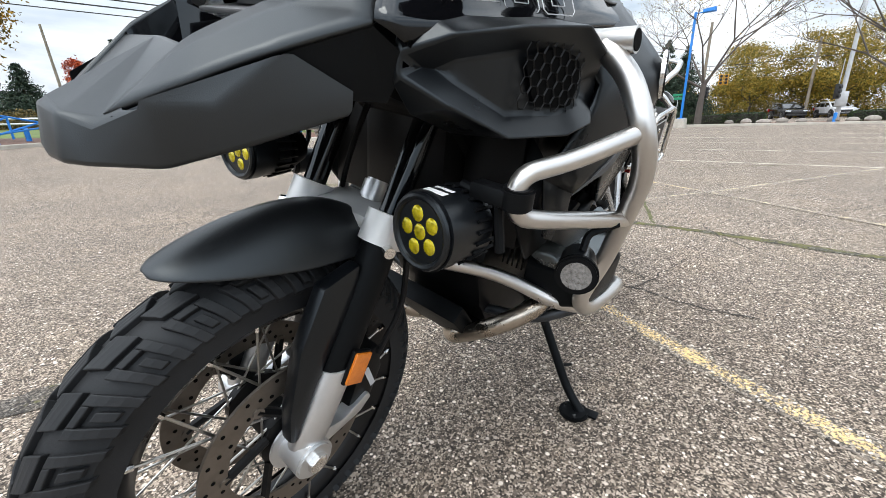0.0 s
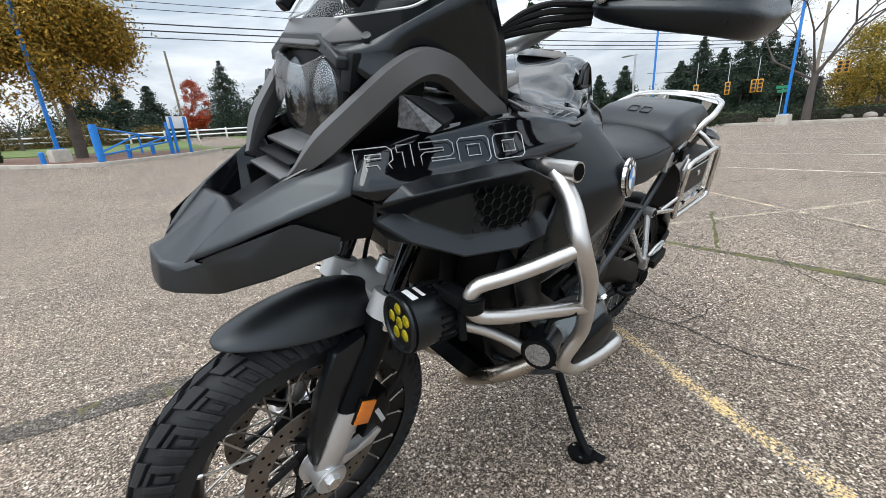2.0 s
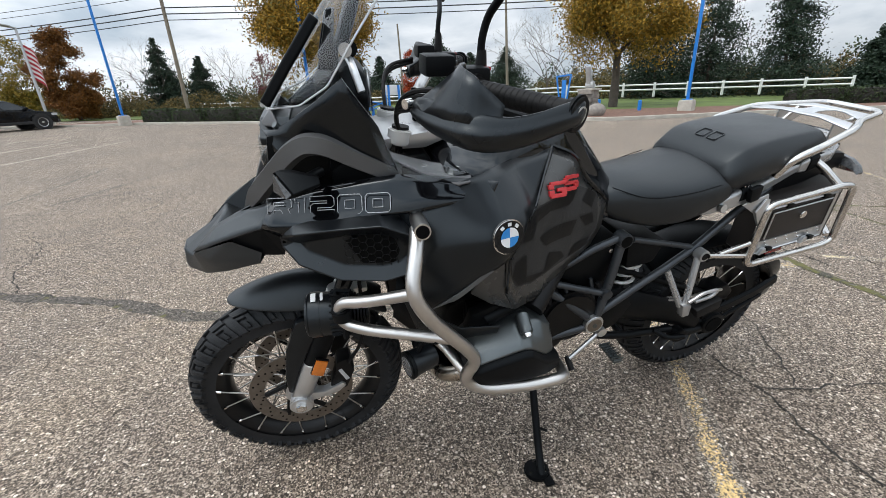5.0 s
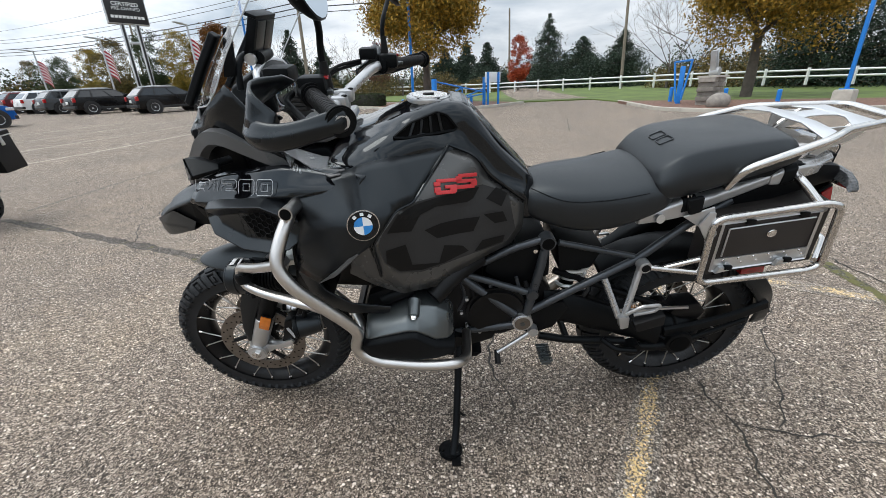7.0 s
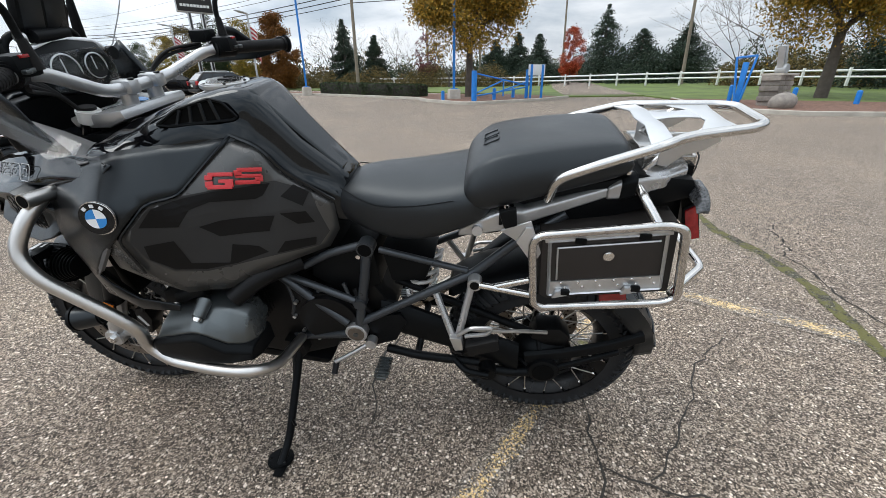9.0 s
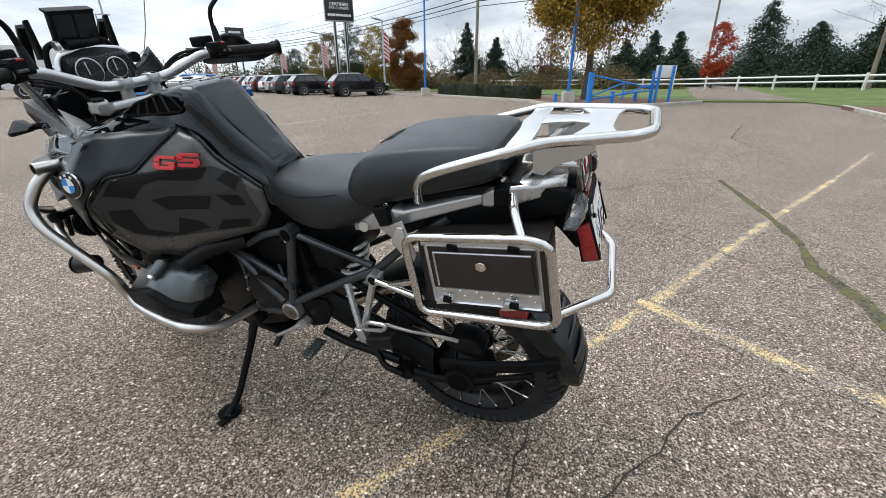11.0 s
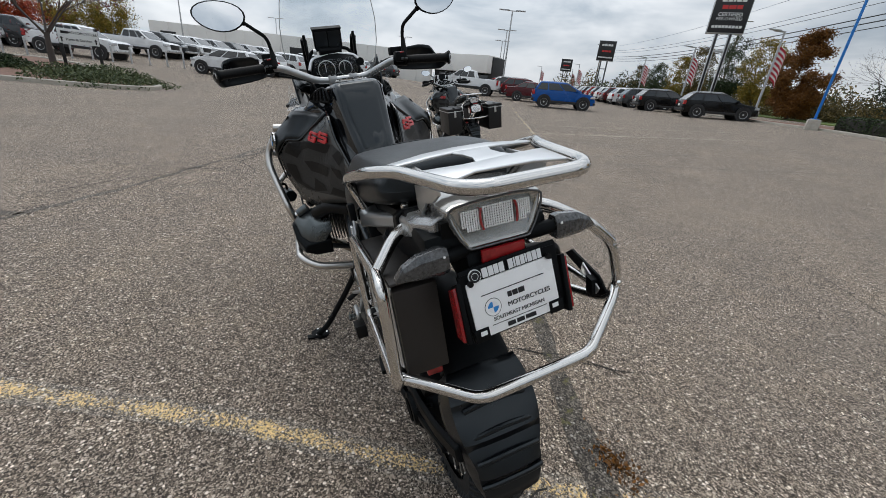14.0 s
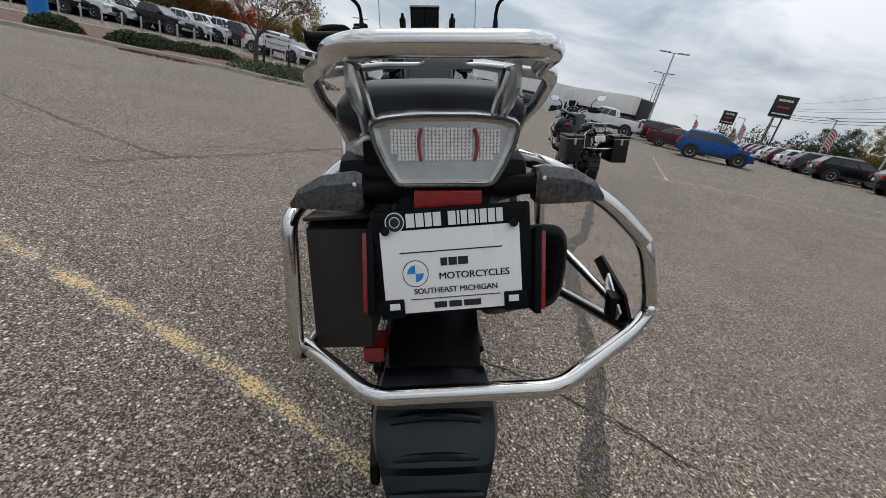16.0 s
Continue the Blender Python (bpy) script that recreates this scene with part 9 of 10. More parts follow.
# luggage rack
rk = part("luggage_rack", tube([(0.055, 0.150, 0.925), (0.045, 0.172, 0.985), (-0.02, 0.185, 1.018), (-0.16, 0.165, 1.058), (-0.215, 0.130, 1.066), (-0.365, 0.088, 1.072), (-0.395, 0.062, 1.074), (-0.402, -0.078, 1.074), (-0.372, -0.102, 1.072), (-0.215, -0.130, 1.066), (-0.16, -0.165, 1.058), (-0.02, -0.185, 1.018), (0.045, -0.172, 0.985), (0.055, -0.150, 0.925)], 0.0108, 0.035, 14), M_steel, bike, "brushed stainless luggage rack")
part("rack_plate", facets([(-0.138, 0.158, 1.056), (-0.186, 0.135, 1.066), (-0.190, 0.060, 1.072), (-0.184, 0.0, 1.072), (-0.190, -0.060, 1.072), (-0.186, -0.135, 1.066), (-0.138, -0.158, 1.056), (-0.150, -0.060, 1.070), (-0.143, 0.0, 1.070), (-0.150, 0.060, 1.070)], [(0, 1, 2, 9), (9, 2, 3, 8), (8, 3, 4, 7), (7, 4, 5, 6)]), M_alu, rk, "flat aluminium cross plate", solid=0.005, bevel=0.002)
part("rack_plate", facets([(-0.240, 0.122, 1.068), (-0.340, 0.092, 1.072), (-0.325, 0.040, 1.076), (-0.332, -0.050, 1.076), (-0.345, -0.100, 1.073), (-0.250, -0.122, 1.068), (-0.275, -0.050, 1.076), (-0.282, 0.040, 1.076)], [(0, 1, 2, 7), (7, 2, 3, 6), (6, 3, 4, 5)]), M_alu, rk, "flat aluminium cross plate", solid=0.005, bevel=0.002)
part("rack_web", facets([(-0.184, 0.020, 1.0705), (-0.215, 0.010, 1.072), (-0.250, 0.010, 1.074), (-0.284, 0.020, 1.0750), (-0.280, -0.050, 1.0750), (-0.250, -0.040, 1.074), (-0.215, -0.040, 1.072), (-0.186, -0.050, 1.0705)], [(0, 1, 6, 7), (1, 2, 5, 6), (2, 3, 4, 5)]), M_alu, rk, solid=0.004, bevel=0.001)
for s in (1, -1):
    part("rack_brace", tube([(-0.165, 0.080 * s, 0.970), (-0.205, 0.084 * s, 1.020), (-0.262, 0.086 * s, 1.064)], 0.007, 0.02, 8), M_steel, rk)
    part("rack_foot", slab([(-0.182, 1.060), (-0.300, 1.066), (-0.302, 1.042), (-0.272, 1.022), (-0.235, 1.010), (-0.208, 0.984), (-0.186, 0.988)], 0.086 * s, 0.092 * s, bev=0.002), M_alu, rk)

# side case carriers and the rear hoop
cl_ = part("case_carrier", tube([(0.085, 0.190, 0.850), (-0.205, 0.188, 0.888), (-0.245, 0.190, 0.880), (-0.275, 0.196, 0.690), (-0.245, 0.196, 0.672), (0.045, 0.190, 0.632), (0.065, 0.190, 0.645)], 0.0105, 0.035, 14, closed=True), M_steel, bike, "brushed stainless side case carrier")
part("carrier_strut", tube([(-0.150, 0.110, 0.945), (-0.160, 0.140, 0.928), (-0.188, 0.184, 0.885)], 0.0115, 0.02, 12), M_steel, cl_)
part("carrier_strut", tube([(0.205, 0.165, 0.676), (0.058, 0.188, 0.668)], 0.0095, 0, 12), M_steel, cl_)
part("carrier_strut", tube([(0.165, 0.168, 0.676), (0.068, 0.188, 0.722)], 0.0085, 0, 12), M_steel, cl_)
part("carrier_plate", slab([(0.10, 0.87), (0.085, 0.87), (0.07, 0.80), (0.078, 0.77), (0.12, 0.83)], 0.183, 0.189, bev=0.001), M_alu, cl_)
cr_ = part("case_carrier", tube([(0.06, -0.225, 0.855), (-0.175, -0.262, 0.885), (-0.240, -0.298, 0.842), (-0.240, -0.326, 0.735), (-0.222, -0.318, 0.680), (0.03, -0.262, 0.632), (0.06, -0.245, 0.66)], 0.0105, 0.030, 14, closed=True), M_steel, bike, "brushed stainless side case carrier")
part("carrier_strut", tube([(-0.14, -0.085, 0.958), (-0.205, -0.170, 0.940), (-0.232, -0.245, 0.893), (-0.240, -0.296, 0.842)], 0.0115, 0.03, 12), M_steel, cr_)
part("hoop", tube([(-0.262, 0.188, 0.697), (-0.30, 0.150, 0.700), (-0.375, 0.077, 0.701), (-0.366, -0.151, 0.701), (-0.268, -0.289, 0.713), (-0.238, -0.324, 0.722)], 0.0112, 0.024, 14), M_steel, bike, "brushed stainless rear hoop")
lb_ = part("latch_bracket", slab([(-0.245, 0.715), (-0.215, 0.745), (-0.120, 0.770), (-0.095, 0.750), (-0.16, 0.728), (-0.225, 0.695)], -0.300, -0.294, bev=0.0015), M_plastic_dk, cr_, "bent dark steel case latch")
part("bracket_lip", slab([(-0.222, 0.696), (-0.200, 0.702), (-0.194, 0.742), (-0.216, 0.738)], -0.294, -0.276, bev=0.002), M_plastic_dk, lb_)
part("bracket_tube", tube([(-0.215, -0.300, 0.712), (-0.12, -0.262, 0.745), (-0.02, -0.225, 0.775)], 0.0075, 0, 10), M_steel, lb_)
part("latch_plate", slab([(-0.23, 0.72), (-0.17, 0.76), (-0.165, 0.735), (-0.22, 0.70)], -0.290, -0.286, bev=0.001), M_alu, cr_)
for p in ((-0.272, 0.197, 0.705), (-0.245, -0.322, 0.735), (-0.262, -0.303, 0.712)):
    part("hoop_bolt", ball(p, 0.009, 1, 1, 1, 10), M_chrome, bike)

# tool box in the left carrier
tb = part("tool_box", slab([(0.060, 0.838), (-0.195, 0.872), (-0.240, 0.866), (-0.262, 0.690), (0.030, 0.648), (0.050, 0.66)], 0.090, 0.172, bev=0.004), M_blackbox, bike, "dark brown metal tool box with a locking door")
part("box_lid", facets([(0.062, 0.175, 0.842), (-0.238, 0.175, 0.882), (-0.238, 0.088, 0.886), (0.062, 0.088, 0.846)], [(0, 1, 2, 3)]), M_blackbox, tb, solid=0.006, bevel=0.002)
part("box_frame", tube([(0.040, 0.174, 0.826), (-0.218, 0.174, 0.858), (-0.240, 0.174, 0.700), (0.026, 0.174, 0.662)], 0.0045, 0.004, 4, closed=True), M_alu, tb)
part("box_frame", slab([(0.052, 0.836), (-0.228, 0.870), (-0.230, 0.856), (0.050, 0.822)], 0.171, 0.175, bev=0.001), M_alu, tb)
part("box_rivet_strip", slab([(0.028, 0.705), (-0.234, 0.740), (-0.240, 0.702), (0.024, 0.664)], 0.171, 0.1755, bev=0.001), M_alu, tb, "riveted aluminium strip")
dr = part("box_door", slab([(0.018, 0.808), (-0.206, 0.838), (-0.222, 0.748), (0.010, 0.716)], 0.171, 0.1765, bev=0.0015), M_blackbox, tb, "dark textured tool box door")
for s in (0, 1):
    part("door_edge", tube([(0.020, 0.1765, 0.810), (-0.207, 0.1765, 0.840)] if s == 0 else [(0.020, 0.1765, 0.810), (0.012, 0.1765, 0.716)], 0.0026, 0, 6), M_alu, dr)
part("door_lock", cyl((-0.098, 0.176, 0.796), (-0.098, 0.186, 0.796), 0.0125, n=24, bev=0.002), M_chrome, dr)
for k in range(6):
    x = 0.0 - 0.042 * k
    for dz in (0.0, -0.013):
        part("rivet", ball((x - (0.012 if dz else 0), 0.176, 0.703 - 0.133 * (x) + dz), 0.0035, 1, 0.6, 1, 8), M_chrome, tb)
for x, z in ((0.0, 0.668), (-0.165, 0.690)):
    lt = part("case_latch", slab([(x + 0.02, z - 0.006), (x - 0.02, z + 0.006), (x - 0.025, z + 0.022), (x + 0.012, z + 0.016)], 0.176, 0.190, bev=0.003), M_alu, tb)
    part("latch_hook", box(x - 0.012, 0.187, z + 0.016, 0.022, 0.012, 0.014, bev=0.003), M_plastic_dk, lt)
for x, z in ((-0.03, 0.832), (-0.17, 0.850)):
    part("lid_clip", box(x, 0.177, z, 0.026, 0.008, 0.014, bev=0.002), M_plastic_dk, tb)

# tail lamp, reflectors, indicators, plate
def lamp_ring(x, k, lift=0.0):
    """Outline of the tail lamp: a wide flat hexagon, its middle a little to the right."""
    half = ((0.056, 0.936), (0.070, 0.957), (0.081, 0.982), (0.0855, 1.003), (0.070, 1.009), (0.035, 1.0125))
    pts = [(l, h) for l, h in half] + [(-l, h) for l, h in half[::-1]]
    return [V((x + 0.16 * (h - 0.93), l * k - 0.013, 0.972 + (h - 0.972) * k + lift)) for l, h in pts]


tl = part("tail_lamp", loft([lamp_ring(x, k) for x, k in ((-0.170, 1.05), (-0.235, 1.10), (-0.278, 1.035), (-0.288, 0.99), (-0.284, 0.90))]), M_lampcase, bike, "clear tail lamp with ribbed reflectors", bevel=0.003)
# the reflector bowls: three ribbed cells with red dividers, behind one clear lens
for l0, l1, top in ((0.017, 0.050, 0.998), (-0.045, 0.011, 1.0), (-0.077, -0.049, 0.998)):
    bm = None
    nx, nz = max(5, round((l1 - l0) / 0.0042)), 9
    for i in range(nx):
        for j in range(nz):
            y, h = l0 + (l1 - l0) * (i + 0.5) / nx, 0.963 + (top - 0.963) * (j + 0.5) / nz
            edge = (l1 if l1 > 0.04 else l0)
            if abs(edge + 0.013) > 0.05 and abs(y - edge) < 0.007 and j < 2:
                continue
            bm = ball((-0.2865 + 0.16 * (h - 0.93), y, h), 0.0025, 0.6, (l1 - l0) / nx / 0.0050, 0.92, 8, bm)
    tagged(part("ribbed_reflector", bm, M_tailcell, tl, smooth=60), kind="stuff")
for y, bow in ((0.014, 0.003), (-0.047, -0.003)):
    part("red_divider", tube([(-0.286, y, 0.964), (-0.283, y + bow, 0.975), (-0.280, y + bow, 0.99), (-0.278, y, 0.999)], 0.0022, 0.01, 6), M_red, tl, "red divider")
part("lamp_rim", tube([p + V((-0.001, 0, 0)) for p in lamp_ring(-0.290, 1.0)], 0.0020, 0.008, 6, closed=True), M_smoked, tl)
part("red_reflector", box(-0.292, -0.016, 0.918, 0.008, 0.080, 0.026, bev=0.002), M_red, bike, "red rear reflector")
for s, y0, y1, zs in ((1, 0.082, 0.170, 0.0), (-1, -0.118, -0.205, 0.006)):
    si = part("turn_signal", loft([[V((-0.286 + dx, y0 + (y1 - y0) * u, 0.930 + zs + (dzt - 0.014) * u + dz)) for dx, dz in ((-0.014 * w, 0.012 * w), (-0.004, 0.024 * w), (0.012, 0.022 * w), (0.022, -0.004), (0.010, -0.022 * w), (-0.010 * w, -0.022 * w), (-0.016 * w, -0.012 * w))] for u, w, dzt in ((0.0, 0.88, 0.014), (0.12, 1.0, 0.014), (0.55, 0.86, 0.010), (0.85, 0.50, 0.004), (1.0, 0.14, -0.004))]), M_smoked, bike, "smoked rear turn signal", bevel=0.003)
    lr = random.Random(7)
    bm = None
    for k in range(26):
        u = 0.10 + 0.7 * (k // 3) / 9
        bm = ball((-0.3005 + 0.010 * u, y0 + (y1 - y0) * u, 0.930 + zs + 0.011 * (k % 3 - 1) * (1 - 0.6 * u) - 0.006 * u + lr.uniform(-0.002, 0.002)), 0.0026, 0.5, 1, 1, 6, bm)
    tagged(part("lens_facets", bm, M_tailcell, si, "bright lens facets"), kind="stuff")
    part("signal_stalk", tube([(-0.272, -0.013 + 0.06 * s, 0.930), (-0.282, y0 + 0.004 * s, 0.931 + zs)], 0.013, 0, 12), M_plastic_dk, si)
PM = Matrix(((0, 0.259, -0.966, -0.3185), (-1, 0, 0, -0.020), (0, 0.966, 0.259, 0.8485), (0, 0, 0, 1))) @ pose(0, 0, 0, 0, 0, 3.6) @ Matrix.Diagonal((0.93, 0.97, 1, 1))
pf = part("plate_frame", box(0.004, 0.004, -0.004, 0.200, 0.132, 0.008, bev=0.004), M_plastic_dk, bike, "licence plate in a black frame")
pf.matrix_basis = PM
part("plate", box(0, -0.006, 0.0018, 0.176, 0.102, 0.004, bev=0.001), M_plate, pf, "white licence plate")
part("frame_corner", slab([(0.098, 0.062), (0.066, 0.062), (0.066, 0.030), (0.098, 0.030)], -0.001, 0.007), M_plastic_dk, pf).matrix_basis = pose(0, 0, 0, -90, 0, 0)
part("frame_corner", slab([(-0.098, 0.062), (-0.066, 0.062), (-0.066, 0.030), (-0.098, 0.030)], -0.001, 0.007), M_plastic_dk, pf).matrix_basis = pose(0, 0, 0, -90, 0, 0)
for s in (1, -1):
    part("frame_corner", box(0.079 * s, -0.0505, 0.003, 0.030, 0.024, 0.006, bev=0.002), M_plastic_dk, pf)
    part("plate_slot", box(0.076 * s, -0.047, 0.0063, 0.013, 0.008, 0.001, bev=0.0004), M_white, pf)
for x in (-0.080, 0.080):
    part("plate_bolt", cyl((x, 0.046, 0.004), (x, 0.046, 0.010), 0.0055, n=10), M_engdk, pf)
bars("frame_lettering", [0.0105, 0.0098, 0.0085, 0.0098], 0.0165, M_white, pf, pose(-0.032, 0.0565, 0.0052), 0.10)
bars("frame_lettering", [0.0095, 0.003, 0.0075, 0.0078, 0.003, 0.0085, 0.0085, 0.008], 0.0165, M_white, pf, pose(0.033, 0.0565, 0.0052), 0.11)
fbg = part("frame_badge", cyl((-0.068, 0.0555, 0.002), (-0.068, 0.0555, 0.0055), 0.0120, n=28), M_white, pf, "round black and white badge")
part("badge_face", cyl((-0.068, 0.0555, 0.0054), (-0.068, 0.0555, 0.0059), 0.0108, n=28), M_print, fbg)
part("badge_inner", tube([(-0.068 + 0.0062 * math.cos(k * 0.3142), 0.0555 + 0.0062 * math.sin(k * 0.3142), 0.0060) for k in range(20)], 0.0005, 0, 4, closed=True), M_white, fbg)
for nudge in (-0.00022, 0.00022):
    words("plate_lettering", "MOTORCYCLES", 0.0118, M_print, pf, pose(0.0275 + nudge, -0.0135, 0.0042) @ Matrix.Diagonal((1.08, 1, 1, 1)), 0.0004)
bars("plate_lettering", [0.0085, 0.0105, 0.0125], 0.0095, M_print, pf, pose(0.003, 0.0045, 0.0042), 0.18)
for nudge in (-0.00018, 0.00018):
    words("plate_lettering", "SOUTHEAST MICHIGAN", 0.0098, M_print, pf, pose(0.003 + nudge, -0.0305, 0.0042) @ Matrix.Diagonal((1.02, 1, 1, 1)), 0.0004)
bars("plate_number", [0.016, 0.016, 0.022], 0.0075, M_print, pf, pose(0.004, -0.0485, 0.0042), 0.4)
part("plate_rule", box(0, 0.018, 0.0042, 0.13, 0.0014, 0.0006), M_print, pf)
part("plate_rule", box(0.002, -0.040, 0.0042, 0.115, 0.0010, 0.0006), M_print, pf)
bd = part("plate_badge", cyl((-0.047, -0.008, 0.003), (-0.047, -0.008, 0.0043), 0.0165, n=28), M_print, pf)
part("badge_ring", cyl((-0.047, -0.008, 0.0042), (-0.047, -0.008, 0.0046), 0.0155, n=28), M_plate, bd)
for k in range(4):
    pts = [(-0.047, -0.008)] + [(-0.047 + 0.0105 * math.cos(math.pi / 2 * k + math.pi / 2 * j / 6), -0.008 + 0.0105 * math.sin(math.pi / 2 * k + math.pi / 2 * j / 6)) for j in range(7)]
    bm = bmesh.new()
    bm.faces.new([bm.verts.new((x, y, 0.0049)) for x, y in pts])
    part("badge_quarter", bm, M_blue_e if k % 2 else M_white, bd, smooth=0)
for s in (1, -1):
    ya, yb, yc = ((0.071, 0.080, 0.0855) if s > 0 else (-0.118, -0.127, -0.1325))
    sr = part("side_reflector", slab([(-0.279, 0.872), (-0.309, 0.893), (-0.343, 0.792), (-0.302, 0.779)], ya, yb, bev=0.003), M_plastic_dk, bike, "red side reflector in a black holder")
    part("reflector", slab([(-0.284, 0.868), (-0.307, 0.885), (-0.338, 0.795), (-0.307, 0.787)], yb - 0.001 * s, yc, bev=0.0015), M_red, sr, "red reflector")
part("hugger_reflector", slab([(-0.12, 0.625), (-0.19, 0.635), (-0.195, 0.61), (-0.125, 0.60)], 0.085, 0.120, bev=0.003), M_red, bike)

# silencer on the right
mu = part("silencer", loft([[V((x, -0.160 + w * math.copysign(abs(math.cos(2 * math.pi * k / 20)) ** 0.6, math.cos(2 * math.pi * k / 20)), h + 1.65 * w * math.copysign(abs(math.sin(2 * math.pi * k / 20)) ** 0.6, math.sin(2 * math.pi * k / 20)))) for k in range(20)] for x, h, w in ((0.22, 0.50, 0.03), (0.14, 0.56, 0.042), (0.05, 0.625, 0.045), (-0.14, 0.755, 0.046), (-0.20, 0.785, 0.044), (-0.215, 0.792, 0.034))]), M_plastic_dk, bike, "black silencer with twin outlets", bevel=0.004)
for dz in (0.026, -0.026):
    part("outlet", box(-0.216, -0.160, 0.792 + dz, 0.012, 0.042, 0.042, bev=0.006), M_hole, mu)
part("link_pipe", tube([(0.60, -0.06, 0.30), (0.42, -0.13, 0.36), (0.22, -0.165, 0.50)], 0.024, 0.08, 14), M_exhaust, mu)

# ---- handlebar and controls ----
hb = part("handlebar", tube([(1.000, 0.443, 1.223), (1.072, 0.304, 1.229), (1.082, 0.240, 1.224), (1.088, 0.110, 1.160), (1.092, 0.060, 1.155), (1.092, -0.060, 1.155), (1.088, -0.110, 1.160), (1.022, -0.215, 1.208), (0.974, -0.262, 1.205), (0.894, -0.390, 1.198)], 0.0145, 0.045, 18), M_silver, bike, "wide silver handlebar")
tc_ = part("top_yoke", slab([(1.22, 1.10), (1.07, 1.118), (1.065, 1.095), (1.12, 1.075), (1.21, 1.075)], -0.115, 0.115, bev=0.008), M_silver, hb, "silver top yoke")
for s in (1, -1):
    part("riser", cyl((1.098, 0.045 * s, 1.105), (1.094, 0.045 * s, 1.150), 0.0195, 0.0175, 24, bev=0.003), M_silver, hb)
    part("bar_clamp", box(1.091, 0.045 * s, 1.158, 0.056, 0.036, 0.034, bev=0.010), M_silver, hb, "silver handlebar clamp")
    for dx in (-0.020, 0.020):
        part("clamp_bolt", cyl((1.091 + dx, 0.045 * s, 1.173), (1.091 + dx, 0.045 * s, 1.1775), 0.0075, n=14, bev=0.001), M_engdk, hb)
    part("fork_cap", cyl((1.178, 0.098 * s, 1.085), (1.172, 0.098 * s, 1.118), 0.026, n=24, bev=0.003), M_clamp, hb)
    part("cap_top", cyl((1.172, 0.098 * s, 1.117), (1.171, 0.098 * s, 1.124), 0.019, n=20), M_grip, hb)
yb_ = part("yoke_badge", cyl((1.104, 0.006, 1.108), (1.102, 0.006, 1.120), 0.024, n=28, bev=0.002), M_gloss, hb, "round blue and white badge")
part("badge_face", cyl((1.102, 0.006, 1.1195), (1.1018, 0.006, 1.1207), 0.0165, n=24), M_blue_e, yb_)
for s in (1, -1):
    e = V((0.992, 0.458, 1.222) if s > 0 else (0.886, -0.402, 1.197))
    i = V((1.072, 0.304, 1.229) if s > 0 else (0.974, -0.262, 1.205))
    d = (e - i).normalized()
    gp = part("grip", tube([i, e], 0.0160, 0, 20), M_grip, hb, "black rubber grip")
    for k in range(14):
        p = i + (e - i) * (0.08 + 0.062 * k)
        part("grip_rib", cyl(p - d * 0.0035, p + d * 0.0035, 0.0167, n=18), M_grip, gp)
    part("bar_weight", cyl(e, e + d * 0.016, 0.0195, n=24, bev=0.003), M_engdk, gp)
    sg = part("switchgear", cyl(i - d * 0.052, i + d * 0.004, 0.024, n=18, bev=0.004), M_plastic_dk, hb, "black switchgear cluster")
    part("switch_block", box(0, 0, 0, 0.055, 0.045, 0.04, m=Matrix.Translation(i - d * 0.03 + V((-0.012, 0, 0.012))), bev=0.008), M_plastic_dk, sg)
    part("red_switch", box(0, 0, 0, 0.014, 0.016, 0.006, m=Matrix.Translation(i - d * 0.028 + V((-0.036, 0, 0.028))), bev=0.002), M_red, sg)
    for k in range(3):
        part("switch_button", box(0, 0, 0, 0.012, 0.012, 0.008, m=Matrix.Translation(i - d * (0.012 + 0.016 * k) + V((-0.038, 0, 0.004))), bev=0.002), M_engine, sg)
    part("brake_reservoir", box(0, 0, 0, 0.05, 0.055, 0.032, m=Matrix.Translation(i - d * 0.03 + V((0.05, 0, 0.035))), bev=0.006), M_plastic_dk, sg)
    part("lever", tube([i - d * 0.03 + V((0.035, 0, 0)), i + d * 0.02 + V((0.06, 0, -0.004)), e + V((0.055, -0.01 * s, -0.01))], 0.0065, 0.02, 8), M_plastic_dk, hb, "black hand lever")
    # hand guard
    g = []
    for (x, l, h, up, dn) in ((0.972, 0.478, 1.224, 0.020, 0.020), (1.005, 0.484, 1.222, 0.020, 0.022), (1.045, 0.488, 1.214, 0.016, 0.026), (1.090, 0.484, 1.206, 0.016, 0.030), (1.122, 0.477, 1.206, 0.020, 0.032), (1.144, 0.458, 1.206, 0.024, 0.030), (1.158, 0.425, 1.206, 0.026, 0.028), (1.172, 0.385, 1.206, 0.026, 0.026), (1.181, 0.345, 1.206, 0.022, 0.020), (1.186, 0.305, 1.206, 0.014, 0.014)):
        sh, l, h = (0, l, h) if s > 0 else (-0.100, l - 0.062, h - 0.022)
        out = V((0.6, 0.6 * s, 0)).normalized()
        c = V((x + sh, l * s, h))
        g.append([c + out * 0.010 + V((0, 0, -dn * 0.55)), c + out * 0.015 + V((0, 0, -dn * 0.1)), c + out * 0.006 + V((0, 0, up * 0.15)), c + out * 0.002 + V((0, 0, up * 0.6)), c - out * 0.006 + V((0, 0, up)), c - out * 0.011 + V((0, 0, up * 0.95)), c - out * 0.004 + V((0, 0, up * 0.1)), c - out * 0.004 + V((0, 0, -dn * 0.6)), c - out * 0.012 + V((0, 0, -dn)), c - out * 0.002 + V((0, 0, -dn * 1.05))])
    hg_ = part("hand_guard", loft(g), M_plastic, bike, "matte black hand guard", sub=1)
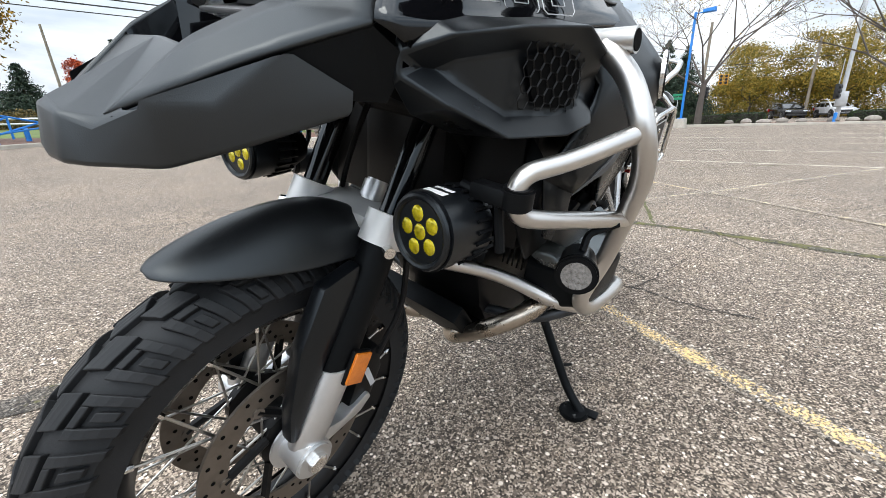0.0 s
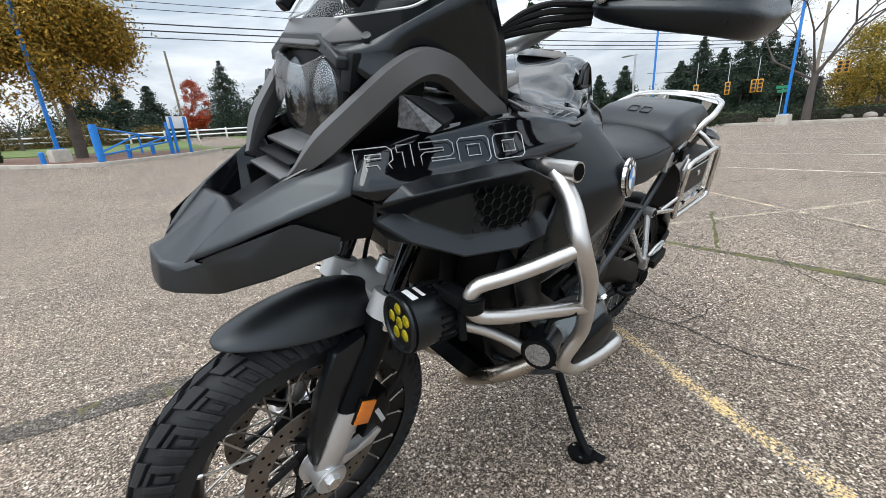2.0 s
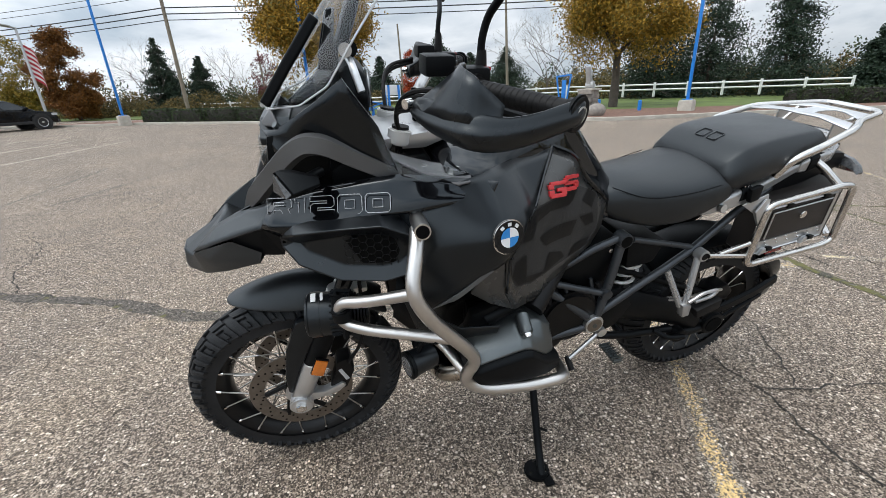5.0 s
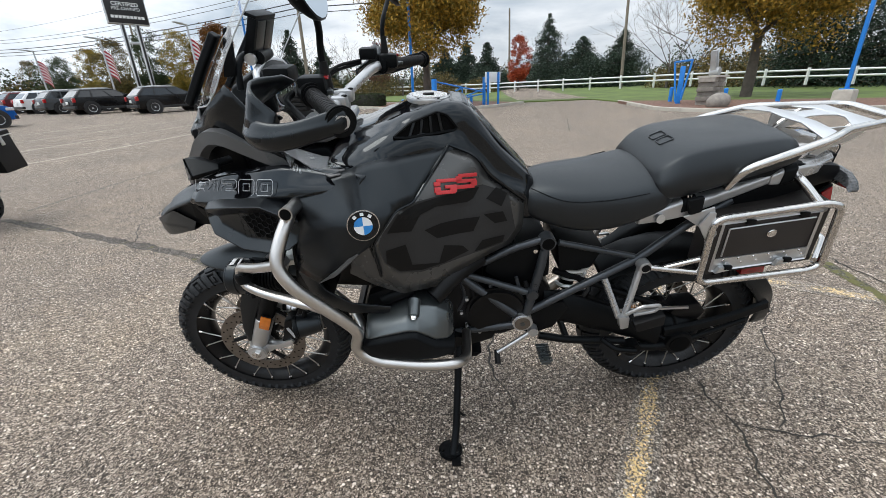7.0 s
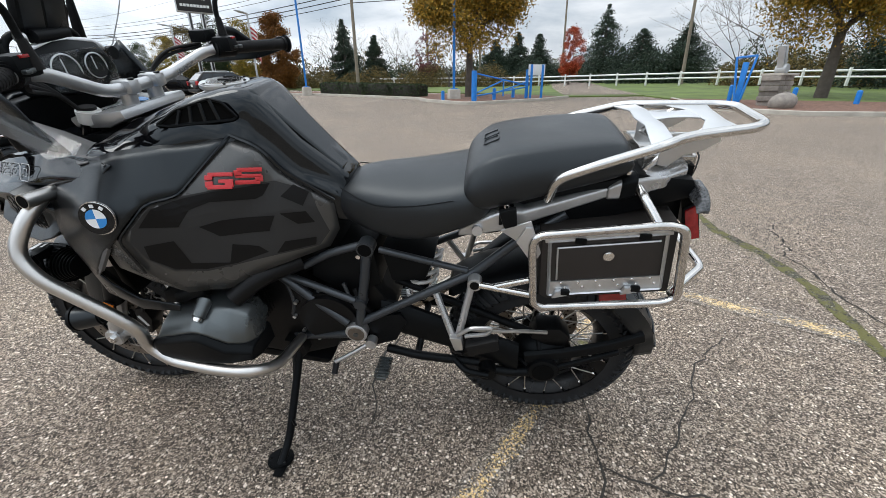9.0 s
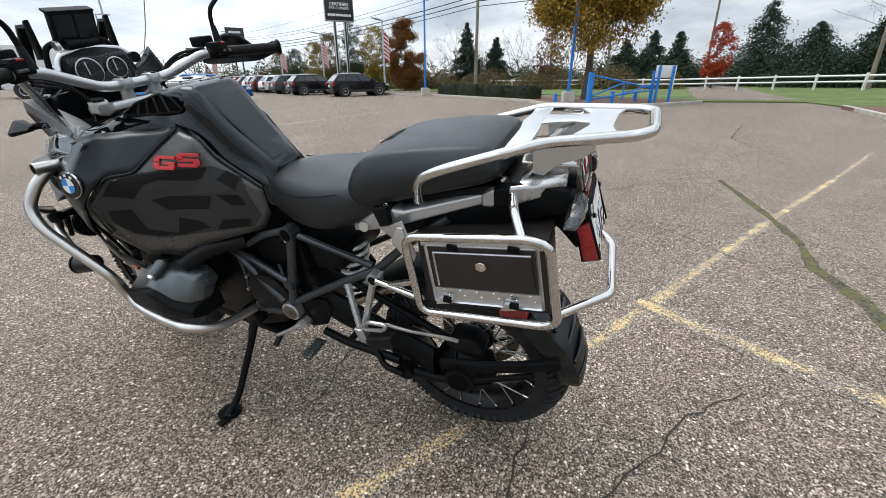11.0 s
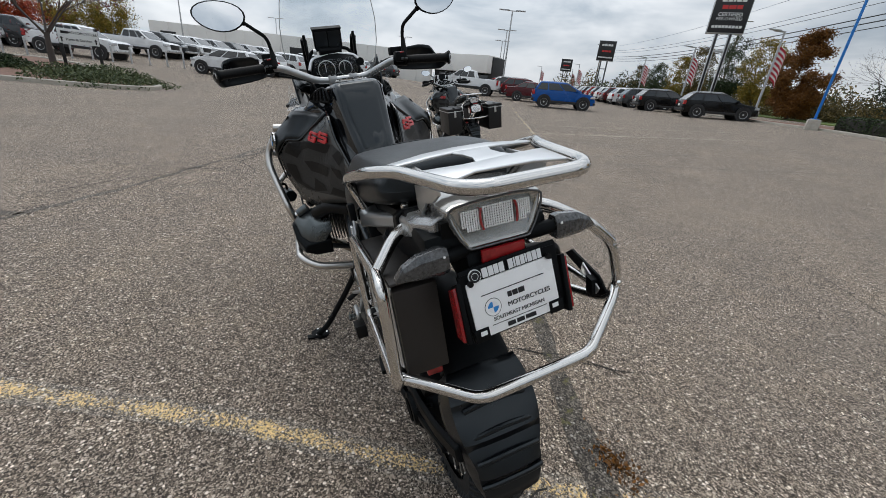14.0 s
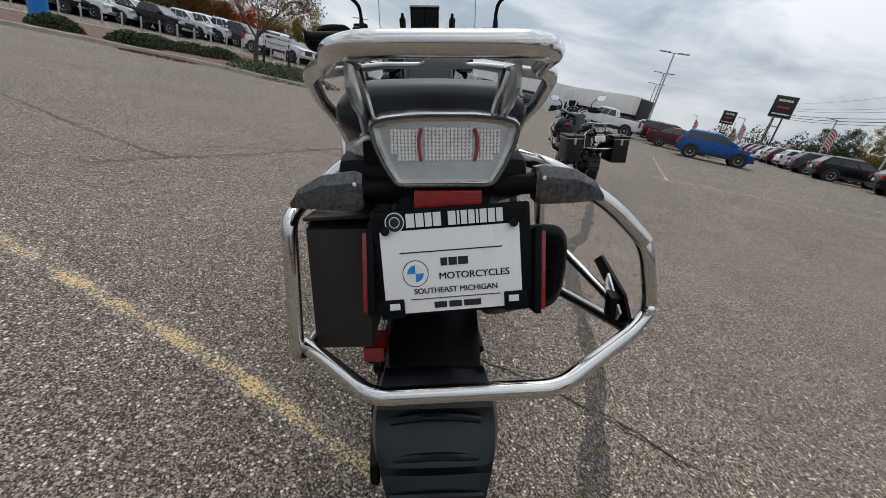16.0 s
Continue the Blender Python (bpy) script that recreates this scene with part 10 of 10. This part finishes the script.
    shield = [(1.098, 0.478, 1.214), (1.140, 0.466, 1.214), (1.164, 0.425, 1.212), (1.180, 0.375, 1.212), (1.190, 0.325, 1.212), (1.090, 0.466, 1.236), (1.128, 0.452, 1.270), (1.138, 0.416, 1.279), (1.110, 0.345, 1.276), (1.098, 0.318, 1.262)]
    shield = [(q[0], q[1], q[2]) if s > 0 else (q[0] - 0.100, -(q[1] - 0.062), q[2] - 0.022) for q in shield]
    part("guard_shield", curved(facets(shield, [(k, k + 1, k + 6, k + 5) for k in range(4)])), M_plastic, hg_, solid=0.005, smooth=70)
    part("guard_bolt", cyl(e + d * 0.014, e + d * 0.025, 0.0135, n=24, bev=0.002), M_alu, hg_)
    part("bolt_socket", cyl(e + d * 0.0245, e + d * 0.0256, 0.0075, n=6), M_engdk, hg_)
    part("guard_cap", cyl(e + d * 0.012, e + d * 0.022, 0.026, n=28, bev=0.003), M_plastic_dk, hg_)
    part("guard_screw", cyl((1.188, 0.318, 1.214) if s > 0 else (1.086, -0.256, 1.190), (1.200, 0.325, 1.214) if s > 0 else (1.098, -0.263, 1.190), 0.008, n=12), M_chrome, hg_)
    # mirror
    bx = 1.052 if s > 0 else 0.992
    mr = part("mirror", tube([(bx, 0.262 * s, 1.235), (bx + 0.002, 0.262 * s, 1.30), (bx - 0.005, 0.268 * s, 1.335), (bx - 0.02, 0.33 * s, 1.385)], 0.0068, 0.03, 10), M_plastic_dk, bike, "black round-cornered mirror on a bent stem")
    part("mirror_boot", cyl((bx, 0.262 * s, 1.232), (bx, 0.262 * s, 1.285), 0.013, 0.008, 14), M_grip, mr)
    mc = V((bx - 0.035, 0.408 * s, 1.412))
    oval = []
    for k in range(20):
        a = 2 * math.pi * k / 20
        oval.append((0.088 * math.cos(a) * (1 + 0.12 * math.sin(a)), 0.052 * math.sin(a) + 0.008 * math.cos(a)))
    shell = loft([[mc + V((dx + 0.2 * v * sc, u * sc * s, v * sc)) for u, v in oval] for dx, sc in ((0.03, 0.35), (0.024, 0.75), (0.008, 0.98), (0.0, 1.0), (-0.004, 0.97))])
    part("mirror_shell", shell, M_plastic_dk, mr)
    gm = bmesh.new()
    gm.faces.new([gm.verts.new(mc + V((-0.0052 + 0.2 * v * 0.92, u * 0.93 * s, v * 0.92))) for u, v in oval])
    part("mirror_glass", gm, M_mirror, mr, "mirror glass", smooth=0)
    part("mirror_stem", tube([(bx - 0.02, 0.33 * s, 1.385), mc + V((0.02, -0.05 * s, -0.015))], 0.0095, 0, 10), M_plastic_dk, mr)
for k in range(4):
    part("cable", tube([(1.10, 0.26, 1.22 - 0.008 * k), (1.17, 0.20, 1.215 - 0.012 * k), (1.19, 0.13, 1.16), (1.16, 0.09, 1.06)], 0.005, 0.05, 7), M_grip, hb)
for k in range(2):
    part("cable", tube([(1.07, -0.26, 1.22 - 0.008 * k), (1.16, -0.20, 1.21 - 0.012 * k), (1.18, -0.12, 1.14), (1.16, -0.08, 1.04)], 0.005, 0.05, 7), M_grip, hb)

# instruments and navigation holder
da = part("instrument", loft([ring(x, rows_) for x, rows_ in ((1.235, [(0.02, 1.235), (0.085, 1.225), (0.105, 1.185), (0.09, 1.15), (0.02, 1.14)]), (1.262, [(0.02, 1.262), (0.095, 1.25), (0.118, 1.19), (0.10, 1.145), (0.02, 1.135)]), (1.34, [(0.02, 1.22), (0.08, 1.21), (0.10, 1.17), (0.08, 1.14), (0.02, 1.13)]))]), M_plastic_dk, bike, "black instrument cluster", bevel=0.006)
for y, r in ((0.045, 0.038), (-0.04, 0.03)):
    dl = part("dial", cyl((1.236, y, 1.195), (1.232, y, 1.196), r, n=32), M_engdk, da, "round black dial")
    part("dial_rim", tube([(1.231, y + r * math.cos(2 * math.pi * k / 24), 1.195 + r * math.sin(2 * math.pi * k / 24)) for k in range(24)], 0.002, 0, 5, closed=True), M_alu, dl)
    part("dial_hand", box(1.230, y + 0.004, 1.20, 0.001, 0.003, r * 1.2), M_silverline, dl)
part("dial_glass", box(1.229, 0, 1.195, 0.002, 0.19, 0.085, bev=0.001), M_clearlens, da)
part("cluster_bar", tube([(1.25, 0.12, 1.20), (1.262, 0.10, 1.245), (1.268, 0.0, 1.262), (1.262, -0.10, 1.245), (1.25, -0.12, 1.20)], 0.008, 0.04, 12), M_alu, da)
nav = part("navigation_holder", box(0, 0, 0, 0.022, 0.125, 0.088, m=Matrix.Translation((1.262, 0.012, 1.318)) @ pose(0, 0, 0, 0, -22, 0), bev=0.005), M_plastic_dk, bike, "black navigation device holder")
part("holder_panel", box(0, 0, 0, 0.004, 0.052, 0.074, m=Matrix.Translation((1.252, 0.041, 1.315)) @ pose(0, 0, 0, 0, -22, 0), bev=0.002), M_plastic, nav)
part("holder_panel", box(0, 0, 0, 0.004, 0.052, 0.074, m=Matrix.Translation((1.252, -0.017, 1.315)) @ pose(0, 0, 0, 0, -22, 0), bev=0.002), M_plastic, nav)
part("holder_rim", box(0, 0, 0, 0.03, 0.13, 0.008, m=Matrix.Translation((1.25, 0.012, 1.362)) @ pose(0, 0, 0, 0, -22, 0), bev=0.002), M_plastic_dk, nav)
part("holder_lock", cyl((1.272, 0.072, 1.272), (1.272, 0.084, 1.272), 0.013, n=20), M_alu, nav)
part("holder_foot", cyl((1.262, 0.06, 1.272), (1.275, -0.04, 1.272), 0.016, n=16), M_plastic_dk, nav)
part("holder_bow", tube([(1.30, 0.115, 1.21), (1.295, 0.10, 1.275), (1.285, 0.04, 1.285), (1.285, -0.02, 1.285), (1.295, -0.085, 1.275), (1.30, -0.10, 1.21)], 0.008, 0.03, 10), M_plastic_dk, nav)
for s in (1, -1):
    part("screen_lever", slab([(1.33, 1.24), (1.30, 1.34), (1.285, 1.345), (1.30, 1.24)], 0.105 * s, 0.118 * s, bev=0.003), M_plastic_dk, bike)
part("charge_socket", cyl((1.235, -0.115, 1.215), (1.25, -0.115, 1.215), 0.017, n=16), M_plastic_dk, bike)


# ---------- dry leaves blown against the joint ----------
LITTER = np.random.default_rng(77)
heap = LITTER.normal(size=(170, 3)) * np.array([0.050, 0.032, 0.0012]) + np.array([-0.150, -0.500, 0.0095])
heap[:, 2] = np.maximum(heap[:, 2], 0.008)
litter = leaves("leaf_litter", heap, 0.010, L_rust, None, 78)
tagged(litter, "small heap of dry rust-brown leaf crumbs on the asphalt", "leaf litter", kind="stuff")


# ---------- second motorcycle in the next bay ----------
M_case = mat("black_aluminium_case", (0.012, 0.012, 0.013), 0.42, 0.3, 0.2, 6, 0.1, 600)
second = copy_thing(bike, pose(5.80, -2.62, 0, -11.0, 0, -2.0))
tagged(second, "black adventure motorcycle with black side cases on its stand", "motorcycle")


def side_case(s):
    y0 = 0.235 * s
    c = part("side_case", box(-0.10, y0 + 0.125 * s, 0.66, 0.46, 0.24, 0.36, bev=0.018), M_case, second, "black aluminium side case")
    part("case_lid", box(-0.10, y0 + 0.125 * s, 0.862, 0.47, 0.25, 0.05, bev=0.012), M_case, c)
    part("lid_edge", box(-0.10, y0 + 0.125 * s, 0.838, 0.474, 0.254, 0.012, bev=0.003), M_alu, c)
    part("latch", box(-0.338, y0 + 0.125 * s, 0.80, 0.012, 0.035, 0.10, bev=0.004), M_alu, c)
    for dx in (-0.22, 0.22):
        part("carry_eye", box(-0.10 + dx * 0.8, y0 + 0.125 * s, 0.892, 0.06, 0.03, 0.014, bev=0.004), M_plastic_dk, c)


side_case(1), side_case(-1)
